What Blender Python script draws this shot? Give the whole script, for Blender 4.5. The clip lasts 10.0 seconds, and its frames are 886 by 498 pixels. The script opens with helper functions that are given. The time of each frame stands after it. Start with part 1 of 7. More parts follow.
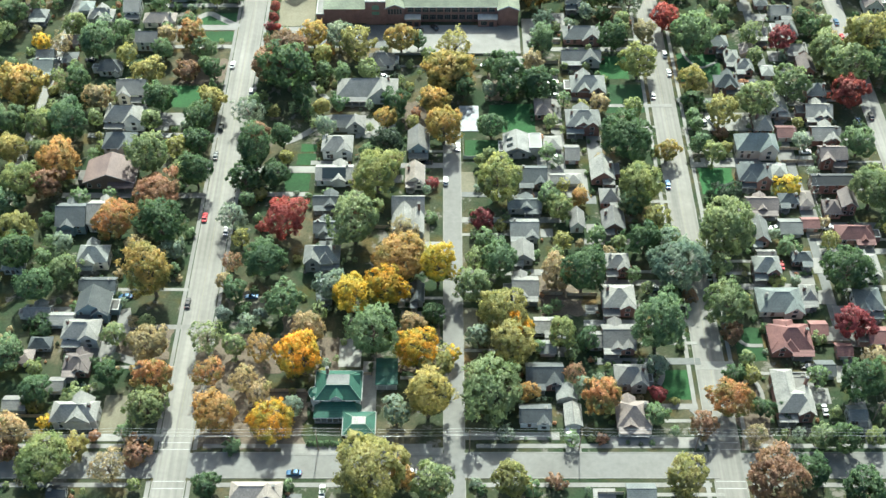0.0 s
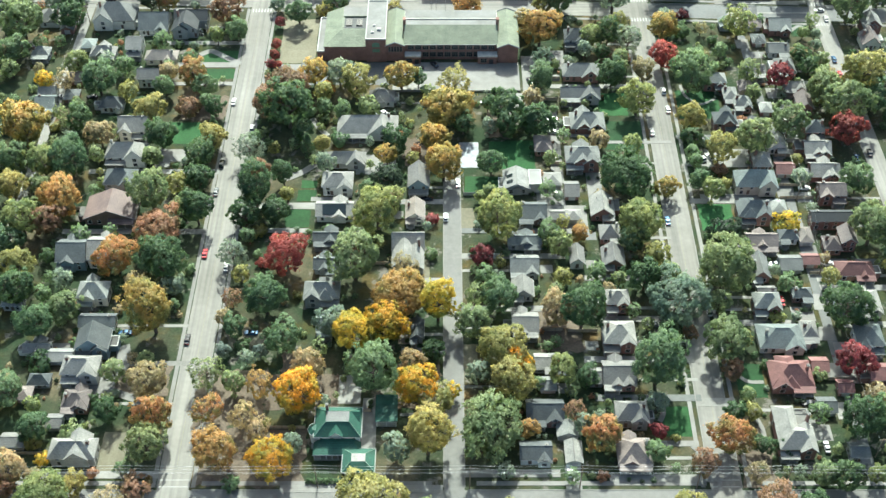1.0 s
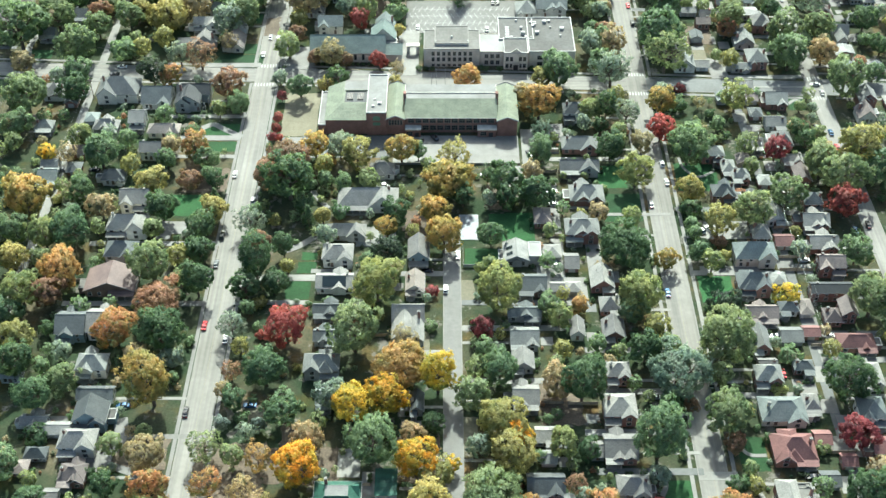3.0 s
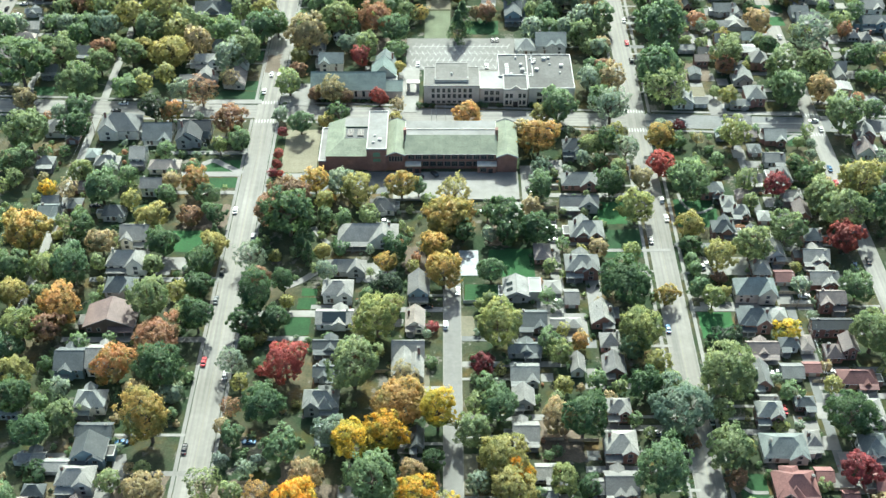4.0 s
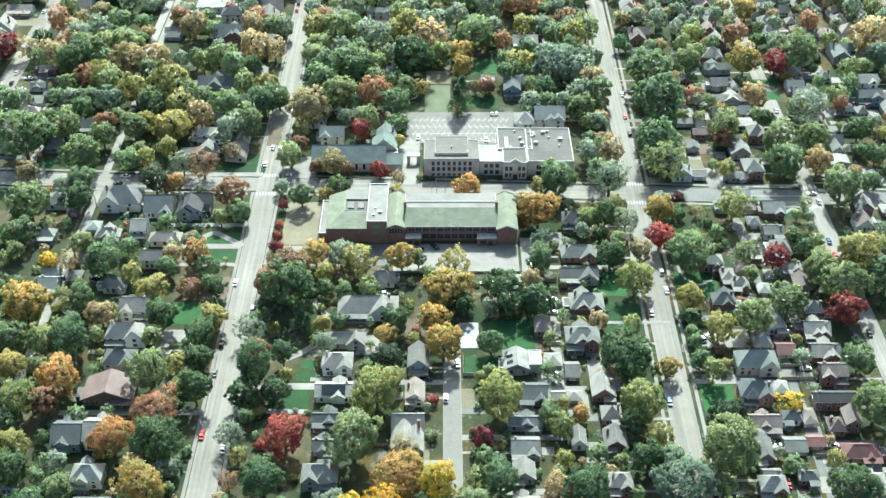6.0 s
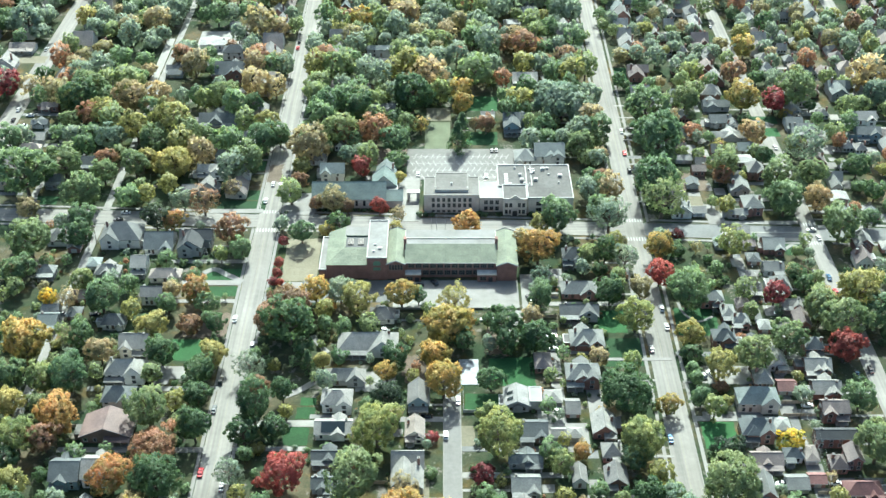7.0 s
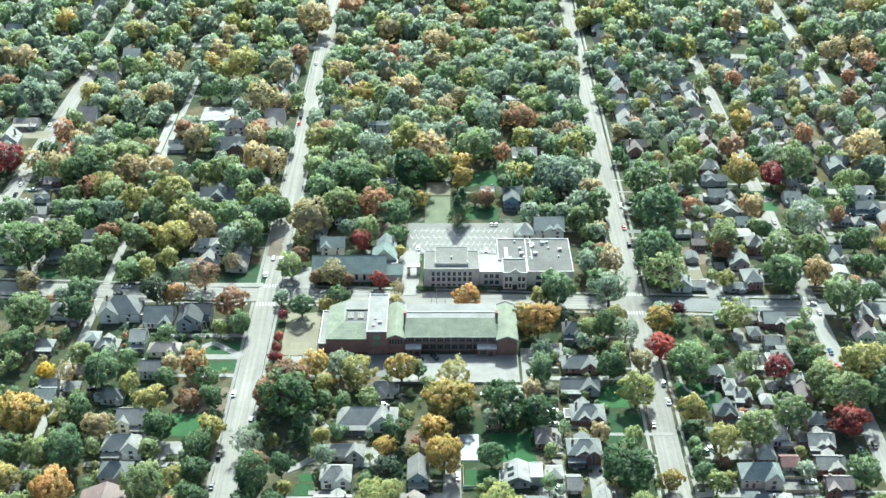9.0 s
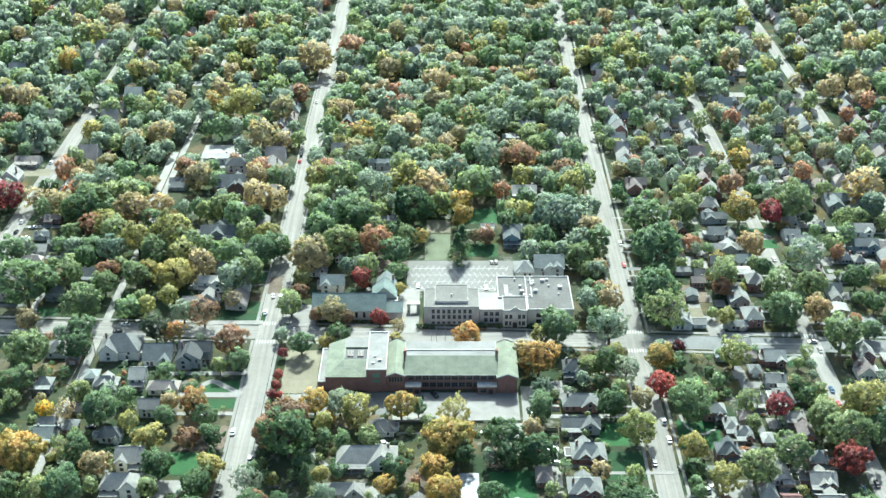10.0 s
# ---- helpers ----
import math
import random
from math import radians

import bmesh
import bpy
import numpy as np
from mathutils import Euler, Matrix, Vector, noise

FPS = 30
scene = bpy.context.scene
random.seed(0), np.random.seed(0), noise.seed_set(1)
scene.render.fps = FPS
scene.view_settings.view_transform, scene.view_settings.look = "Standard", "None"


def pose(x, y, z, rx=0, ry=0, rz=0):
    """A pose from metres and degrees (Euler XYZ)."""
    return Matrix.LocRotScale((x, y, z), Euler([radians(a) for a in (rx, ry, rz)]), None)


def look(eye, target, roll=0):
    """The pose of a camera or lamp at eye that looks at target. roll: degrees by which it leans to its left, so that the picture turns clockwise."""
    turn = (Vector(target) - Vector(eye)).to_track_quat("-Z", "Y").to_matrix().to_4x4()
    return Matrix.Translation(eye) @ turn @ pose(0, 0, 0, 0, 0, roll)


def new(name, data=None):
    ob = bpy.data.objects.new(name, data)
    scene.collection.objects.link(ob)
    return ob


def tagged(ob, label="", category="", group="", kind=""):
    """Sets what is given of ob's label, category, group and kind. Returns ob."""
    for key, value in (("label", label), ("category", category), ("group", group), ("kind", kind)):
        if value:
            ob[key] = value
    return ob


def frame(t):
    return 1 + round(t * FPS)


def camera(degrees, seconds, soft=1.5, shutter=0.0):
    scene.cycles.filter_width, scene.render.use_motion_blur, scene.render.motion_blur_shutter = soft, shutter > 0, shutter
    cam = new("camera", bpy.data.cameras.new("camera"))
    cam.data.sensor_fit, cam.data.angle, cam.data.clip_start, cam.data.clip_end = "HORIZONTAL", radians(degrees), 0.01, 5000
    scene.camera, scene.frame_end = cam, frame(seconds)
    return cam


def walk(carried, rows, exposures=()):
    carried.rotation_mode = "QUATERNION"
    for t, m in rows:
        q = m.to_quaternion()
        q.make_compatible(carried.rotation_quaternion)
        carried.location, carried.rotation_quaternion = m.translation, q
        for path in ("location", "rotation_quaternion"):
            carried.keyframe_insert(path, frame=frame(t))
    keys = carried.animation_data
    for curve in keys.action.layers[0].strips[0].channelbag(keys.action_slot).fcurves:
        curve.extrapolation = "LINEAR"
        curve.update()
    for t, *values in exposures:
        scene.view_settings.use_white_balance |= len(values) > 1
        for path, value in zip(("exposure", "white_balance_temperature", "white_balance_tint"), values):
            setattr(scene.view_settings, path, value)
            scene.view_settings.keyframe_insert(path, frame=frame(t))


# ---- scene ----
import itertools

cam = camera(41.86, 10.0, soft=1.5)
walk(cam, [
    (0.0, pose(0, 0, 300, 42.099, 0, 0)),
    (1.0, pose(0, 0, 300, 43.887, 0, 0)),
    (2.0, pose(0, 0, 300, 45.667, 0, 0)),
    (3.0, pose(0, 0, 300, 47.444, 0, 0)),
    (4.0, pose(0, 0, 300, 49.220, 0, 0)),
    (5.0, pose(0, 0, 300, 51.000, 0, 0)),
    (6.0, pose(0, 0, 300, 52.788, 0, 0)),
    (7.0, pose(0, 0, 300, 54.588, 0, 0)),
    (8.0, pose(0, 0, 300, 56.405, 0, 0)),
    (9.0, pose(0, 0, 300, 58.241, 0, 0)),
    (10.0, pose(0, 0, 300, 60.101, 0, 0)),
], exposures=[(0.0, 1.07, 6040, -9), (5.0, 1.13, 5860, -10), (10.0, 1.22, 5620, -11)])

# ---- light ----
SUN_EL, SUN_AZ = 46.0, 4.0          # elevation; degrees to the right of straight ahead
world = bpy.data.worlds.new("sky")
scene.world = world
world.use_nodes = True
wn = world.node_tree
sky = wn.nodes.new("ShaderNodeTexSky")
sky.sky_type = "NISHITA"
sky.sun_disc = False
sky.sun_elevation = radians(SUN_EL)
sky.sun_rotation = radians(SUN_AZ)
sky.dust_density = 4.0
sky.air_density = 0.7
sky.ozone_density = 0.4
wn.links.new(sky.outputs[0], wn.nodes["Background"].inputs[0])
wn.nodes["Background"].inputs[1].default_value = 0.135
sun = new("sun", bpy.data.lights.new("sun", "SUN"))
sun.data.energy, sun.data.angle, sun.data.color = 4.6, radians(0.6), (1.0, 0.95, 0.87)
a, e = radians(SUN_AZ), radians(SUN_EL)
sun.matrix_world = look((math.sin(a) * math.cos(e) * 500, math.cos(a) * math.cos(e) * 500, math.sin(e) * 500), (0, 0, 0))


# ---- materials ----
def nodes_of(name):
    m = bpy.data.materials.new(name)
    m.use_nodes = True
    nt = m.node_tree
    return m, nt, nt.nodes["Principled BSDF"]


def ramp(nt, src, stops):
    r = nt.nodes.new("ShaderNodeValToRGB")
    el = r.color_ramp.elements
    while len(el) < len(stops):
        el.new(0.5)
    for k, (p, c) in zip(el, stops):
        k.position, k.color = p, (*c, 1)
    nt.links.new(src, r.inputs[0])
    return r.outputs[0]


def noise_of(nt, coord, scale, detail=4.0, rough=0.6):
    n = nt.nodes.new("ShaderNodeTexNoise")
    n.inputs["Scale"].default_value, n.inputs["Detail"].default_value, n.inputs["Roughness"].default_value = scale, detail, rough
    nt.links.new(coord, n.inputs["Vector"])
    return n.outputs["Fac"]


def mixed(nt, fac, a, b, mode="MIX"):
    m = nt.nodes.new("ShaderNodeMix")
    m.data_type, m.blend_type = "RGBA", mode
    for v, i in ((fac, 0), (a, 6), (b, 7)):
        if isinstance(v, bpy.types.NodeSocket):
            nt.links.new(v, m.inputs[i])
        else:
            m.inputs[i].default_value = v if i == 0 else (*v, 1)
    return m.outputs[2]


def world_coord(nt):
    return nt.nodes.new("ShaderNodeNewGeometry").outputs["Position"]


def scaled(c, k):
    return tuple(min(1.0, v * k) for v in c)


def surface(name, c, rough=0.85, fine=3.0, coarse=0.25, vary=0.28, metal=0.0, spread=0.25, bump=0.3):
    """A weathered surface: fine grain, coarse stains, and a shade of its own for each object."""
    m, nt, p = nodes_of(name)
    pos = world_coord(nt)
    grain = ramp(nt, noise_of(nt, pos, fine), [(0.25, scaled(c, 1 - vary)), (0.75, scaled(c, 1 + vary))])
    stain = ramp(nt, noise_of(nt, pos, coarse), [(0.3, (0.72, 0.71, 0.68)), (0.65, (1.1, 1.1, 1.1))])
    col = mixed(nt, 0.8, grain, stain, "MULTIPLY")
    info = nt.nodes.new("ShaderNodeObjectInfo")
    own = ramp(nt, info.outputs["Random"], [(0, (1 - spread,) * 3), (1, (1 + spread,) * 3)])
    col = mixed(nt, 1.0, col, own, "MULTIPLY")
    nt.links.new(col, p.inputs["Base Color"])
    p.inputs["Roughness"].default_value, p.inputs["Metallic"].default_value = rough, metal
    if bump:
        b = nt.nodes.new("ShaderNodeBump")
        b.inputs["Strength"].default_value, b.inputs["Distance"].default_value = bump, 0.05
        nt.links.new(noise_of(nt, pos, fine * 2), b.inputs["Height"])
        nt.links.new(b.outputs[0], p.inputs["Normal"])
    return m


def shingles(name, c, spread=0.3):
    """Roof shingles: courses up the slope, mottled tabs, streaks."""
    m, nt, p = nodes_of(name)
    pos = world_coord(nt)
    sep = nt.nodes.new("ShaderNodeSeparateXYZ")
    nt.links.new(pos, sep.inputs[0])
    w = nt.nodes.new("ShaderNodeMath")
    w.operation = "SINE"
    k = nt.nodes.new("ShaderNodeMath")
    k.operation = "MULTIPLY"
    k.inputs[1].default_value = 26.0
    nt.links.new(sep.outputs["Z"], k.inputs[0])
    nt.links.new(k.outputs[0], w.inputs[0])
    course = ramp(nt, w.outputs[0], [(0.0, (0.82, 0.82, 0.82)), (0.5, (1, 1, 1))])
    tabs = ramp(nt, noise_of(nt, pos, 2.2, 5, 0.75), [(0.3, scaled(c, 0.62)), (0.7, scaled(c, 1.35))])
    streak = ramp(nt, noise_of(nt, pos, 0.22, 3), [(0.3, (0.65, 0.66, 0.66)), (0.7, (1.15, 1.14, 1.1))])
    col = mixed(nt, 1.0, mixed(nt, 0.85, tabs, streak, "MULTIPLY"), course, "MULTIPLY")
    info = nt.nodes.new("ShaderNodeObjectInfo")
    own = ramp(nt, info.outputs["Random"], [(0, (1 - spread, 1 - spread, 1 - spread * 0.9)), (1, (1 + spread,) * 3)])
    nt.links.new(mixed(nt, 1.0, col, own, "MULTIPLY"), p.inputs["Base Color"])
    p.inputs["Roughness"].default_value = 0.72
    p.inputs["Specular IOR Level"].default_value = 0.6
    b = nt.nodes.new("ShaderNodeBump")
    b.inputs["Strength"].default_value, b.inputs["Distance"].default_value = 0.5, 0.05
    nt.links.new(noise_of(nt, pos, 5.0), b.inputs["Height"])
    nt.links.new(b.outputs[0], p.inputs["Normal"])
    return m


def leaves(name, c1, c2, c3=None):
    """Foliage: two or three leaf colours in patches, each leaf its own shade, some light passing through."""
    m, nt, p = nodes_of(name)
    tc = nt.nodes.new("ShaderNodeTexCoord")
    info = nt.nodes.new("ShaderNodeObjectInfo")
    off = nt.nodes.new("ShaderNodeVectorMath")
    off.operation = "MULTIPLY_ADD"
    off.inputs[1].default_value = (1, 1, 1)
    comb = nt.nodes.new("ShaderNodeCombineXYZ")
    mul = nt.nodes.new("ShaderNodeMath")
    mul.operation = "MULTIPLY"
    mul.inputs[1].default_value = 60.0
    nt.links.new(info.outputs["Random"], mul.inputs[0])
    for i in range(3):
        nt.links.new(mul.outputs[0], comb.inputs[i])
    nt.links.new(tc.outputs["Object"], off.inputs[0])
    nt.links.new(comb.outputs[0], off.inputs[2])
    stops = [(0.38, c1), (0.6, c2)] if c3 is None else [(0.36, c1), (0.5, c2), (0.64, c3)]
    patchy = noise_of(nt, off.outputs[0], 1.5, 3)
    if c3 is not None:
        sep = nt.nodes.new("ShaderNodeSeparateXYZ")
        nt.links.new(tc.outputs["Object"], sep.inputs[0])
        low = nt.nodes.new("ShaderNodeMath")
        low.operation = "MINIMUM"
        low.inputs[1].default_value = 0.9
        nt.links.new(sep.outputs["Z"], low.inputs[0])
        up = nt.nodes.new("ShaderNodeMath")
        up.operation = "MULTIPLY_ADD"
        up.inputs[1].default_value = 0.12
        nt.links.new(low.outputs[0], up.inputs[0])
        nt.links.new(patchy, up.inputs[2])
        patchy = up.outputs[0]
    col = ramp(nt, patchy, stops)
    geo = nt.nodes.new("ShaderNodeNewGeometry")
    leaf = ramp(nt, geo.outputs["Random Per Island"], [(0, (0.86, 0.88, 0.86)), (1, (1.16, 1.15, 1.12))])
    col = mixed(nt, 1.0, col, leaf, "MULTIPLY")
    own = ramp(nt, info.outputs["Random"], [(0, (0.78, 0.84, 0.8)), (0.5, (1.0, 1.0, 1.0)), (1, (1.2, 1.12, 1.05))])
    col = mixed(nt, 1.0, col, own, "MULTIPLY")
    nt.links.new(col, p.inputs["Base Color"])
    p.inputs["Roughness"].default_value = 0.6
    tr = nt.nodes.new("ShaderNodeBsdfTranslucent")
    nt.links.new(mixed(nt, 1.0, col, (1.36, 1.34, 1.06), "MULTIPLY"), tr.inputs[0])
    mx = nt.nodes.new("ShaderNodeMixShader")
    mx.inputs[0].default_value = 0.52
    nt.links.new(p.outputs[0], mx.inputs[1])
    nt.links.new(tr.outputs[0], mx.inputs[2])
    nt.links.new(mx.outputs[0], nt.nodes["Material Output"].inputs[0])
    return m


def ground_material():
    m, nt, p = nodes_of("yard_ground")
    pos = world_coord(nt)
    dry, green = (0.135, 0.115, 0.078), (0.034, 0.053, 0.03)
    base = ramp(nt, noise_of(nt, pos, 0.035, 5, 0.65), [(0.42, green), (0.55, (0.06, 0.066, 0.042)), (0.68, dry)])
    grit = ramp(nt, noise_of(nt, pos, 1.2, 6, 0.7), [(0.3, (0.6, 0.6, 0.6)), (0.7, (1.25, 1.22, 1.15))])
    fallen = ramp(nt, noise_of(nt, pos, 0.09, 4), [(0.52, (1, 1, 1)), (0.64, (1.35, 1.05, 0.75))])
    col = mixed(nt, 1.0, mixed(nt, 0.9, base, grit, "MULTIPLY"), fallen, "MULTIPLY")
    bare = ramp(nt, noise_of(nt, pos, 0.11, 6, 0.75), [(0.57, (0, 0, 0)), (0.62, (1, 1, 1))])
    col = mixed(nt, bare, col, (0.15, 0.14, 0.122))
    nt.links.new(col, p.inputs["Base Color"])
    p.inputs["Roughness"].default_value = 0.95
    p.inputs["Specular IOR Level"].default_value = 0.1
    b = nt.nodes.new("ShaderNodeBump")
    b.inputs["Strength"].default_value, b.inputs["Distance"].default_value = 0.8, 0.1
    nt.links.new(noise_of(nt, pos, 2.5, 6), b.inputs["Height"])
    nt.links.new(b.outputs[0], p.inputs["Normal"])
    return m


GROUND = ground_material()
ROAD = surface("worn_asphalt", (0.202, 0.196, 0.183), 0.85, 0.6, 0.03, 0.1, 0, 0.06)


def worn_tracks(m, along):
    """Long faint streaks of wear over a road material, along one axis."""
    nt = m.node_tree
    p = nt.nodes["Principled BSDF"]
    col = p.inputs["Base Color"].links[0].from_socket
    mul = nt.nodes.new("ShaderNodeVectorMath")
    mul.operation = "MULTIPLY"
    mul.inputs[1].default_value = (0.75, 0.012, 0) if along == "y" else (0.012, 0.75, 0)
    nt.links.new(world_coord(nt), mul.inputs[0])
    streak = ramp(nt, noise_of(nt, mul.outputs[0], 1.0, 3, 0.5), [(0.35, (0.8, 0.8, 0.8)), (0.62, (1.1, 1.09, 1.07))])
    nt.links.new(mixed(nt, 1.0, col, streak, "MULTIPLY"), p.inputs["Base Color"])


worn_tracks(ROAD, "y")
PALE_ROAD = surface("pale_road_concrete", (0.211, 0.205, 0.192), 0.85, 0.6, 0.03, 0.1, 0, 0.05)
MID_ROAD = surface("grey_asphalt", (0.165, 0.163, 0.156), 0.85, 0.6, 0.035, 0.12, 0, 0.05)
worn_tracks(PALE_ROAD, "x")
DARK_ROAD = surface("dark_asphalt", (0.13, 0.135, 0.135), 0.8, 0.8, 0.06, 0.16, 0, 0.1)
CONCRETE = surface("concrete", (0.225, 0.221, 0.208), 0.8, 1.5, 0.15, 0.12, 0, 0.1)
PALE = surface("pale_concrete", (0.2, 0.195, 0.186), 0.8, 1.5, 0.15, 0.1, 0, 0.08)
LAWN = surface("mown_lawn", (0.019, 0.066, 0.019), 0.95, 1.2, 0.12, 0.3, 0, 0.4)
DRY_LAWN = surface("dry_lawn", (0.174, 0.162, 0.116), 0.95, 1.2, 0.1, 0.2, 0, 0.1)
LITTER = surface("leaf_litter", (0.125, 0.10, 0.076), 0.95, 1.5, 0.15, 0.4, 0, 0.15)
TURF = surface("pale_turf", (0.118, 0.137, 0.085), 0.95, 1.2, 0.1, 0.15, 0, 0)
PAINT = surface("road_paint", (0.36, 0.36, 0.352), 0.7, 2, 0.4, 0.1, 0, 0)
YELLOW_PAINT = surface("yellow_paint", (0.24, 0.22, 0.15), 0.7, 2, 0.4, 0.1, 0, 0)
WHITE = surface("white_trim", (0.405, 0.405, 0.396), 0.6, 2, 0.4, 0.06, 0, 0.05)
DARK = surface("dark_metal", (0.05, 0.05, 0.055), 0.5, 4, 0.5, 0.1, 0.4, 0.2)
BARK = surface("bark", (0.14, 0.11, 0.085), 0.95, 5, 1, 0.3, 0, 0.25)
BARK_WOOD = surface("pole_wood", (0.22, 0.17, 0.13), 0.9, 5, 1, 0.2, 0, 0.1)
ROOFS = {
    "g": shingles("grey_shingles", (0.222, 0.230, 0.219)),
    "dg": shingles("slate_shingles", (0.112, 0.125, 0.128)),
    "lg": shingles("pale_grey_shingles", (0.252, 0.248, 0.233)),
    "br": shingles("brown_shingles", (0.218, 0.182, 0.169)),
    "tn": shingles("tan_shingles", (0.30, 0.262, 0.235)),
    "rd": shingles("red_shingles", (0.205, 0.098, 0.092)),
    "pk": shingles("faded_red_shingles", (0.19, 0.135, 0.125)),
    "gn": shingles("green_metal_roofing", (0.024, 0.100, 0.070), 0.05),
    "pg": shingles("pale_green_roofing", (0.178, 0.205, 0.146), 0.03),
    "tl": shingles("teal_grey_slate", (0.178, 0.205, 0.201), 0.2),
    "ct": shingles("pale_teal_slate", (0.185, 0.235, 0.218), 0.05),
    "wh": shingles("white_roofing", (0.270, 0.270, 0.263), 0.06),
    "bk": shingles("black_roofing", (0.045, 0.050, 0.055), 0.15),
}
ROOF_WORDS = {"g": "grey shingle", "dg": "dark slate", "lg": "pale grey shingle", "br": "brown shingle", "tn": "tan shingle", "rd": "red shingle",
              "pk": "faded red shingle", "gn": "green metal", "pg": "pale green", "tl": "teal-grey slate", "ct": "pale teal slate", "wh": "white", "bk": "black"}
WALLS = {
    "w": surface("white_siding", (0.608, 0.608, 0.589), 0.7, 2, 0.3, 0.08, 0, 0.1),
    "c": surface("cream_siding", (0.60, 0.56, 0.47), 0.75, 2, 0.3, 0.1, 0, 0.15),
    "b": surface("red_brick", (0.24, 0.135, 0.115), 0.9, 6, 0.4, 0.25, 0, 0.2),
    "s": surface("pale_stone", (0.54, 0.515, 0.465), 0.85, 3, 0.3, 0.12, 0, 0.1),
    "gy": surface("grey_siding", (0.33, 0.34, 0.34), 0.75, 2, 0.3, 0.1, 0, 0.2),
    "bl": surface("blue_grey_siding", (0.17, 0.24, 0.29), 0.75, 2, 0.3, 0.1, 0, 0.15),
    "tn": surface("tan_siding", (0.42, 0.35, 0.27), 0.8, 2, 0.3, 0.1, 0, 0.15),
    "dk": surface("brown_siding", (0.12, 0.085, 0.07), 0.8, 2, 0.3, 0.15, 0, 0.15),
}
WALL_WORDS = {"w": "white siding", "c": "cream siding", "b": "red brick", "s": "pale stone", "gy": "grey siding", "bl": "blue-grey siding", "tn": "tan siding", "dk": "brown siding"}
LEAVES = {
    "gr": leaves("green_leaves", (0.115, 0.185, 0.105), (0.205, 0.285, 0.165)),
    "dk": leaves("dark_green_leaves", (0.064, 0.119, 0.064), (0.125, 0.191, 0.095)),
    "vd": leaves("blackish_green_leaves", (0.036, 0.062, 0.043), (0.066, 0.094, 0.059)),
    # bluish cast carries some of the far haze; near trees share it
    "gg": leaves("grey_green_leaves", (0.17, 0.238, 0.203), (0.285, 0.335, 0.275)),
    "og": leaves("olive_green_leaves", (0.16, 0.222, 0.115), (0.27, 0.318, 0.175)),
    "ol": leaves("olive_leaves", (0.271, 0.277, 0.110), (0.424, 0.380, 0.170)),
    "yg": leaves("yellow_green_leaves", (0.189, 0.244, 0.113), (0.329, 0.352, 0.158)),
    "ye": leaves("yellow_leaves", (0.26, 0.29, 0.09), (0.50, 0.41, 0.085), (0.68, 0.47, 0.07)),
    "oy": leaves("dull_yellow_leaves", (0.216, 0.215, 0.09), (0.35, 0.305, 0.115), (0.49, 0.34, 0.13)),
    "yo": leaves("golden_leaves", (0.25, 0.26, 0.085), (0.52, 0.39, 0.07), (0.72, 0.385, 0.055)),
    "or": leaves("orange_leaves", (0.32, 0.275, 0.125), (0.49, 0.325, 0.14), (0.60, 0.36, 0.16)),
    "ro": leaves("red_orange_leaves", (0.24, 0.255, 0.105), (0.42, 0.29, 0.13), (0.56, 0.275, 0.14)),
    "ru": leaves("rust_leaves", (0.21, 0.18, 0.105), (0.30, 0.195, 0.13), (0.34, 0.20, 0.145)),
    "bn": leaves("brown_olive_leaves", (0.271, 0.242, 0.142), (0.463, 0.366, 0.250)),
    "ta": leaves("tan_leaves", (0.34, 0.305, 0.19), (0.42, 0.34, 0.21)),
    "re": leaves("red_leaves", (0.30, 0.088, 0.085), (0.43, 0.11, 0.108)),
    "ma": leaves("maroon_leaves", (0.166, 0.050, 0.062), (0.343, 0.083, 0.105)),
    "bs": leaves("blue_spruce_needles", (0.135, 0.184, 0.184), (0.250, 0.314, 0.314)),
}
LEAF_WORDS = {"gr": "green leaves", "dk": "dark green leaves", "vd": "blackish green leaves", "gg": "grey-green leaves", "og": "olive green leaves", "ol": "olive leaves",
              "yg": "yellow-green leaves", "ye": "yellow autumn leaves", "oy": "dull yellow autumn leaves", "yo": "golden autumn leaves", "or": "orange autumn leaves", "ro": "red-orange autumn leaves",
              "ru": "rust-coloured autumn leaves", "bn": "brownish thinning leaves", "ta": "tan thinning leaves", "re": "bright red autumn leaves", "ma": "maroon leaves", "bs": "blue-green needles"}


def glass_material():
    m, nt, p = nodes_of("window_glass")
    p.inputs["Base Color"].default_value = (0.02, 0.025, 0.03, 1)
    p.inputs["Roughness"].default_value = 0.06
    p.inputs["Specular IOR Level"].default_value = 0.8
    return m


COURT = surface("pale_blue_court", (0.21, 0.23, 0.255), 0.6, 0.4, 0.3, 0.5, 0, 0)
GLASS = glass_material()
FLAT = {"vw": surface("bright_white_membrane", (0.265, 0.265, 0.258), 0.8, 0.6, 0.1, 0.06, 0, 0), "wh": surface("white_membrane", (0.207, 0.207, 0.201), 0.9, 0.6, 0.1, 0.12, 0, 0), "g": surface("grey_gravel_roof", (0.118, 0.116, 0.112), 0.95, 0.8, 0.1, 0.15, 0, 0.05),
        "lg": surface("pale_gravel_roof", (0.154, 0.151, 0.141), 0.95, 0.8, 0.1, 0.15, 0, 0.05)}


# ---- builders ----
def mesh_data(name, verts, faces, material):
    me = bpy.data.meshes.new(name)
    me.from_pydata([tuple(v) for v in verts], [], faces)
    me.materials.append(material)
    me.update()
    return me


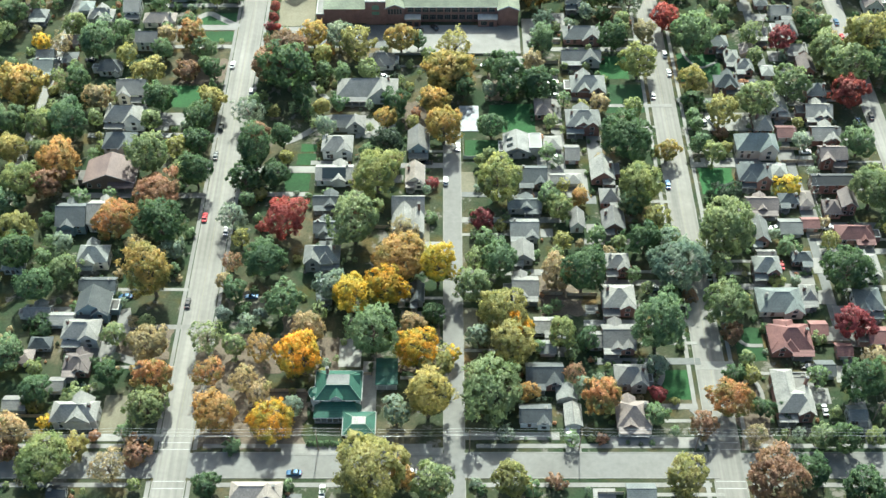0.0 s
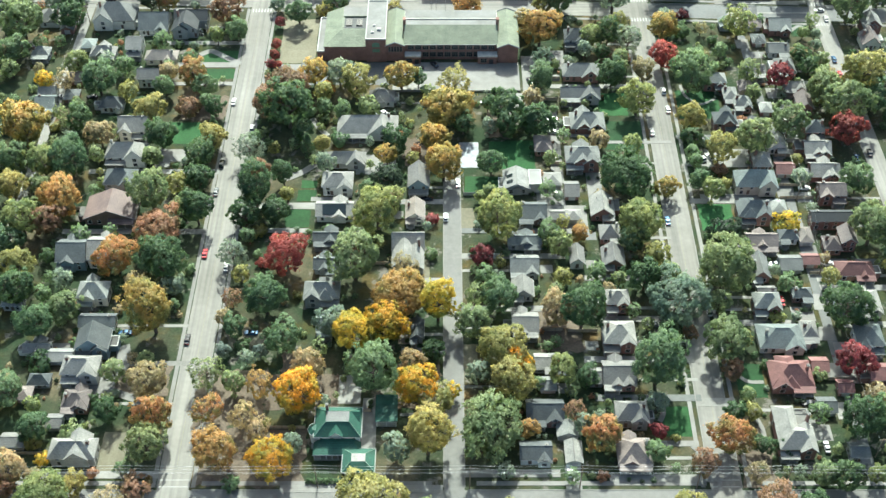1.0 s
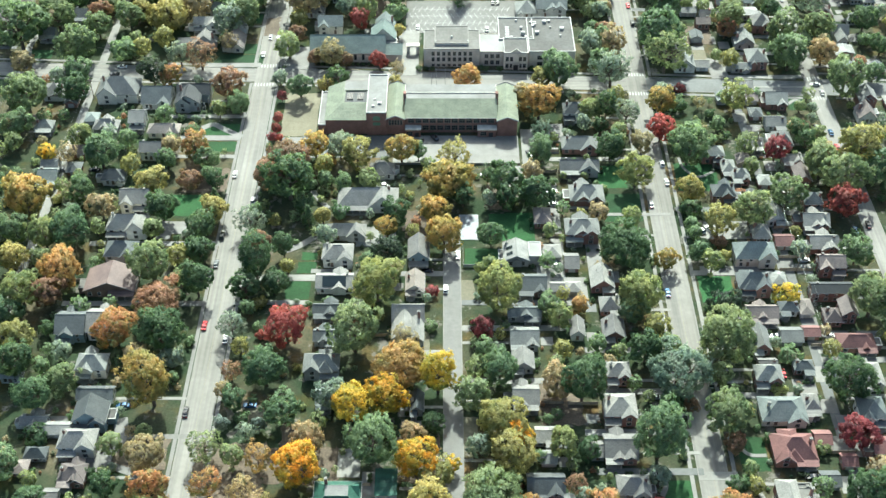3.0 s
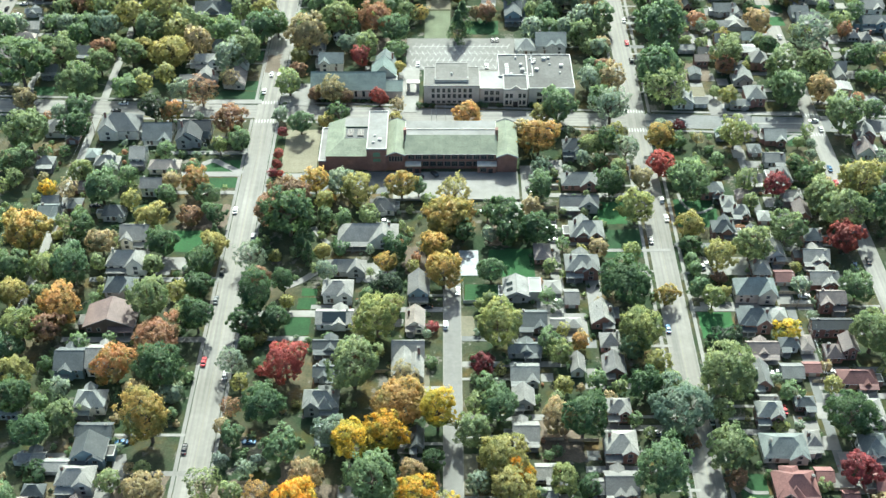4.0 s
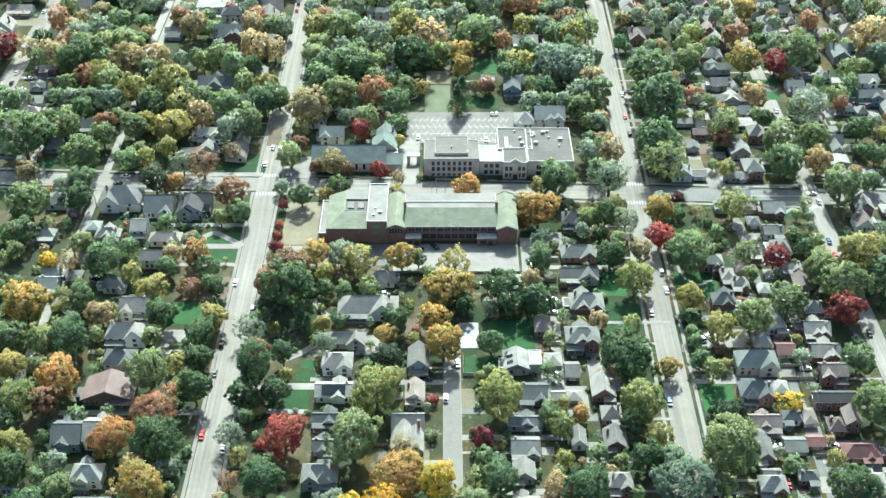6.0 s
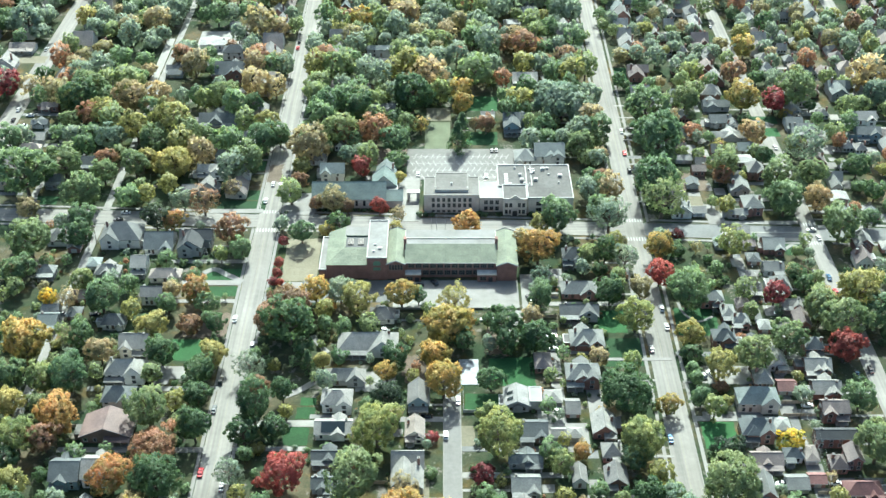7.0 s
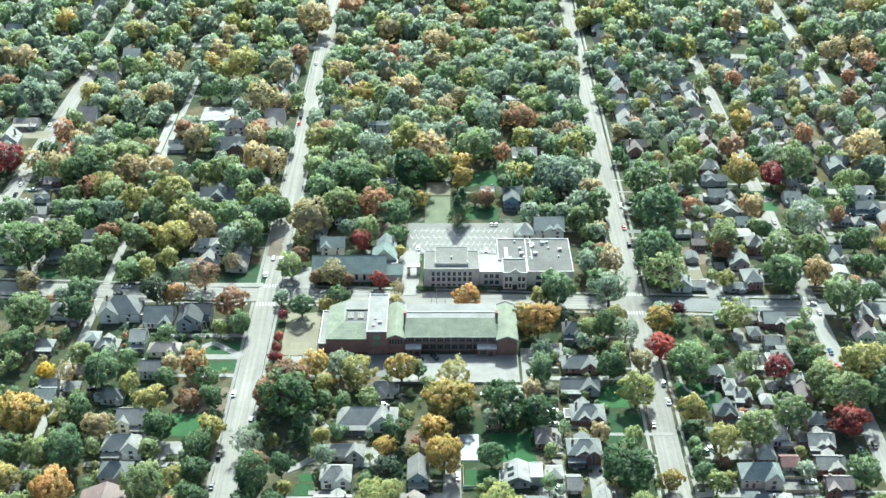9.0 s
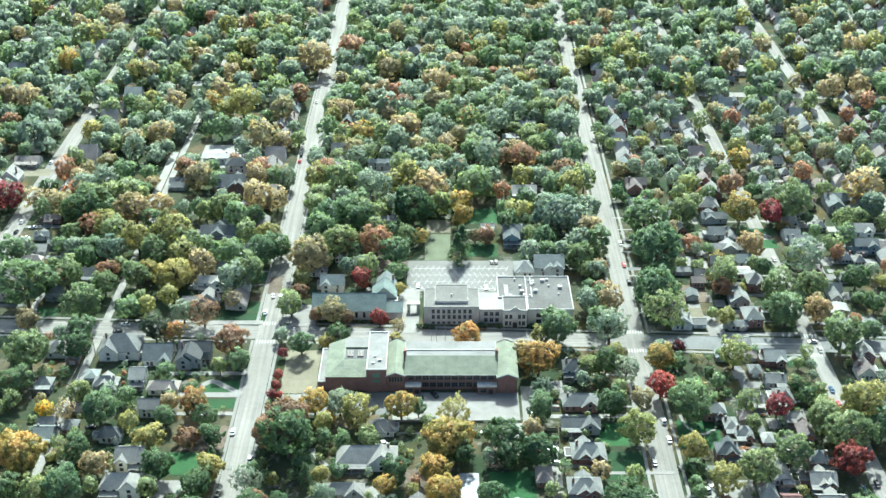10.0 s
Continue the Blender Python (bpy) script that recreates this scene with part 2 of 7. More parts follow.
def piece(name, me, parent=None, at=(0, 0, 0), rz=0.0, size=None, material=None, label=""):
    """One mesh object, under a thing or on its own."""
    ob = new(name, me)
    ob.location = at
    ob.rotation_euler = (0, 0, rz)
    if size:
        ob.scale = size
    if parent:
        ob.parent = parent
    if material:
        ob.material_slots[0].link = "OBJECT"
        ob.material_slots[0].material = material
    if label:
        tagged(ob, label)
    return ob


def empty(name, x, y, z=0.0, rz=0.0):
    ob = new(name)
    ob.location, ob.rotation_euler = (x, y, z), (0, 0, rz)
    ob.empty_display_size = 0.5
    return ob


class Shape:
    """Collects boxes and prisms into one mesh."""

    def __init__(self):
        self.v, self.f = [], []

    def add(self, verts, faces):
        n = len(self.v)
        self.v += [tuple(p) for p in verts]
        self.f += [tuple(i + n for i in f) for f in faces]
        return self

    def box(self, x0, x1, y0, y1, z0, z1):
        return self.add([(x, y, z) for z in (z0, z1) for x, y in ((x0, y0), (x1, y0), (x1, y1), (x0, y1))],
                        [(3, 2, 1, 0), (4, 5, 6, 7), (0, 1, 5, 4), (1, 2, 6, 5), (2, 3, 7, 6), (3, 0, 4, 7)])

    def tube(self, x, y, z0, z1, r0, r1, n=8):
        a = [2 * math.pi * i / n for i in range(n)]
        vs = [(x + r0 * math.cos(t), y + r0 * math.sin(t), z0) for t in a] + [(x + r1 * math.cos(t), y + r1 * math.sin(t), z1) for t in a]
        fs = [(i, (i + 1) % n, n + (i + 1) % n, n + i) for i in range(n)] + [tuple(range(n - 1, -1, -1)), tuple(range(n, 2 * n))]
        return self.add(vs, fs)

    def limb(self, a, b, r0, r1, n=6):
        a, b = Vector(a), Vector(b)
        q = (b - a).to_track_quat("Z", "Y")
        ring = [Vector((math.cos(2 * math.pi * i / n), math.sin(2 * math.pi * i / n), 0)) for i in range(n)]
        vs = [a + q @ (p * r0) for p in ring] + [b + q @ (p * r1) for p in ring]
        fs = [(i, (i + 1) % n, n + (i + 1) % n, n + i) for i in range(n)] + [tuple(range(n - 1, -1, -1)), tuple(range(n, 2 * n))]
        return self.add(vs, fs)

    def data(self, name, material):
        return mesh_data(name, self.v, self.f, material)

    def put(self, name, material, parent=None, label="", at=(0, 0, 0), rz=0.0):
        return piece(name, self.data(name, material), parent, at, rz, label=label)


# ---- trees ----
SOFT = {}


def crown_data(name, seed, clumps, per, leaf, squash=0.9, shape="round", tri=False):
    rng = np.random.default_rng(seed)
    golden = math.pi * (3 - math.sqrt(5))
    centres = []
    if shape == "cone":
        for i in range(clumps):
            t, h = i * golden + rng.normal(0, 0.25), rng.random() ** 0.7
            c = np.array([(1 - h) * 0.72 * math.cos(t), (1 - h) * 0.72 * math.sin(t), -1.2 + 3.3 * h])
            centres.append((c * np.array([1, 1, squash]), 0.30 * (1 - h) + 0.13, c * np.array([1, 1, 0.2])))
    else:
        # boughs swell the outline here and there; between them it draws in
        lobes = rng.normal(0, 1, (rng.integers(9, 14), 3)) * np.array([1, 1, 0.8]) + np.array([0, 0, 0.25])
        lobes /= np.linalg.norm(lobes, axis=1, keepdims=True)
        swell = 0.2 + 0.24 * rng.random(len(lobes))
        total = round(1.75 * clumps)
        for i in range(total):
            u = 1 - 1.8 * (i + 0.5) / total
            r = math.sqrt(max(0.0, 1 - u * u))
            t = i * golden + rng.normal(0, 0.3)
            d = np.array([r * math.cos(t), r * math.sin(t), u])
            reach = 0.62 + float(np.max(swell * np.exp(-((1 - lobes @ d) / 0.10))))
            reach *= 0.93 + 0.16 * rng.random() if rng.random() < 0.8 else 0.5 + 0.4 * rng.random()
            c = d * reach
            if u < -0.1:
                c[:2] *= 1 + 0.35 * (u + 0.1)
            rad = (0.085 + 0.095 * rng.random()) * (0.85 if clumps > 90 else 1.35 if clumps < 40 else 1.0)
            c = c * np.array([1, 1, squash * (1.45 if shape == "tall" else 1.0)])
            centres.append((c, rad * (0.95 if shape == "sparse" else 1.0), d + 0.3 * c))
    per = per if shape == "cone" else max(8, round(per * 0.56))
    pts, nrm, siz, swells = [], [], [], []
    for c, rad, way in centres:
        d = rng.normal(0, 1, (per, 3))
        d /= np.linalg.norm(d, axis=1, keepdims=True)
        out = way / (np.linalg.norm(way) + 1e-6)
        back = d @ out
        d = d - np.where(back < -0.25, 2 * back, 0)[:, None] * out
        depth = np.where(rng.random(per) < 0.7, 0.7 + 0.5 * rng.random(per), 0.4 + 1.3 * rng.random(per))
        pts.append(c + d * (rad * depth)[:, None] * np.array([1, 1, 0.85]))
        nn = d + rng.normal(0, 0.55, (per, 3)) + np.array([0, 0, 0.25])
        nrm.append(nn / np.linalg.norm(nn, axis=1, keepdims=True))
        swells.append(d * 0.5 + out * 0.7 + np.array([0, 0, 0.2]) + rng.normal(0, 0.34 if leaf < 0.08 else 0.16, (per, 3)))
        siz.append(leaf * (0.55 + 0.9 * rng.random(per)))
    pts, nrm, siz = np.concatenate(pts), np.concatenate(nrm), np.concatenate(siz)
    ref = rng.normal(0, 1, pts.shape)
    a = np.cross(nrm, ref)
    a /= np.linalg.norm(a, axis=1, keepdims=True)
    b = np.cross(nrm, a)
    s = siz[:, None]
    bend = nrm * s * 0.3
    corners = [pts - a * s, pts - b * s * 0.7 + bend, pts + a * s, pts + b * s * 0.7 + bend]
    if tri:
        corners = [pts - a * s * 1.1, pts + a * s * 1.1 - b * s * 0.3, pts + b * s * 1.2 + bend]
    c = len(corners)
    quad = np.stack(corners, 1).reshape(-1, 3)
    k = len(pts)
    me = bpy.data.meshes.new(name)
    me.from_pydata(quad.tolist(), [], np.arange(c * k).reshape(-1, c).tolist())
    me.materials.append(LEAVES["gr"])
    me.update()
    soft = np.concatenate(swells)
    soft /= np.linalg.norm(soft, axis=1, keepdims=True)
    me.normals_split_custom_set_from_vertices(np.repeat(soft, c, axis=0).tolist())
    SOFT[name, seed] = np.repeat(soft, c, axis=0)
    me["seed"] = seed
    return me


def trunk_data(name, seed, sparse=False):
    """A tapered trunk of unit height with limbs, in a crown of unit radius about its top."""
    rng = random.Random(seed)
    s = Shape()
    lean = (rng.uniform(-0.05, 0.05), rng.uniform(-0.05, 0.05))
    s.limb((0, 0, -0.03), (lean[0] * 0.5, lean[1] * 0.5, 0.5), 0.085, 0.065, 8)
    s.limb((lean[0] * 0.5, lean[1] * 0.5, 0.5), (lean[0], lean[1], 0.95), 0.065, 0.04, 7)
    for i in range(9 if sparse else 6):
        t = 2.4 * i + rng.uniform(-0.3, 0.3)
        z = 0.5 + 0.07 * (i % 6)
        mid = (0.4 * math.cos(t), 0.4 * math.sin(t), z + 0.22)
        s.limb((lean[0] * z, lean[1] * z, z), mid, 0.035, 0.022, 5)
        for k in (-0.5, 0.4):
            s.limb(mid, (0.78 * math.cos(t + k), 0.78 * math.sin(t + k), z + 0.42 + 0.15 * rng.random()), 0.02, 0.006, 4)
    return s.data(name, BARK)


NEAR = {
    "round": [crown_data("crown", 10 + i, 60, 80, 0.052, 1.02, tri=True) for i in range(6)],
    "tall": [crown_data("crown", 30 + i, 64, 78, 0.052, 0.95, "tall", True) for i in range(3)],
    "wide": [crown_data("crown", 40 + i, 72, 84, 0.047, 0.66, tri=True) for i in range(3)],
    "sparse": [crown_data("crown", 50 + i, 56, 44, 0.042, 0.95, "sparse", True) for i in range(3)],
    "cone": [crown_data("crown", 60 + i, 60, 46, 0.07, 1.0, "cone", True) for i in range(2)],
    "bush": [crown_data("crown", 70 + i, 24, 44, 0.095, 0.8, tri=True) for i in range(2)],
}
BIG = {
    "round": [crown_data("crown", 150 + i, 105, 86, 0.037, 1.02, tri=True) for i in range(4)],
    "tall": [crown_data("crown", 160 + i, 110, 84, 0.037, 0.95, "tall", True) for i in range(2)],
    "wide": [crown_data("crown", 165 + i, 120, 86, 0.034, 0.66, tri=True) for i in range(2)],
}
FAR = {
    "round": [crown_data("crown", 80 + i, 30, 22, 0.125, 1.02, tri=True) for i in range(6)],
    "tall": [crown_data("crown", 90 + i, 32, 22, 0.125, 0.95, "tall", True) for i in range(3)],
    "wide": [crown_data("crown", 95 + i, 34, 22, 0.115, 0.66, tri=True) for i in range(2)],
    "sparse": [crown_data("crown", 100 + i, 28, 16, 0.10, 0.95, "sparse", True) for i in range(2)],
    "cone": [crown_data("crown", 105, 36, 18, 0.12, 1.0, "cone", True)],
    "bush": [crown_data("crown", 107, 12, 18, 0.2, 0.8, tri=True)],
}
FARTHEST = {
    "round": [crown_data("crown", 120 + i, 20, 14, 0.19, 1.02, tri=True) for i in range(6)],
    "tall": [crown_data("crown", 130 + i, 22, 14, 0.19, 0.95, "tall", True) for i in range(3)],
    "wide": [crown_data("crown", 135 + i, 22, 14, 0.17, 0.66, tri=True) for i in range(2)],
}
TRUNKS = [trunk_data("trunk", i) for i in range(3)]
BARE_TRUNK = trunk_data("trunk", 9, True)
SHAPE_WORDS = {"round": "rounded deciduous tree", "tall": "tall deciduous tree", "wide": "broad spreading tree", "sparse": "thin half-bare tree",
               "cone": "conical evergreen tree", "bush": "low rounded shrub"}
SQUASH = {"round": 1.02, "tall": 1.38, "wide": 0.66, "sparse": 0.95, "cone": 1.2, "bush": 0.8}
rng_tree = random.Random(5)
TAKEN, GROVE = [], []


def tree(x, y, r, colour, shape="round", far=False, where="in a yard"):
    """A tree with a crown of radius r; its height follows from the crown."""
    if shape == "round":
        y -= 0.11 * r
    GROVE.append((x, y, r))
    bush = shape == "bush"
    top = SQUASH[shape] * r
    centre = top * 0.85 if bush else top * (1.0 if shape == "cone" else 0.9) + (0.6 if shape == "cone" else 0.7 + 0.14 * r)
    t = empty("shrub" if bush else "tree", x, y, 0, rng_tree.uniform(0, 6.28))
    tagged(t, f"{SHAPE_WORDS[shape]} with {LEAF_WORDS[colour]} {where}", "shrub" if bush else "tree", "shrubs of the gardens" if bush else "trees of the streets and yards")
    pool = BIG[shape] if shape in BIG and r > 6.6 and y < 330 else (FAR if far else NEAR)[shape]
    k = rng_tree.uniform(0.9, 1.1)
    piece("crown", pool[rng_tree.randrange(len(pool))], t, (0, 0, centre), 0, (r * k, r / k, r), LEAVES[colour])
    trunk = BARE_TRUNK if shape == "sparse" else TRUNKS[rng_tree.randrange(3)]
    piece("trunk", trunk, t, (0, 0, 0), 0, (r * 0.9, r * 0.9, centre * 1.05))
    return t


# ---- houses ----
def gable_walls(w, d, h, pitch, along):
    """Walls with a raised gable at both ends; along: the axis of the ridge."""
    a, b = (w / 2, d / 2) if along == "x" else (d / 2, w / 2)
    rise = b * pitch - 0.03
    vs = []
    for s in (-a, a):
        vs += [(s, -b, 0), (s, b, 0), (s, b, h), (s, 0, h + rise), (s, -b, h)]
    fs = [(0, 4, 3, 2, 1), (5, 6, 7, 8, 9), (0, 5, 9, 4), (1, 2, 7, 6), (2, 3, 8, 7), (3, 4, 9, 8), (0, 1, 6, 5)]
    if along == "y":
        vs = [(-y, x, z) for x, y, z in vs]
    return vs, fs


def gable_roof(w, d, h, pitch, along, over=0.5, thick=0.22):
    a, b = (w / 2 + over, d / 2 + over) if along == "x" else (d / 2 + over, w / 2 + over)
    low, high = h - over * pitch, h + (b - over) * pitch
    vs = []
    for s in (-a, a):
        vs += [(s, -b, low), (s, 0, high), (s, b, low), (s, b, low + thick), (s, 0, high + thick), (s, -b, low + thick)]
    fs = [(0, 5, 4, 1), (1, 4, 3, 2), (6, 7, 10, 11), (7, 8, 9, 10), (0, 1, 7, 6), (1, 2, 8, 7), (4, 5, 11, 10), (3, 4, 10, 9), (5, 0, 6, 11), (2, 3, 9, 8)]
    caps = [((-a, 0, high + thick), (a, 0, high + thick))]
    edges = [((-a, -b - 0.06, low + 0.1), (a, -b - 0.06, low + 0.1)), ((-a, b + 0.06, low + 0.1), (a, b + 0.06, low + 0.1))]
    if along == "y":
        turn = lambda p: (-p[1], p[0], p[2])
        vs, caps, edges = [turn(p) for p in vs], [tuple(map(turn, c)) for c in caps], [tuple(map(turn, c)) for c in edges]
    return vs, fs, caps, edges


def hip_roof(w, d, h, pitch, over=0.5, thick=0.22):
    a, b = w / 2 + over, d / 2 + over
    low = h - over * pitch
    m = min(a, b)
    top = low + m * pitch + thick
    r = [(-(a - m), -(b - m), top), (a - m, b - m, top)]
    if a - m < 0.05 and b - m < 0.05:
        r = [(-0.05, 0, top), (0.05, 0, top)]
    c = [(-a, -b), (a, -b), (a, b), (-a, b)]
    vs = [(x, y, low) for x, y in c] + [(x, y, low + thick) for x, y in c] + r
    fs = [(3, 2, 1, 0), (0, 1, 5, 4), (1, 2, 6, 5), (2, 3, 7, 6), (3, 0, 4, 7)]
    if a >= b:
        fs += [(4, 5, 9, 8), (6, 7, 8, 9), (5, 6, 9), (7, 4, 8)]
        hips = [(4, 8), (7, 8), (5, 9), (6, 9), (8, 9)]
    else:
        fs += [(4, 5, 8), (6, 7, 9), (5, 6, 9, 8), (7, 4, 8, 9)]
        hips = [(4, 8), (5, 8), (6, 9), (7, 9), (8, 9)]
    caps = [(vs[i], vs[j]) for i, j in hips]
    e = [(x * (1 + 0.06 / a), y * (1 + 0.06 / b), low + 0.1) for x, y in c]
    return vs, fs, caps, [(e[i], e[(i + 1) % 4]) for i in range(4)]


def bars(lines, r):
    s = Shape()
    for p, q in lines:
        s.limb(p, q, r, r, 4)
    return s


def lattice(xs, zs, holes, depth=0.06):
    """A flat frame in one piece: the cells between xs and zs are solid but for the holes."""
    n, m = len(xs), len(zs)
    solid = {(i, k) for i in range(n - 1) for k in range(m - 1)} - set(holes)
    at = lambda i, k, back: (back * n * m) + k * n + i
    vs = [(x, y, z) for y in (-depth, 0.0) for z in zs for x in xs]
    fs = []
    for i, k in solid:
        fs.append((at(i, k, 0), at(i + 1, k, 0), at(i + 1, k + 1, 0), at(i, k + 1, 0)))
        for di, dk, a, b in ((-1, 0, (i, k + 1), (i, k)), (1, 0, (i + 1, k), (i + 1, k + 1)), (0, -1, (i, k), (i + 1, k)), (0, 1, (i + 1, k + 1), (i, k + 1))):
            if (i + di, k + dk) not in solid:
                fs.append((at(*a, 0), at(*a, 1), at(*b, 1), at(*b, 0)))
    used = sorted({v for f in fs for v in f})
    new_id = {v: c for c, v in enumerate(used)}
    return [vs[v] for v in used], [tuple(new_id[v] for v in f) for f in fs]


def window_data():
    v, f = lattice([-0.62, -0.5, 0.5, 0.62], [-0.12, 0.0, 0.72, 0.8, 1.5, 1.62], [(1, 1), (1, 3)])
    return mesh_data("window", v, f, WHITE), Shape().box(-0.5, 0.5, -0.02, 0.0, 0.0, 1.5).data("pane", GLASS)


WINDOW, PANE = window_data()
DOOR = Shape().box(-0.55, 0.55, -0.05, 0, 0, 2.1).data("door", WALLS["dk"])
GARAGE_DOOR = Shape().box(-1.25, 1.25, -0.05, 0, 0, 2.15).data("garage_door", WHITE)
POST = Shape().box(-0.1, 0.1, -0.1, 0.1, 0, 1).data("porch_post", WHITE)
TURNS = {"s": 0.0, "e": math.pi / 2, "n": math.pi, "w": -math.pi / 2}


def on_wall(side, u, w, d, z, out=0.0):
    """A place on a wall, u metres along it from its middle."""
    return {"s": (u, -d / 2 - out, z), "n": (-u, d / 2 + out, z), "e": (w / 2 + out, u, z), "w": (-w / 2 - out, -u, z)}[side]


def add_window(parent, at, rz, sx=1.0, sz=1.0):
    f = piece("window", WINDOW, parent, at, rz, (sx, 1, sz))
    piece("pane", PANE, f)


def volume(parent, x, y, w, d, h, roof, rm, wm, pitch, trim=True, z=0.0):
    """Walls and a roof over them, as parts of a building."""
    at = (x, y, z)
    if roof in ("gx", "gy"):
        vs, fs = gable_walls(w, d, h, pitch, roof[1])
        rv, rf, caps, edges = gable_roof(w, d, h, pitch, roof[1])
    else:
        vs, fs = Shape().box(-w / 2, w / 2, -d / 2, d / 2, 0, h).v, Shape().box(0, 1, 0, 1, 0, 1).f
        rv, rf, caps, edges = hip_roof(w, d, h, pitch)
    piece("wall", mesh_data("wall", vs, fs, WALLS[wm]), parent, at)
    piece("roof", mesh_data("roof", rv, rf, ROOFS[rm]), parent, at)
    if trim:
        bars(caps[-1:], 0.13).put("ridge_cap", ROOFS[rm], parent, "", at)
        for line in edges[:1]:
            bars([line], 0.09).put("gutter", WHITE, parent, "", at)


def flat_volume(parent, x, y, w, d, h, rm, wm, z=0.0, rim=0.6):
    """A flat-roofed block with a parapet round its roof."""
    at = (x, y, z)
    s = Shape().box(-w / 2, w / 2, -d / 2, d / 2, 0, h)
    s.put("wall", WALLS[wm], parent, "", at)
    t = 0.25
    p = Shape().box(-w / 2 - 0.1, w / 2 + 0.1, -d / 2 - 0.1, -d / 2 + t, h, h + rim).box(-w / 2 - 0.1, w / 2 + 0.1, d / 2 - t, d / 2 + 0.1, h, h + rim)
    p.box(-w / 2 - 0.1, -w / 2 + t, -d / 2 + t, d / 2 - t, h, h + rim).box(w / 2 - t, w / 2 + 0.1, -d / 2 + t, d / 2 - t, h, h + rim)
    p.put("parapet", WHITE if rm in ("wh", "g") else CONCRETE if rm == "lg" else WALLS[wm], parent, "", at)
    Shape().box(-w / 2 + t, w / 2 - t, -d / 2 + t, d / 2 - t, h, h + 0.12).put("roof", FLAT[rm], parent, "", at)


def chimney(parent, x, y, top, brick=True, base=0.0):
    c = Shape().box(-0.42, 0.42, -0.42, 0.42, base, top).put("chimney", WALLS["b" if brick else "s"], parent, "brick chimney" if brick else "stone chimney", (x, y, 0))
    Shape().box(-0.5, 0.5, -0.5, 0.5, top, top + 0.15).box(-0.2, 0.2, -0.2, 0.2, top + 0.15, top + 0.4).put("chimney_cap", CONCRETE, c)


def dormer(parent, x, y, z, rm, wm, w=2.0, dd=2.6, rz=0.0):
    vs, fs = gable_walls(w, dd, 1.3, 0.8, "y")
    m = piece("dormer", mesh_data("dormer", vs, fs, WALLS[wm]), parent, (x, y, z), rz)
    rv, rf, caps, edges = gable_roof(w, dd, 1.3, 0.8, "y", 0.3, 0.14)
    piece("dormer_roof", mesh_data("dormer_roof", rv, rf, ROOFS[rm]), m)
    piece("pane", PANE, m, (0, -dd / 2 - 0.004, 0.25), 0, (0.9, 1, 0.65))


def porch(parent, w, d, px, pw, rm, depth=2.4, flat=False):
    """A porch across part of the front: floor, posts, shed roof, steps."""
    y0 = -d / 2 - depth
    Shape().box(px - pw / 2, px + pw / 2, y0, -d / 2 - 0.003, 0, 0.45).put("porch_floor", CONCRETE, parent)
    Shape().box(px - 0.8, px + 0.8, y0 - 0.6, y0 - 0.003, 0, 0.25).put("step", CONCRETE, parent)
    n = max(2, int(pw / 2.6) + 1)
    for i in range(n):
        piece("porch_post", POST, parent, (px - pw / 2 + 0.2 + (pw - 0.4) * i / (n - 1), y0 + 0.2, 0.45), 0, (1, 1, 2.2))
    a, b, o = px - pw / 2 - 0.3, px + pw / 2 + 0.3, 0.3
    hi = 2.8 if flat else 3.2
    vs = [(a, y0 - o, 2.65), (b, y0 - o, 2.65), (b, -d / 2 - 0.003, hi), (a, -d / 2 - 0.003, hi)]
    vs += [(x, y, z + 0.18) for x, y, z in vs]
    piece("porch_roof", mesh_data("porch_roof", vs, Shape().box(0, 1, 0, 1, 0, 1).f, ROOFS[rm]), parent)


SOLAR = surface("dark_solar_glass", (0.02, 0.03, 0.036), 0.3, 2, 0.3, 0.1, 0, 0)


def slope_panel(parent, name, x, y, sx, sy, h, half, pitch, axis_of_slope, material):
    """A flat panel lying on a roof slope that falls towards the front or a side."""
    vs = []
    for dz in (0.3, 0.42):
        for i, j in ((-1, -1), (1, -1), (1, 1), (-1, 1)):
            px, py = x + i * sx / 2, y + j * sy / 2
            vs.append((px, py, h + (half - abs(px if axis_of_slope == "x" else py)) * pitch + dz))
    piece(name, mesh_data(name, vs, Shape().box(0, 1, 0, 1, 0, 1).f, material), parent)


def rakes(parent, x, y, w, h, pitch):
    """White boards up both edges of a front gable."""
    b = w / 2 + 0.5
    for s in (-1, 1):
        bars([((x + s * b, y, h - 0.5 * pitch + 0.12), (x, y, h + (b - 0.5) * pitch + 0.12))], 0.1).put("rake_board", WHITE, parent)


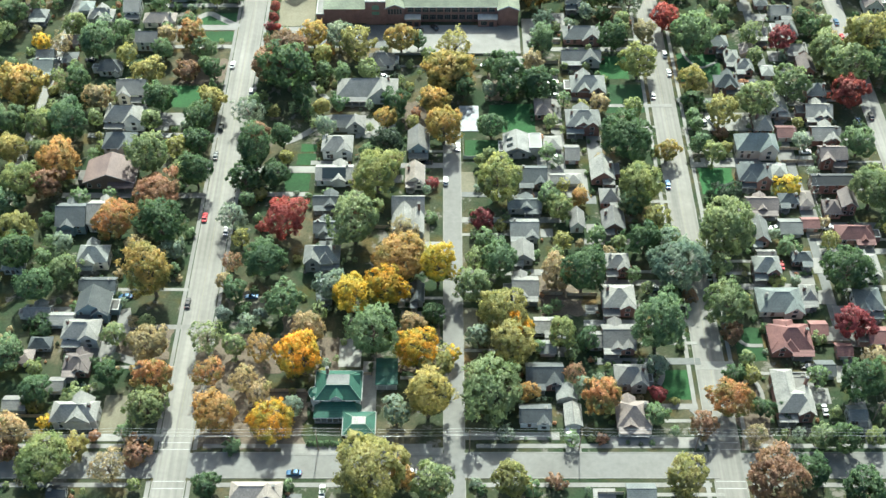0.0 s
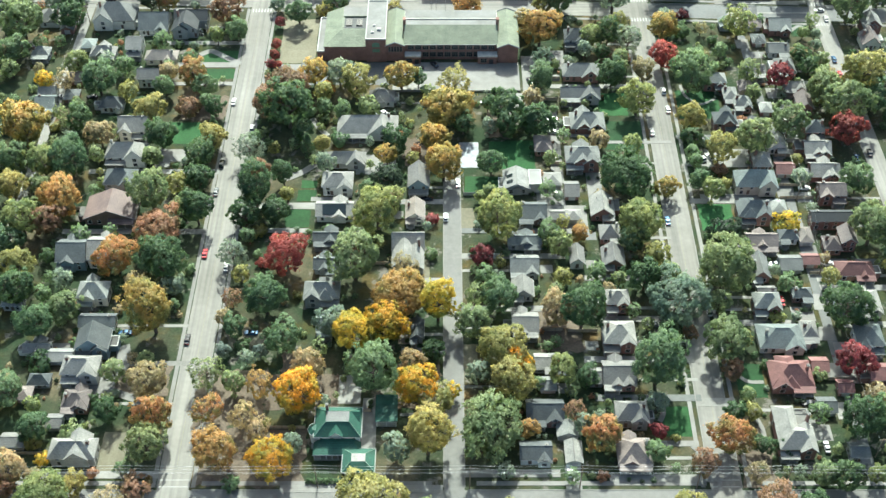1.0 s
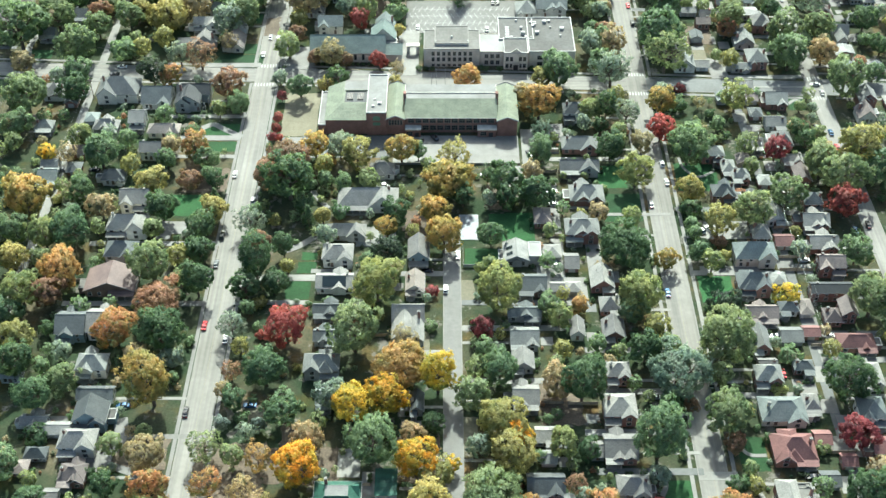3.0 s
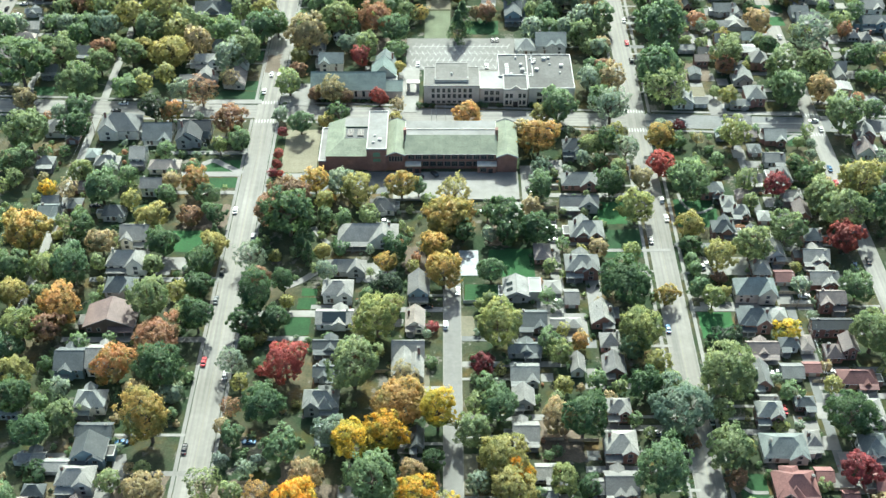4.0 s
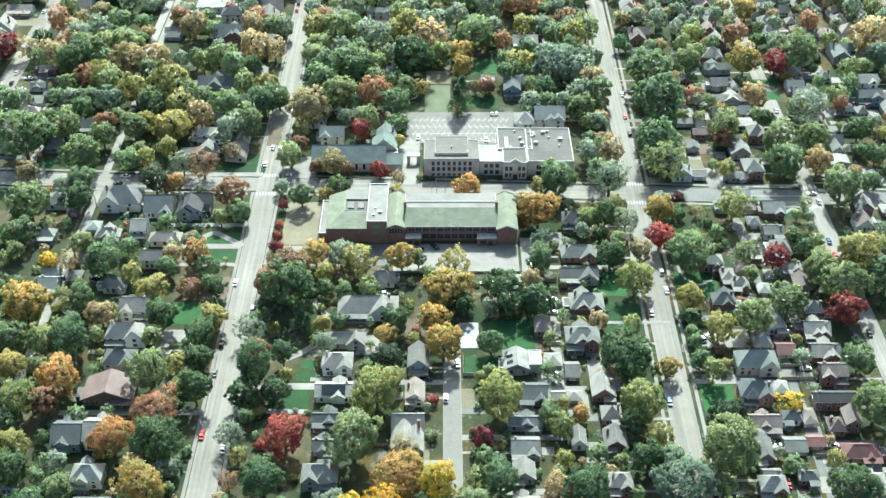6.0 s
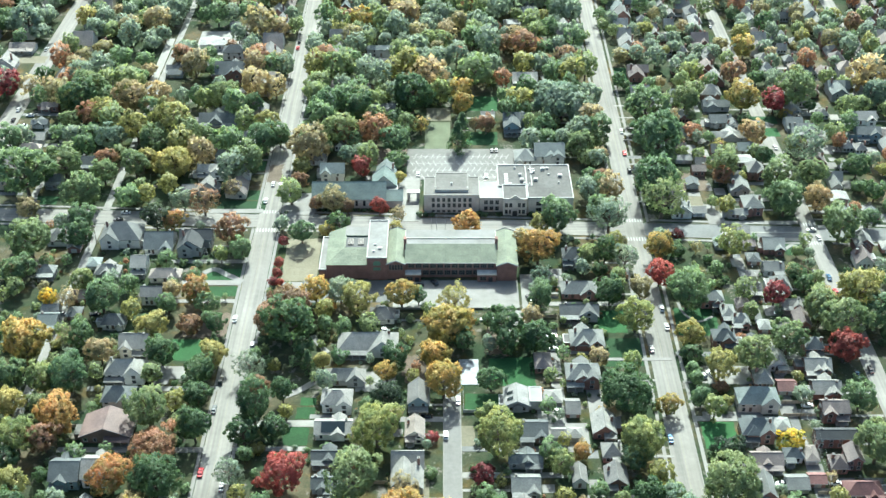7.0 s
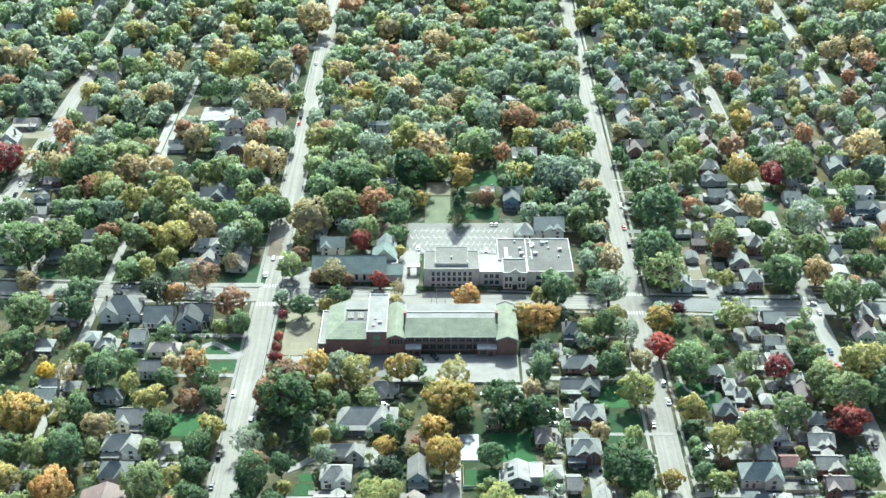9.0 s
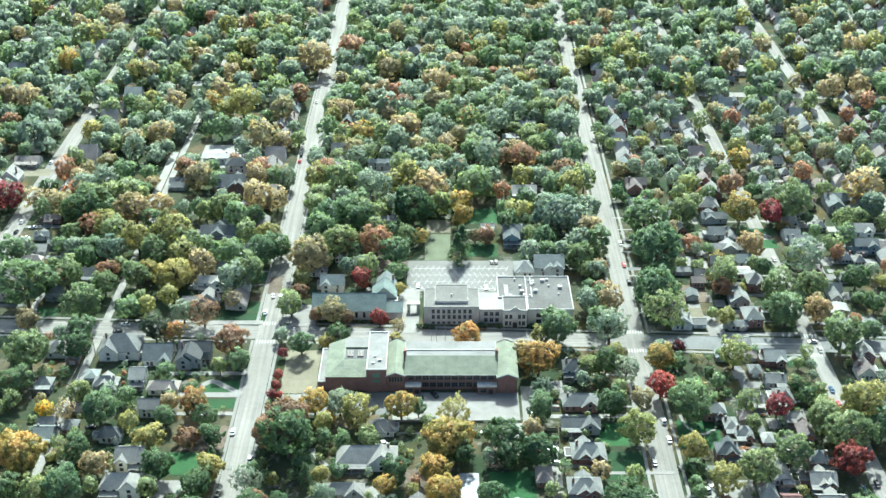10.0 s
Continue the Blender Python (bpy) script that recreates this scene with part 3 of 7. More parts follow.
def house(x, y, w, d, storeys, roof, rm, wm, rot=0.0, wing=0, far=False, dormers=0, porched=None, pitch=None, name="house"):
    """A dwelling: main block, front wing, windows, door, porch, chimney. wing: -1, 0 or 1 for a gable at the front's left, none or right."""
    rng = random.Random(int(x * 37 + y * 101))
    h = {1: 2.7, 1.5: 3.4, 2: 5.0, 2.5: 6.0}[storeys]
    TAKEN.append((x, y, w / 2, d / 2))
    w, d, y = w * 0.95, d * 0.86, y + 0.4
    pitch = pitch or (0.22 if rm == "wh" else 0.45 if rm == "pk" else rng.uniform(0.58, 0.78) if roof == "gx" else rng.uniform(0.75, 1.0))
    t = empty("house", x, y, 0, radians(rot))
    size = {1: "one-storey", 1.5: "storey-and-a-half", 2: "two-storey", 2.5: "tall two-storey"}[storeys]
    kind = {"hip": "hipped", "gx": "gabled", "gy": "front-gabled"}[roof]
    tagged(t, f"{size} house of {WALL_WORDS[wm]} with a {kind} {ROOF_WORDS[rm]} roof", "house", "houses of the residential blocks")
    wall, top = Shape(), Shape()

    def block(bx, by, bw, bd, bh, kind, slope, caps=False):
        if kind in ("gx", "gy"):
            vs, fs = gable_walls(bw, bd, bh, slope, kind[1])
            rv, rf, ridge, edges = gable_roof(bw, bd, bh, slope, kind[1])
        else:
            vs, fs = Shape().box(-bw / 2, bw / 2, -bd / 2, bd / 2, 0, bh).v, Shape().box(0, 1, 0, 1, 0, 1).f
            rv, rf, ridge, edges = hip_roof(bw, bd, bh, slope)
        wall.add([(i + bx, j + by, k) for i, j, k in vs], fs)
        top.add([(i + bx, j + by, k) for i, j, k in rv], rf)
        if caps:
            bars(ridge[-1:], 0.13).put("ridge_cap", ROOFS[rm], t, "", (bx, by, 0))
            bars(edges[:1], 0.09).put("gutter", WHITE, t, "", (bx, by, 0))

    if d > 12.5 and roof == "hip":
        side = -1 if wing > 0 else 1
        block(side * w * 0.21, d * 0.02, w * 0.56, d * 0.95, h, "hip", pitch, not far)
        block(0, -d * 0.25 + 0.015, w, d * 0.5 - 0.03, h - 0.12, "hip", pitch)
        flat_volume(t, -side * w * 0.285, d * 0.23, w * 0.41, d * 0.42, h - 0.6, "lg", wm)
    elif d > 12.5 and rm != "pk":
        block(0, d * 0.24, w, d * 0.52, h, "gx", pitch, not far)
        block(-0.12 * w, -d * 0.2, w * 0.74, d * 0.6, h - 0.15, "gy", pitch)
    else:
        block(0, 0, w, d, h, roof, pitch, not far)
        if roof == "gy" and not far:
            rakes(t, 0, -d / 2 - 0.56, w, h, pitch)
        style = rng.random()
        if rm not in ("pk", "bk") and w > 7.5 and style < (0.35 if wing else 0.55):
            cw, cx = w * rng.uniform(0.36, 0.5), rng.uniform(-0.16, 0.16) * w
            block(cx, 0.6, cw, d + rng.uniform(1.2, 3.0), h - 0.2, "hip" if roof == "hip" and rng.random() < 0.5 else "gy", pitch * rng.uniform(0.96, 1.1))
        if rm not in ("pk", "bk", "wh") and w > 7 and not wing and style > 0.7:
            ew = w * rng.uniform(0.2, 0.28)
            block(rng.choice((-0.3, -0.22, 0.22, 0.3)) * w, -d * 0.35, ew, d * 0.3 + 1.6, h * 0.8, "gy", min(1.4, pitch * 1.35))
        if w > 7 and rng.random() < 0.4:
            sd, sw = d * rng.uniform(0.4, 0.6), rng.uniform(2.0, 3.2)
            flat_volume(t, rng.choice((-1, 1)) * (w / 2 + sw / 2 + 0.02), d * rng.uniform(-0.15, 0.2), sw, sd, 2.7, rng.choice(("lg", "g", "wh")), wm, rim=0.25)
    if wing:
        ww = w * rng.uniform(0.4, 0.5)
        wx = wing * (w / 2 - ww / 2 - 0.1)
        wd = d / 2 + 0.9
        steep = pitch * 1.12
        vs, fs = gable_walls(ww, wd, h - 0.15, steep, "y")
        wall.add([(i + wx, j - wd / 2 - 0.02, k) for i, j, k in vs], fs)
        rv, rf, caps, edges = gable_roof(ww, wd, h - 0.15, steep, "y")
        top.add([(i + wx, j - wd / 2 - 0.02, k + 0.015) for i, j, k in rv], rf)
        if not far:
            rakes(t, wx, -wd - 0.58, ww, h - 0.13, steep)
        for k in range(1 if storeys < 1.5 else 2):
            add_window(t, (wx, -wd - 0.025, 0.8 + 2.35 * k), 0, 1.4, 0.9)
    wall.put("wall", WALLS[wm], t)
    top.put("roof", ROOFS[rm], t)
    inner = "e" if x < 0 else "w"
    floors = [0.9] if storeys < 2 else [0.8, 3.15]
    for side, span in (("s", w), (inner, d)) if not far else (("s", w),):
        n = 2 if far or side == inner else max(2, int(span / 3.4))
        for z in floors:
            for i in range(n):
                u = (i + 0.5) / n * span - span / 2 + rng.uniform(-0.25, 0.25)
                if side == "s" and wing and abs(u - wx) < ww / 2 + 0.7:
                    continue
                if side == "s" and z < 1 and abs(u + wing * w * 0.2) < 1.2:
                    continue
                add_window(t, on_wall(side, u, w, d, z), TURNS[side], rng.choice((0.9, 1.0, 1.3)))
    dx = -wing * w * 0.2
    piece("door", DOOR, t, (dx, -d / 2, 0.45), 0)
    if porched is None:
        porched = rng.random() < 0.6
    if porched and not (far and rng.random() < 0.5):
        pw = w * (0.5 if wing else rng.choice((0.5, 0.96)))
        px = -wing * (w / 2 - pw / 2) if wing else (0 if pw > 0.6 * w else rng.choice((-1, 1)) * (w / 2 - pw / 2))
        porch(t, w, d, px, pw, rm)
    rise = min(w, d) / 2 * pitch if roof == "hip" else (d if roof == "gx" else w) / 2 * pitch
    if rng.random() < 0.75:
        chimney(t, rng.choice((-1, 1)) * w * 0.36, rng.uniform(-0.1, 0.2) * d, h + rise * 0.85 + 0.6, rng.random() < 0.8, h * 0.5)
    for i in range(dormers):
        u = (i + 0.5) / dormers * w - w / 2
        dormer(t, u, -d * 0.26, h + 0.15, rm, wm)
    if not far:
        for i in range(rng.randrange(0, 2)):
            vx, vy = rng.uniform(-0.25, 0.25) * w, d * rng.uniform(0.1, 0.25)
            zz = h + (1 - abs(vy) / (d / 2)) * min(w, d) / 2 * pitch
            Shape().tube(0, 0, zz - 0.6, zz + 0.55, 0.09, 0.09, 6).put("roof_vent", DARK, t, "", (vx, vy, 0))
    return t


def garage(x, y, w, d, roof, rm, wm, rot=0.0):
    """A small detached garage behind a house."""
    TAKEN.append((x, y, w / 2, d / 2))
    t = empty("garage", x, y, 0, radians(rot))
    tagged(t, f"detached garage of {WALL_WORDS[wm]} with a {ROOF_WORDS[rm]} roof", "garage", "garages behind the houses")
    volume(t, 0, 0, w, d, 2.5, roof, rm, wm, 0.55)
    n = 2 if w > 5.5 else 1
    for i in range(n):
        piece("garage_door", GARAGE_DOOR, t, ((i + 0.5) / n * w - w / 2, -d / 2, 0))
    add_window(t, on_wall("e" if x < 0 else "w", 0, w, d, 0.9), TURNS["e" if x < 0 else "w"], 0.8, 0.6)
    return t


# ---- cars ----
def paint_of(name, c, metal=0.3):
    m, nt, p = nodes_of(name)
    p.inputs["Base Color"].default_value = (*c, 1)
    p.inputs["Roughness"].default_value, p.inputs["Metallic"].default_value = 0.25, metal
    p.inputs["Coat Weight"].default_value = 0.6
    return m


CAR_PAINT = {"white": paint_of("white_car_paint", (0.62, 0.62, 0.62), 0), "silver": paint_of("silver_car_paint", (0.5, 0.51, 0.53), 0.6),
             "grey": paint_of("grey_car_paint", (0.16, 0.17, 0.18), 0.5), "black": paint_of("black_car_paint", (0.02, 0.02, 0.025)),
             "red": paint_of("red_car_paint", (0.42, 0.03, 0.04)), "blue": paint_of("blue_car_paint", (0.05, 0.12, 0.22))}
TYRE = surface("tyre_rubber", (0.03, 0.03, 0.03), 0.9, 5, 1, 0.1, 0, 0)


def loft(rings):
    n = len(rings[0])
    vs = [p for r in rings for p in r]
    fs = [(i * n + j, i * n + (j + 1) % n, (i + 1) * n + (j + 1) % n, (i + 1) * n + j) for i in range(len(rings) - 1) for j in range(n)]
    return vs, fs + [tuple(range(n - 1, -1, -1)), tuple(range((len(rings) - 1) * n, len(rings) * n))]


def car_parts(tall):
    """Meshes of a car along +y: lower body, cabin glass, roof panel, wheel, lamps."""
    def ring(y, hw, z0, z1, t=0.12):
        return [(-hw, y, z0), (hw, y, z0), (hw, y, z1 - t), (hw - t, y, z1), (-hw + t, y, z1), (-hw, y, z1 - t)]
    z = 1.0 if tall else 0.88
    body = loft([ring(-2.3, 0.75, 0.4, z - 0.2), ring(-2.1, 0.88, 0.28, z), ring(-1.0, 0.92, 0.25, z + 0.03), ring(0.8, 0.92, 0.25, z + 0.02), ring(1.9, 0.88, 0.28, z - 0.08), ring(2.3, 0.72, 0.4, z - 0.25)])
    top = 1.75 if tall else 1.42
    back = -2.05 if tall else -1.6
    glass = loft([ring(back, 0.8, z - 0.05, z + 0.05, 0.02), ring(back + 0.45, 0.76, z - 0.05, top - 0.06, 0.1), ring(0.1, 0.76, z - 0.05, top - 0.04, 0.1), ring(0.95, 0.8, z - 0.05, z + 0.05, 0.02)])
    roof = loft([ring(back + 0.5, 0.66, top - 0.07, top - 0.02, 0.02), ring(-0.5, 0.68, top - 0.05, top + 0.02, 0.03), ring(0.05, 0.66, top - 0.06, top - 0.01, 0.02)])
    return mesh_data("body", *body, CAR_PAINT["white"]), mesh_data("cabin_glass", *glass, GLASS), mesh_data("roof_panel", *roof, CAR_PAINT["white"])


WHEEL = mesh_data("wheel", *(lambda s: ([(z, x, y) for x, y, z in s.v], s.f))(Shape().tube(0, 0, -0.1, 0.1, 0.33, 0.33, 12)), TYRE)
HUB = mesh_data("rim", *(lambda s: ([(z, x, y) for x, y, z in s.v], s.f))(Shape().tube(0, 0, -0.105, 0.105, 0.19, 0.19, 8)), CAR_PAINT["silver"])
LAMP = Shape().box(-0.18, 0.18, -0.03, 0.03, 0, 0.14).data("lamp", WHITE)
TAIL = Shape().box(-0.18, 0.18, -0.03, 0.03, 0, 0.14).data("tail_lamp", CAR_PAINT["red"])
SEDAN, WAGON = car_parts(False), car_parts(True)


def car(x, y, colour, rot=0.0, tall=False, where="parked on the street", z=0.03):
    t = empty("car", x, y, z, radians(rot))
    tagged(t, f"{colour} {'sport utility car' if tall else 'sedan'} {where}", "car", "parked cars")
    b, g, r = WAGON if tall else SEDAN
    piece("body", b, t, material=CAR_PAINT[colour])
    piece("cabin_glass", g, t)
    piece("roof_panel", r, t, material=CAR_PAINT[colour])
    for sx in (-1, 1):
        for wy in (-1.4, 1.4):
            w = piece("wheel", WHEEL, t, (sx * 0.82, wy, 0.33))
            if y < 420:
                piece("rim", HUB, w)
        if y > 420:
            continue
        piece("lamp", LAMP, t, (sx * 0.55, 2.24, 0.5))
        piece("tail_lamp", TAIL, t, (sx * 0.55, -2.26, 0.62))
    return t


# ---- ground, roads, walks ----
def slab(name, corners, z, material, label="", kind="structure", thick=0.25):
    """A flat slab over four corners, its top at z."""
    vs = [(x, y, z - thick) for x, y in corners] + [(x, y, z) for x, y in corners]
    ob = piece(name, mesh_data(name, vs, Shape().box(0, 1, 0, 1, 0, 1).f, material))
    return tagged(ob, label, kind=kind)


def strip(name, x0, y0, x1, y1, w, z, material, label=""):
    a = Vector((x1 - x0, y1 - y0)).normalized()
    n = Vector((-a.y, a.x)) * w / 2
    return slab(name, [(x0 + n.x, y0 + n.y), (x0 - n.x, y0 - n.y), (x1 - n.x, y1 - n.y), (x1 + n.x, y1 + n.y)], z, material, label)


def kerb(x0, y0, x1, y1):
    strip("kerb", x0, y0, x1, y1, 0.25, 0.14, CONCRETE, "pale concrete kerb along the street")


def walkway(x0, y0, x1, y1, w=1.5, pale=True, z=0.09):
    strip("sidewalk", x0, y0, x1, y1, w, z, PALE if pale else CONCRETE, "pale concrete footpath")


slab("ground", [(-4000, -1500), (4000, -1500), (4000, 6000), (-4000, 6000)], 0.0, GROUND, "dry autumn grass and leaf-strewn earth", thick=1.0)
ST1 = lambda x: 184.0
ST2 = lambda x: 441.0 - 0.042 * (x - 0)
ST3 = lambda x: 742.0 - 0.055 * (x - 0)
ST4 = lambda x: 1010.0 - 0.05 * x
for nm, f, w in (("road_1", ST1, 8.6), ("road_2", ST2, 10.5), ("road_3", ST3, 8.0), ("road_4", ST4, 8.0)):
    if f is ST2:
        strip(nm, -700, f(-700), 90, f(90), w, 0.026, PALE_ROAD, "worn pale grey asphalt cross street")
        strip("road_13", 90, f(90), 700, f(700), w, 0.026, DARK_ROAD, "dark resurfaced asphalt cross street")
        continue
    strip(nm, -700, f(-700), 700, f(700), w, 0.026, MID_ROAD if f is ST1 else ROAD, "worn pale grey asphalt cross street")
# x of the centre, width, first and last y
STREETS = [(-230.0, 10.5, -200, 1500, "road_5"), (-81.0, 9.6, -200, 1500, "road_6"), (3.4, 6.2, 100, 341, "road_7"), (87.5, 9.2, -200, 1500, "road_8"),
           (168.0, 7.6, -200, 1500, "road_9"), (245.0, 8.5, -200, 1500, "road_10"), (-316.0, 8.0, -200, 1500, "road_11"), (322.0, 8.0, -200, 1500, "road_12")]
SLANT = {87.5: 0.0105}              # one street runs slightly askew


def axis(cx, y):
    return cx + SLANT.get(cx, 0.0) * (y - 420)


for cx, w, y0, y1, nm in STREETS:
    strip(nm, axis(cx, y0), y0, axis(cx, y1), y1, w, 0.034, MID_ROAD if cx == 3.4 else ROAD, "worn pale grey asphalt residential street")
strip("alley_1", -158, 192, -158, 1200, 3.6, 0.02, CONCRETE, "narrow pale concrete back alley")
strip("alley_2", 130, 190, 130, 428, 3.4, 0.02, DARK_ROAD, "narrow patched back alley")
for cx, w, y0, y1, nm in STREETS:
    cuts = [(f(cx) - fw / 2 - 1, f(cx) + fw / 2 + 1) for f, fw in ((ST1, 8.6), (ST2, 10.5), (ST3, 8.0), (ST4, 8.0))]
    a = 100
    for lo, hi in cuts + [(1300, 1300)]:
        b = min(lo, y1)
        if b - a > 5:
            for s in (-1, 1) if abs(cx) < 100 else ():
                kerb(axis(cx, a) + s * (w / 2 + 0.12), a, axis(cx, b) + s * (w / 2 + 0.12), b)
                if cx != 3.4:
                    off = w / 2 + (1.2 if cx == -81.0 else 2.3)
                    walkway(axis(cx, a) + s * off, a, axis(cx, b) + s * off, b, 1.3)
        a = hi
for f, fw in ((ST1, 8.6), (ST2, 10.5)):
    xs = sorted((cx, w) for cx, w, y0, y1, nm in STREETS if y1 > f(cx) + 5 or f is ST1)
    if f is ST2:
        xs = [p for p in xs if p[0] != 3.4]
    for (xa, wa), (xb, wb) in zip(xs, xs[1:]):
        for s in (-1, 1):
            o = s * (fw / 2 + 0.12)
            kerb(xa + wa / 2 + 1, f(xa) + o, xb - wb / 2 - 1, f(xb) + o)
            o = s * (fw / 2 + 2.4)
            walkway(xa + wa / 2 + 3.6, f(xa) + o, xb - wb / 2 - 3.6, f(xb) + o, 1.5, True, 0.0965)


# ---- street markings ----
def crosswalk(x, y, along, span):
    """White bars across a street; along: the axis along which one walks."""
    s = Shape()
    n = int(span / 1.2)
    for i in range(n):
        u = -span / 2 + (i + 0.5) * span / n
        a, b = (u, 0) if along == "x" else (0, u)
        hx, hy = (0.28, 1.3) if along == "x" else (1.3, 0.28)
        s.add([(x + a - hx, y + b - hy, 0.04), (x + a + hx, y + b - hy, 0.04), (x + a + hx, y + b + hy, 0.04), (x + a - hx, y + b + hy, 0.04)], [(0, 1, 2, 3)])
    tagged(s.put("crosswalk", PAINT), "worn white crosswalk bars", "markings", kind="stuff")


for sgn in (-1, 1):
    for u in (1.2, 3.6):
        strip("crossing_line", -85.6, 184 + sgn * (4.3 + u), -76.4, 184 + sgn * (4.3 + u), 0.25, 0.041, PAINT, "worn white crossing line")
        strip("crossing_line", 80.6, 184 + sgn * (4.3 + u), 89.4, 184 + sgn * (4.3 + u), 0.25, 0.041, PAINT, "worn white crossing line")
for cx, w, sy in ((-81.0, 9.2, ST2(-81)), (87.7, 8.8, ST2(87.7)), (168.0, 7.2, ST2(168))):
    half = 4.3 if sy < 200 else 5.3
    for s in (-1, 1):
        crosswalk(cx, sy + s * (half + 2.2), "x", w)
for cx in (-81.0, 87.5):
    for y0, y1 in ((194, 432), (456, 732), (758, 990)):
        strip("centre_line", axis(cx, y0), y0, axis(cx, y1), y1, 0.1, 0.038, YELLOW_PAINT, "faded centre line")


LAWNS = []


def patch(name, x0, y0, x1, y1, z, material):
    if material in (LAWN, DRY_LAWN, TURF):
        LAWNS.append((x0, y0, x1, y1))
    label = "pale green sports turf" if material is TURF else "mown green lawn" if material is LAWN else "dry pale lawn" if material is DRY_LAWN else "brown leaf litter under trees" if material is LITTER else "asphalt yard" if material in (DARK_ROAD, MID_ROAD) else "pale concrete drive"
    if material not in (LAWN, DRY_LAWN, LITTER):
        return slab(name, [(x0, y0), (x1, y0), (x1, y1), (x0, y1)], z, material, label)
    # planted ground has an uneven edge
    rough = 1.3 if material is LITTER else 0.3
    rng = random.Random(int(x0 * 31 + y0 * 57))
    rim = []
    for (ax, ay), (bx, by) in zip(((x0, y0), (x1, y0), (x1, y1), (x0, y1)), ((x1, y0), (x1, y1), (x0, y1), (x0, y0))):
        n = max(3, int(math.hypot(bx - ax, by - ay) / 1.4))
        for i in range(n):
            k = i / n
            rim.append((ax + (bx - ax) * k + rng.uniform(-rough, rough) * 0.7, ay + (by - ay) * k + rng.uniform(-rough, rough) * 0.7))
    n = len(rim)
    vs = [(a, b, z - 0.25) for a, b in rim] + [(a, b, z) for a, b in rim]
    fs = [tuple(range(n, 2 * n))] + [(i, (i + 1) % n, n + (i + 1) % n, n + i) for i in range(n)]
    tagged(piece(name, mesh_data(name, vs, fs, material)), label, kind="structure")


def trail(points, w):
    """A winding path or drive."""
    v = [Vector(p) for p in points]
    fine = []
    for i in range(len(v) - 1):
        a, b, c, d = v[max(i - 1, 0)], v[i], v[i + 1], v[min(i + 2, len(v) - 1)]
        for k in range(5):
            t = k / 5
            fine.append(0.5 * (2 * b + (c - a) * t + (2 * a - 5 * b + 4 * c - d) * t * t + (3 * b - a - 3 * c + d) * t ** 3))
    fine.append(v[-1])
    vs, fs = [], []
    for i, p in enumerate(fine):
        g = (fine[min(i + 1, len(fine) - 1)] - fine[max(i - 1, 0)]).normalized()
        n = Vector((-g.y, g.x)) * w / 2
        vs += [(p.x + n.x, p.y + n.y, 0.127), (p.x - n.x, p.y - n.y, 0.127), (p.x - n.x, p.y - n.y, -0.1), (p.x + n.x, p.y + n.y, -0.1)]
        if i:
            a, b = 4 * i - 4, 4 * i
            fs += [(a, a + 1, b + 1, b), (a + 1, a + 2, b + 2, b + 1), (a + 3, a, b, b + 3)]
    tagged(piece("path", mesh_data("path", vs, fs, PALE)), "winding pale concrete path", kind="structure")


patch("lawn_1", -103.7, 396.6, -87.3, 406.9, 0.0123, LAWN)
patch("lawn_2", -99.8, 387.4, -86.8, 394.3, 0.0133, LAWN)
patch("lawn_3", -109.5, 346.1, -94.5, 359.1, 0.0143, LAWN)
patch("lawn_4", -58.1, 299.6, -49.0, 308.8, 0.0153, LAWN)
patch("lawn_5", 8.3, 317.0, 24.0, 327.0, 0.0163, LAWN)
patch("lawn_6", 18.0, 331.3, 35.6, 347.4, 0.0173, LAWN)
patch("lawn_7", 65.5, 347.4, 80.3, 359.8, 0.0183, LAWN)
patch("lawn_8", 63.7, 342.7, 78.8, 346.1, 0.0193, LAWN)
patch("lawn_9", 94.8, 298.0, 107.2, 311.8, 0.0203, LAWN)
patch("lawn_10", 95.0, 222.6, 104.0, 236.4, 0.0213, LAWN)
patch("lawn_11", 69.2, 207.6, 78.8, 219.1, 0.0223, LAWN)
patch("lawn_12", 95.6, 361.5, 112.8, 379.6, 0.0233, LAWN)
patch("lawn_13", -54.7, 313.4, -47.7, 319.6, 0.0243, LAWN)
patch("lawn_14", -53.8, 320.6, -47.7, 324.8, 0.0253, LAWN)
patch("lawn_15", -71.7, 243.4, -59.4, 249.5, 0.0263, DRY_LAWN)
patch("lawn_16", 6.4, 298.6, 11.6, 309.5, 0.0273, DRY_LAWN)
patch("lawn_17", 5.8, 231.6, 11.4, 244.6, 0.0283, DRY_LAWN)
patch("lawn_19", -105.5, 194.7, -97.6, 209.3, 0.0303, DRY_LAWN)
patch("lawn_20", -12.8, 274.0, -4.8, 283.5, 0.0313, DRY_LAWN)
patch("lawn_21", 63.4, 363.3, 74.9, 377.7, 0.0323, LAWN)
patch("lawn_22", -70.0, 398.0, -54.6, 430.0, 0.0333, DRY_LAWN)
patch("paving_48", -70.0, 390.5, -60.4, 397.4, 0.0353, PALE)
patch("lawn_23", -9.4, 509.9, 3.8, 537.4, 0.0343, TURF)
patch("lawn_24", -8.8, 539.2, 4.0, 553.1, 0.0353, DRY_LAWN)
patch("lawn_25", 12.0, 513.6, 28.1, 527.1, 0.0363, LAWN)
patch("lawn_26", -104.9, 453.3, -83.6, 461.5, 0.0373, LAWN)
patch("lawn_27", -94.3, 462.0, -86.2, 470.5, 0.0383, LAWN)
patch("lawn_28", -99.6, 488.6, -88.3, 496.8, 0.0393, LAWN)
patch("lawn_29", -194.2, 458.1, -182.9, 465.4, 0.0403, LAWN)
patch("lawn_30", 11.1, 549.9, 29.7, 566.2, 0.0413, LAWN)
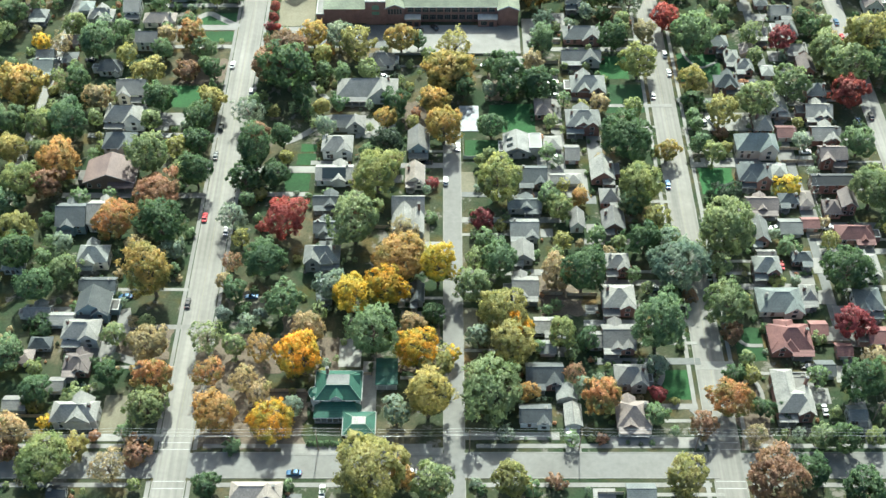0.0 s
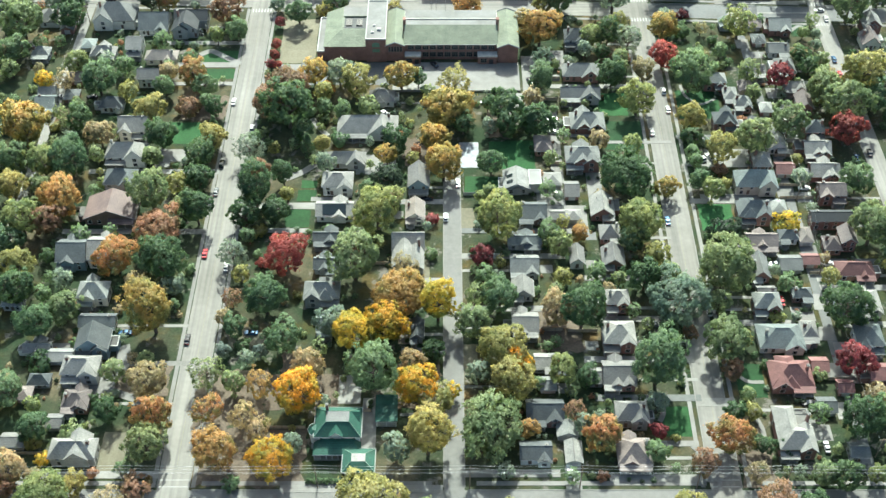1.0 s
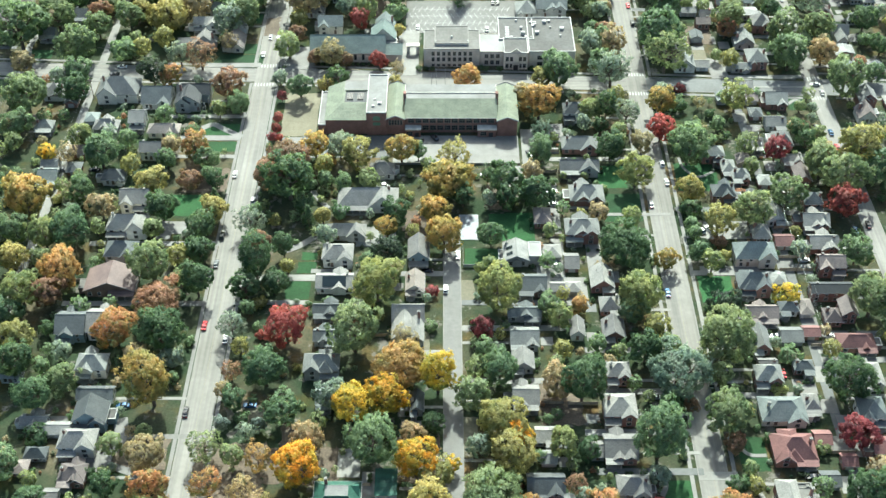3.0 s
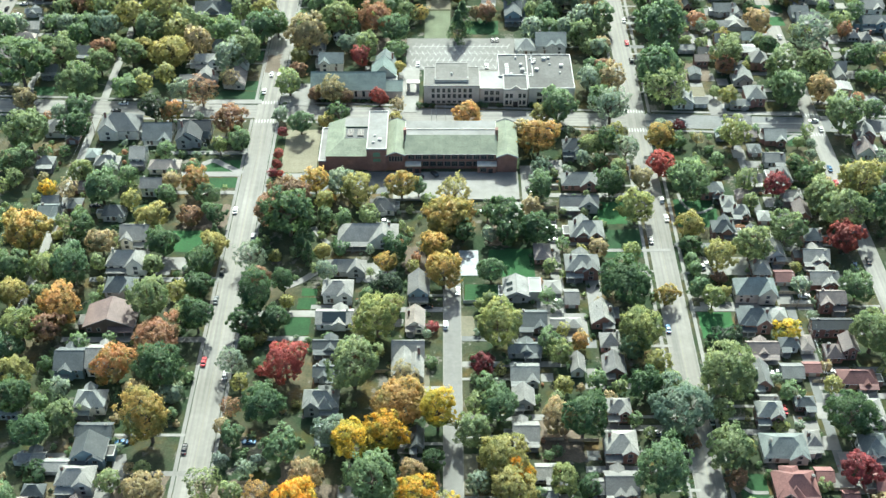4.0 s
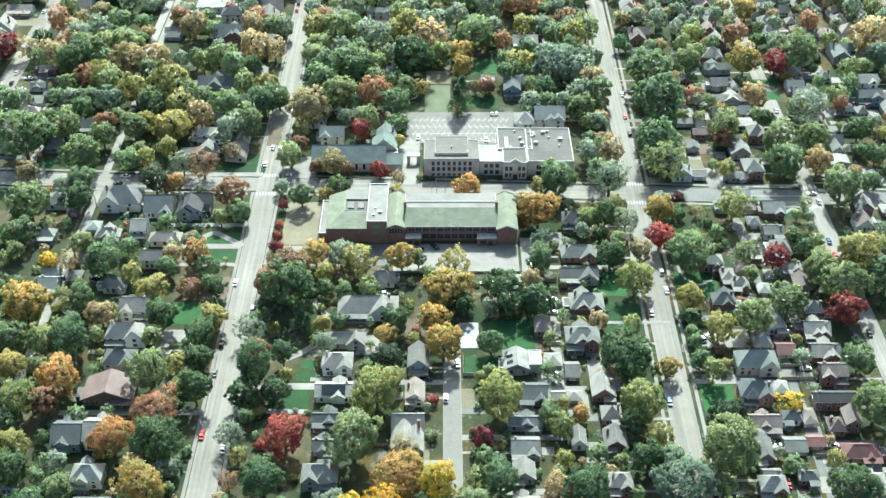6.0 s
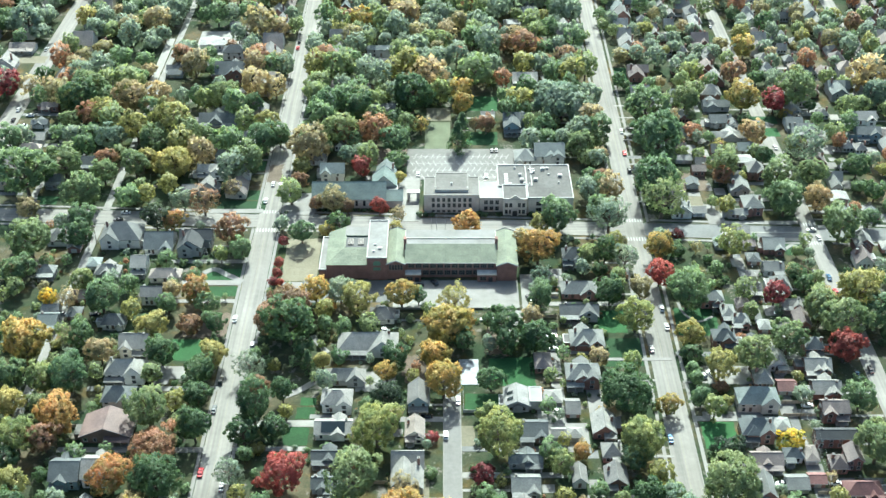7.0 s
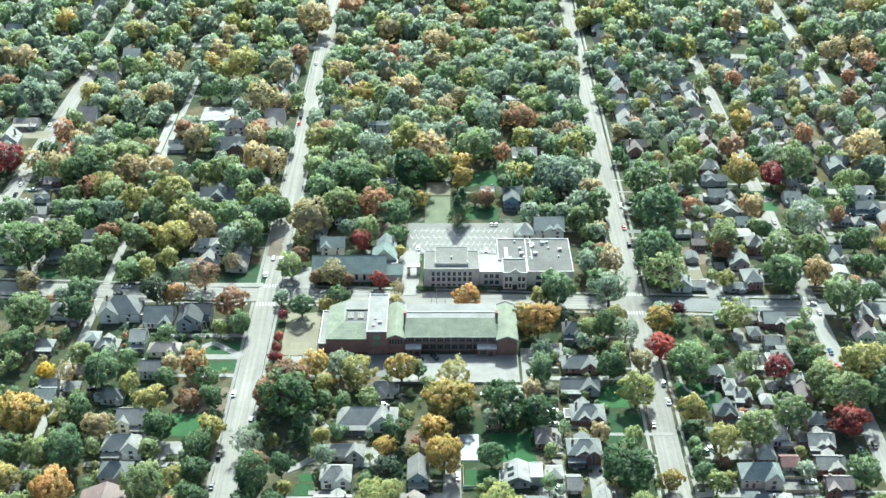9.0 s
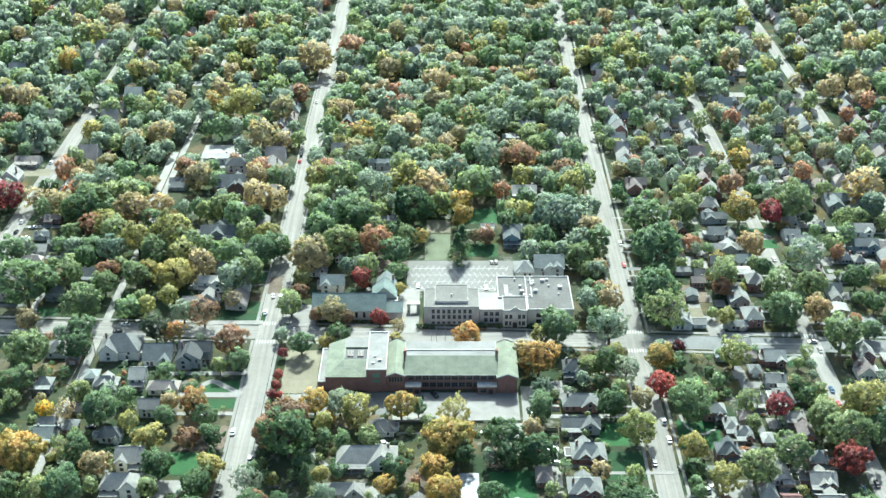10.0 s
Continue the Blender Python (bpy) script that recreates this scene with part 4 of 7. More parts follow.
patch("lawn_31", 161.4, 535.5, 176.5, 543.6, 0.0423, LAWN)
patch("lawn_32", 160.0, 522.3, 174.8, 531.3, 0.0433, LAWN)
patch("lawn_33", 97.3, 583.3, 108.7, 601.1, 0.0443, LAWN)
patch("lawn_34", 152.5, 417.2, 160.1, 428.0, 0.0453, LAWN)
patch("lawn_35", 158.7, 499.5, 167.2, 505.1, 0.0463, LAWN)
patch("lawn_36", 115.2, 453.3, 123.2, 465.4, 0.0473, DRY_LAWN)
patch("lawn_37", 115.8, 473.0, 126.8, 483.3, 0.0483, DRY_LAWN)
patch("lawn_38", -253.3, 607.0, -230.1, 616.1, 0.0493, DRY_LAWN)
trail([(76.8, 204.0), (79.5, 200.8), (82.5, 195.7), (83.2, 191.7), (83.1, 188.7)], 1.4)
trail([(-103.9, 403.7), (-99.5, 406.5), (-93.4, 402.5), (-85.9, 397.4)], 2.8)
trail([(93.4, 219.1), (97.1, 216.9), (99.7, 211.4), (99.7, 204.6)], 1.5)
trail([(91.4, 233.9), (95.2, 232.0), (98.7, 229.0), (103.8, 228.8)], 1.3)
trail([(98.5, 383.3), (99.8, 375.9), (104.8, 370.4), (111.8, 374.1)], 1.2)
trail([(-61.0, 325.2), (-54.9, 328.7), (-48.8, 334.2), (-42.1, 338.8)], 2.8)
trail([(-52.6, 361.5), (-49.2, 355.3), (-45.6, 350.8)], 2.2)
trail([(-105.4, 224.7), (-99.5, 222.4), (-94.3, 220.2)], 2.6)
trail([(-8.8, 282.2), (-8.6, 293.4), (-7.4, 297.7)], 1.3)
trail([(70.0, 219.7), (69.6, 216.2), (68.1, 213.2)], 1.6)
trail([(-73.3, 448.5), (-67.0, 450.9), (-58.3, 448.5)], 2.5)
trail([(152.7, 421.5), (156.9, 424.9), (159.7, 421.5)], 1.6)
trail([(161.3, 539.2), (168.6, 538.0), (173.7, 534.3)], 1.6)
trail([(-192.8, 457.1), (-195.5, 467.9), (-193.6, 482.3)], 3.0)
patch("lawn_53", -79.1, 211.4, -57.0, 233.9, 0.0643, LITTER)
patch("lawn_54", -75.2, 189.7, -42.5, 211.4, 0.0653, LITTER)
patch("lawn_55", -57.2, 218.0, -33.5, 231.6, 0.0663, LITTER)
patch("lawn_56", 90.7, 189.7, 100.7, 211.4, 0.0673, LITTER)
patch("lawn_57", -110.8, 222.4, -88.8, 235.1, 0.0683, LITTER)
patch("lawn_58", -106.3, 360.5, -87.9, 375.9, 0.0693, LITTER)
patch("lawn_59", -15.4, 218.0, -0.7, 236.2, 0.0703, LITTER)
patch("lawn_60", 32.5, 241.0, 46.8, 258.3, 0.0713, LITTER)
patch("lawn_61", -52.8, 231.6, -41.6, 241.0, 0.0723, LITTER)
patch("lawn_62", -15.2, 332.9, -5.3, 349.5, 0.0733, LITTER)
patch("lawn_63", 17.2, 349.5, 26.2, 366.9, 0.0743, LITTER)
patch("lawn_64", -87.4, 478.1, -79.1, 494.0, 0.0753, LITTER)
patch("lawn_65", 115.8, 470.5, 128.2, 486.0, 0.0763, LITTER)
patch("lawn_66", -38.2, 494.0, -18.3, 510.7, 0.0773, LITTER)
patch("paving_1", -21.0, 379.2, -8.6, 398.6, 0.0505, CONCRETE)
patch("paving_2", -8.5, 379.2, 32.0, 398.6, 0.0535, PALE)
patch("paving_3", -60.0, 383.3, -21.1, 398.6, 0.0565, DARK_ROAD)
patch("paving_5", -25.5, 194.7, -20.9, 222.4, 0.0625, CONCRETE)
patch("paving_6", 37.0, 188.1, 41.8, 196.7, 0.0655, PALE)
patch("paving_7", -119.6, 222.4, -105.9, 231.6, 0.0685, PALE)
patch("paving_8", -107.6, 235.5, -81.6, 237.4, 0.0715, PALE)
patch("paving_9", -112.8, 335.5, -99.6, 342.7, 0.0745, PALE)
patch("paving_10", -112.2, 332.3, -105.6, 338.1, 0.0775, PALE)
patch("paving_11", 42.5, 323.3, 46.1, 366.9, 0.0805, PALE)
patch("paving_12", 24.6, 332.3, 35.4, 347.8, 0.0835, LAWN)
patch("paving_13", 80.6, 219.1, 93.3, 222.4, 0.0865, CONCRETE)
patch("paving_14", 64.3, 204.0, 79.2, 206.1, 0.0895, PALE)
patch("paving_15", 66.2, 220.2, 69.5, 222.4, 0.0925, PALE)
patch("paving_16", 54.6, 311.0, 60.2, 329.7, 0.0955, PALE)
patch("paving_17", 44.9, 296.3, 53.2, 311.0, 0.0985, CONCRETE)
patch("paving_18", 22.1, 363.3, 37.0, 377.7, 0.1015, CONCRETE)
patch("paving_19", -33.6, 220.2, -26.3, 231.6, 0.1045, CONCRETE)
patch("paving_20", -15.0, 244.6, -8.4, 255.8, 0.1075, CONCRETE)
patch("paving_21", 35.2, 311.0, 45.7, 320.2, 0.1105, PALE)
patch("paving_22", -33.5, 328.1, -18.3, 339.4, 0.1135, CONCRETE)
patch("paving_23", -49.5, 313.4, -41.0, 315.6, 0.1165, PALE)
patch("paving_24", 96.6, 314.1, 115.6, 317.1, 0.1195, PALE)
patch("paving_25", 109.4, 313.4, 118.9, 318.7, 0.1225, CONCRETE)
patch("paving_26", 102.0, 332.3, 119.5, 342.7, 0.1255, CONCRETE)
patch("paving_27", 61.3, 346.1, 90.1, 347.8, 0.1285, PALE)
patch("paving_28", 48.3, 350.1, 63.9, 352.9, 0.1315, CONCRETE)
patch("paving_29", -120.1, 395.1, -86.8, 398.6, 0.1345, PALE)
patch("paving_30", -113.3, 382.9, -87.6, 385.2, 0.1375, PALE)
patch("paving_32", 118.8, 254.5, 126.5, 260.9, 0.1435, PALE)
patch("paving_33", 44.0, 171.4, 50.6, 176.1, 0.1465, PALE)
patch("paving_34", -18.0, 480.0, 38.4, 509.6, 0.1495, MID_ROAD)
patch("paving_35", -21.2, 443.8, -11.3, 482.3, 0.1525, CONCRETE)
patch("paving_36", -75.4, 452.3, -59.4, 467.9, 0.1555, PALE)
patch("paving_37", 122.6, 441.5, 127.9, 458.1, 0.1585, PALE)
patch("paving_38", -112.1, 450.9, -84.3, 454.2, 0.1615, PALE)
patch("paving_39", 114.2, 505.1, 128.6, 513.6, 0.1645, PALE)
patch("paving_40", 33.2, 362.0, 39.0, 403.0, 0.0417, CONCRETE)
patch("paving_41", 43.0, 394.0, 51.6, 407.0, 0.0437, PALE)
patch("paving_42", -75.6, 309.2, -47.4, 312.6, 0.0457, CONCRETE)
patch("paving_43", -76.0, 296.8, -49.0, 299.0, 0.0477, CONCRETE)
patch("paving_44", 37.8, 297.0, 44.7, 316.5, 0.0497, PALE)
patch("paving_45", -131.0, 239.0, -123.6, 245.0, 0.0517, PALE)
trail([(-106.5, 244.0), (-105.0, 236.5), (-107.5, 230.0), (-111.0, 224.4)], 4.6)
patch("paving_46", -146.0, 618.0, -118.0, 650.0, 0.0357, CONCRETE)
patch("paving_47", -165.0, 560.0, -160.5, 640.0, 0.0377, CONCRETE)
slab("court", [(6.3, 331.9), (13.9, 331.9), (13.9, 346.7), (6.3, 346.7)], 0.2, COURT, "mottled pale blue covered pool")


# ---- school of red brick ----
def deck_roof(parent, x, y, w, d, h, inset, rise, rm, deck, over=0.6, trim=True):
    """A hipped roof cut off flat, with a deck on top and white edges."""
    a, b = w / 2 + over, d / 2 + over
    c = [(-a, -b), (a, -b), (a, b), (-a, b)]
    e = [(-a + inset, -b + inset), (a - inset, -b + inset), (a - inset, b - inset), (-a + inset, b - inset)]
    vs = [(p, q, h) for p, q in c] + [(p, q, h + 0.25) for p, q in c] + [(p, q, h + 0.25 + rise) for p, q in e]
    fs = [(3, 2, 1, 0), (8, 9, 10, 11)] + [(i, (i + 1) % 4, 4 + (i + 1) % 4, 4 + i) for i in range(4)] + [(4 + i, 4 + (i + 1) % 4, 8 + (i + 1) % 4, 8 + i) for i in range(4)]
    piece("roof", mesh_data("roof", vs, fs, ROOFS[rm]), parent, (x, y, 0))
    z = h + 0.254 + rise
    Shape().box(e[0][0] + 0.1, e[2][0] - 0.1, e[0][1] + 0.1, e[2][1] - 0.1, z, z + 0.1).put("roof_deck", ROOFS[deck], parent, "", (x, y, 0))
    if trim:
        for i in range(4):
            p, q = vs[4 + i], vs[4 + (i + 1) % 4]
            k = 1 + 0.08 / a
            bars([((p[0] * k, p[1] * k, h + 0.13), (q[0] * k, q[1] * k, h + 0.13))], 0.16).put("eave_trim", WHITE, parent, "", (x, y, 0))


def wall_box(parent, x0, x1, y0, y1, h, wm, name="wall", z=0.0):
    return Shape().box(x0, x1, y0, y1, z, h).put(name, WALLS[wm], parent)


GREEN_PANEL = surface("green_panel", (0.12, 0.22, 0.15), 0.6, 3, 0.5, 0.1, 0, 0)
FRAME = surface("dull_frame", (0.16, 0.17, 0.155), 0.7, 3, 0.5, 0.1, 0, 0.1)


def wide_window(parent, x, y, z, w, h, mullions=3):
    """A broad school window with a stone sill and dark mullions."""
    xs = [-w / 2 - 0.12]
    for i in range(mullions + 1):
        u = -w / 2 + w * i / mullions
        xs += [u] if i in (0, mullions) else [u - 0.05, u + 0.05]
    xs.append(w / 2 + 0.12)
    zs = [-0.16, 0, h * 0.52, h * 0.52 + 0.08, h, h + 0.12]
    o = piece("window", mesh_data("window", *lattice(xs, zs, [(1 + 2 * i, k) for i in range(mullions) for k in (1, 3)]), FRAME), parent, (x, y, z))
    piece("pane", PANE, o, (0, 0, 0), 0, (w, 1, h / 1.5))


school = empty("school", -10, 400)
tagged(school, "long two-storey red brick school with pale green sloped roofs", "school")
X = 10
# main range: front slope, ridge, flat white roof behind
wall_box(school, -16.4 + X, 23.1 + X, 0.9, 22.0, 8.1, "b")
vs = [(-16.4 + X, 0.3, 7.85), (23.1 + X, 0.3, 7.85), (23.1 + X, 9.0, 7.85), (-16.4 + X, 9.0, 7.85), (-16.4 + X, 0.3, 8.15), (23.1 + X, 0.3, 8.15), (23.1 + X, 9.0, 12.0), (-16.4 + X, 9.0, 12.0)]
piece("roof", mesh_data("roof", vs, Shape().box(0, 1, 0, 1, 0, 1).f, ROOFS["pg"]), school)
wall_box(school, -16.4 + X, 23.1 + X, 9.02, 20.5, 11.4, "s", z=8.12)
Shape().box(-16.2 + X, 22.9 + X, 9.1, 20.3, 11.4, 11.55).put("roof", FLAT["wh"], school, "flat white roof")
Shape().box(-16.2 + X, 22.9 + X, 13.4, 13.7, 11.55, 12.0).put("roof_kerb", WALLS["s"], school)
Shape().box(-16.4 + X, 23.1 + X, 0.14, 0.3, 7.85, 8.1).put("gutter", WHITE, school)
for i in range(12):
    for z in (1.5, 5.2):
        wide_window(school, -13.6 + X + i * 3.1, 0.9, z, 2.4, 2.2)
for x0, x1 in ((-16.0, -9.5), (14.8, 22.8)):
    wall_box(school, x0 + X, x1 + X, -2.4, 0.87, 3.6, "b", "porch_wall")
    Shape().box(x0 + X - 0.2, x1 + X + 0.2, -2.6, 0.88, 3.6, 4.1).put("porch_parapet", WALLS["s"], school)
    wide_window(school, (x0 + x1) / 2 + X - 1.6, -2.4, 0.9, 2.4, 1.8)
    Shape().box((x0 + x1) / 2 + X + 0.7, (x0 + x1) / 2 + X + 2.5, -2.46, -2.4, 0, 2.4).put("door", DARK, school)
# gabled ends
for x0, x1, y0, y1 in ((-24.0, -16.45, -0.4, 24.6), (23.15, 31.6, -1.7, 23.6)):
    volume(school, (x0 + x1) / 2 + X, (y0 + y1) / 2, x1 - x0, y1 - y0, 8.0, "gy", "pg", "b", 0.42, False)
    cx, hw = (x0 + x1) / 2 + X, (x1 - x0) / 2 + 0.5
    for s in (-1, 1):
        bars([((cx + s * hw, y0 - 0.45, 8.05), (cx, y0 - 0.45, 8.1 + hw * 0.42))], 0.26).put("coping", WHITE, school)
        bars([((cx + s * hw, y1 + 0.45, 8.05), (cx, y1 + 0.45, 8.1 + hw * 0.42))], 0.26).put("coping", WHITE, school)
for i in range(5):
    wide_window(school, -22.6 + X + i * 1.2, -0.4, 5.0, 0.75, 2.4, 1)
for x in (-16.4, 23.1):
    wall_box(school, x + X - 0.6, x + X + 0.6, 9.5, 11.5, 14.2, "b", "chimney", 8.0)
# tower
flat_volume(school, -28.25 + X, 13.3, 8.4, 28.4, 11.3, "wh", "b")
for z, h in ((5.0, 1.6), (7.6, 1.4)):
    f = Shape().box(-1.6, 1.6, -0.05, 0, 0, h)
    if z > 6:
        for i in range(8):
            a0, a1 = math.pi * i / 8, math.pi * (i + 1) / 8
            f.add([(0, -0.05, h), (1.6 * math.cos(a0), -0.05, h + 0.9 * math.sin(a0)), (1.6 * math.cos(a1), -0.05, h + 0.9 * math.sin(a1))], [(0, 1, 2)])
    f.put("blind_window", GREEN_PANEL, school, "green panelled blind window", (-28.25 + X, -0.9, z))
for dx, dy, s in ((-1.5, 4, 0.6), (1.2, 6, 0.8), (-1, 9, 0.5)):
    Shape().box(-s, s, -s * 0.7, s * 0.7, 11.42, 11.42 + s).put("roof_unit", WHITE, school, "", (-28.25 + X + dx, dy, 0))
# left block with skylights; a flat dark slab stands in for a sunken deck
wall_box(school, -50.0 + X, -32.5 + X, 0.0, 24.2, 7.4, "b")
low, high = 7.4, 10.3
x0, x1, xm = -50.4 + X, -32.5 + X, -43.0 + X
vs = [(x0, -0.4, low), (x1, -0.4, low), (x1, 24.6, low), (x0, 24.6, low), (xm, 8.2, high), (x1, 8.2, high), (x1, 24.6, high), (xm, 21.0, high), (xm, 24.6, high)]
piece("roof", mesh_data("roof", vs, [(3, 2, 1, 0), (0, 1, 5, 4), (0, 4, 7, 8, 3), (4, 5, 6, 8, 7), (1, 2, 6, 5), (2, 3, 8, 6)], ROOFS["pg"]), school)
# the well's shade is only the slab's black colour; nothing is recessed
Shape().box(xm + 0.9, x1 - 0.1, 8.7, 16.6, high + 0.004, high + 0.08).put("roof_deck", ROOFS["bk"], school, "dark flat roof well")
Shape().box(xm + 0.6, x1 - 0.1, 16.7, 17.0, high, high + 0.7).box(xm + 0.6, xm + 0.88, 8.7, 16.7, high, high + 0.5).put("well_rim", ROOFS["pg"], school)
Shape().box(xm + 0.2, x1 - 0.1, 17.2, 24.4, high + 0.004, high + 0.1).put("roof_deck", FLAT["wh"], school, "flat white roof")
for u in (-40.0, -35.6):
    f = Shape().box(-1.3, 1.3, -2.4, 2.4, high + 0.082, high + 0.5).put("skylight", GLASS, school, "", (u + X, 12.6, 0))
    for i in range(4):
        Shape().box(-0.13, 0.13, -2.2, 2.2, high + 0.504, high + 0.6).put("slat", FLAT["lg"], f, "", (-0.95 + i * 0.63, 0, 0))
Shape().box(-49.9 + X, -32.5 + X, -0.2, 0.0, 7.0, 7.4).put("cornice", WALLS["dk"], school)
flat_volume(school, -51.7 + X, 12.3, 3.2, 24.6, 4.4, "wh", "b")


# ---- pale stone school across the cross street ----
annex = empty("school_annex", 25, 451)
tagged(annex, "pale stone school with flat grey roofs and white roof patch", "school")
A = -25
flat_volume(annex, 4.0 + A, 8.2, 25.6, 16.0, 9.5, "lg", "s", rim=0.35)
flat_volume(annex, 4.0 + A, 10.5, 15.4, 14.5, 10.6, "lg", "s", rim=0.35)
flat_volume(annex, 24.0 + A, 8.5, 14.0, 15.0, 7.6, "vw", "s", rim=0.3)
flat_volume(annex, 33.4 + A, 4.3, 11.0, 12.4, 8.6, "g", "s")
flat_volume(annex, 34.0 + A, 20.0, 16.0, 18.8, 8.0, "g", "s")
flat_volume(annex, 50.0 + A, 14.5, 21.1, 29.4, 8.2, "g", "s")
for i in range(10):
    for z in (0.5, 3.2, 6.2):
        if 0 < i < 9:
            wide_window(annex, -7.0 + A + i * 2.45, 0.2, z, 1.2, 1.0 if z < 1 else 1.9, 2)
for i in range(3):
    for z in (1.0, 4.4):
        wide_window(annex, 20.0 + A + i * 2.6, 1.0, z, 1.5, 1.9, 2)
        wide_window(annex, 44.5 + A + i * 5.2, -0.2, z, 2.2, 1.9, 2)
for i in (0, 1, 3, 4):
    for z in (1.0, 4.6):
        wide_window(annex, 29.4 + A + i * 2.0, -1.9, z, 1.2, 2.0, 2)
Shape().box(-1.7, 1.7, -0.5, 0, 0, 4.0).put("portal", WALLS["s"], annex, "", (33.4 + A, -1.9, 0))
Shape().box(-1.1, 1.1, -0.06, 0, 0, 2.8).put("door", DARK, annex, "", (33.4 + A, -2.4, 0))
Shape().add([(-2.4, -0.2, 9.2), (2.4, -0.2, 9.2), (0, -0.2, 11.0), (-2.4, 0.2, 9.2), (2.4, 0.2, 9.2), (0, 0.2, 11.0)], [(0, 1, 2), (5, 4, 3), (0, 3, 4, 1), (1, 4, 5, 2), (2, 5, 3, 0)]).put("gablet", WALLS["s"], annex, "", (33.4 + A, -1.7, 0))
rng_units = random.Random(3)
for i in range(16):
    ux, uy, s = rng_units.uniform(30, 58), rng_units.uniform(11.5, 27), rng_units.choice((0.4, 0.6, 0.9))
    Shape().box(-s, s, -s * 0.8, s * 0.8, 8.1, 8.7 + s).put("roof_unit", WHITE, annex, "pale rooftop air unit", (ux + A, uy, 0))
for u in (-3.5, 4.0, 11.5):
    Shape().tube(0, 0, 9.6, 10.9, 0.45, 0.4, 8).put("roof_fan", WHITE, annex, "", (u + A, 5.5 if u != 4.0 else 8.0, 0 if u != 4.0 else 1.0))
for i in range(5):
    Shape().box(-0.9, 0.9, -0.6, 0.6, 8.1, 8.7).put("skylight", WHITE, annex, "", (30.0 + A, 12.5 + i * 2.0, 0))


# parking stalls
stalls = Shape()
for row in range(4):
    y0 = 480.3 + row * 6.4
    stalls.add([(-15.5, y0 + 2.2, 0.16), (32.5, y0 + 2.2, 0.16), (32.5, y0 + 2.45, 0.16), (-15.5, y0 + 2.45, 0.16)], [(0, 1, 2, 3)])
    for i in range(17):
        x0, y0 = -15.0 + i * 2.9, 480.5 + row * 6.4
        lean = 1.6 if row % 2 else -1.6
        if x0 < 33:
            stalls.add([(x0, y0, 0.16), (x0 + 0.24, y0, 0.16), (x0 + 0.24 + lean, y0 + 4.6, 0.16), (x0 + lean, y0 + 4.6, 0.16)], [(0, 1, 2, 3)])
tagged(stalls.put("stall_lines", PAINT), "white painted parking stall lines", "markings", kind="stuff")


# ---- church with a teal roof ----
church = empty("church", -44, 461)
tagged(church, "low stone church with a long teal-grey slate roof", "church")
volume(church, 0, 0.5, 34.0, 13.0, 5.4, "gx", "ct", "s", 0.8)
volume(church, 21.0, -1.0, 7.6, 9.0, 4.2, "gx", "ct", "s", 0.6)
volume(church, 16.0, 9.5, 11.0, 9.0, 6.0, "gy", "ct", "s", 0.95)
for s in (-1, 1):
    bars([((16.0 + s * 6.0, 14.3, 5.7), (16.0, 14.3, 11.4))], 0.22).put("coping", WHITE, church)
for i in range(9):
    wide_window(church, -14.5 + i * 3.6, -6.0, 1.4, 1.0, 2.8, 1)
    Shape().box(-0.35, 0.35, -0.7, 0, 0, 3.6).put("buttress", WALLS["s"], church, "", (-12.7 + i * 3.6, -6.0, 0))
flat_volume(church, 18.5, 3.5, 8.0, 4.0, 5.0, "wh", "s")


gate = empty("gateway", -14, 463)
tagged(gate, "small stone gateway with a pale flat top", "gateway")
for u in (-2.2, 2.2):
    wall_box(gate, u - 0.7, u + 0.7, -1.2, 1.2, 4.0, "s", "pier")
Shape().box(-3.1, 3.1, -1.4, 1.4, 4.0, 4.5).put("lintel", WALLS["s"], gate)


yard_wall = Shape().box(-21.0, 32.0, 378.6, 379.0, 0, 0.9).put("yard_wall", CONCRETE)
tagged(yard_wall, "low concrete wall along the school yard", kind="structure")


def flagpole(x, y, h=12.0):
    t = empty("flagpole", x, y)
    tagged(t, "slender pale metal flagpole", "pole", "flagpoles at the school")
    Shape().tube(0, 0, -0.1, h, 0.11, 0.06, 8).put("pole", WHITE, t)
    Shape().tube(0, 0, 0, 0.35, 0.45, 0.4, 10).put("base", CONCRETE, t)
    Shape().tube(0, 0, h, h + 0.2, 0.1, 0.02, 8).put("finial", DARK, t)


flagpole(-3.0, 433.0)
flagpole(1.0, 433.0)
flagpole(-5.2, 433.4, 9.0)


# ---- mansion with a green roof ----
HIP_TRIM = surface("pale_green_trim", (0.22, 0.33, 0.25), 0.6, 2, 0.4, 0.1, 0, 0)
mansion = empty("house", -32, 204)
tagged(mansion, "large white house with bright green metal roofs and white trim", "house")
TAKEN.append((-30, 203, 12, 12))
wall_box(mansion, -6.8, 6.4, -0.5, 9.5, 6.2, "w")
deck_roof(mansion, -0.2, 4.5, 13.2, 10.0, 6.2, 3.6, 3.0, "gn", "g")
vs, fs = gable_walls(3.4, 4.2, 1.0, 0.95, "y")
g = piece("dormer", mesh_data("dormer", vs, fs, WALLS["w"]), mansion, (-0.6, 1.1, 6.3))
rv, rf, caps, edges = gable_roof(3.4, 4.2, 1.0, 0.95, "y", 0.4, 0.16)
piece("dormer_roof", mesh_data("dormer_roof", rv, rf, ROOFS["gn"]), g)
for s in (-1, 1):
    bars([((-0.6 + s * 2.15, -1.5, 7.0), (-0.6, -1.5, 9.15))], 0.13).put("rake_trim", WHITE, mansion)
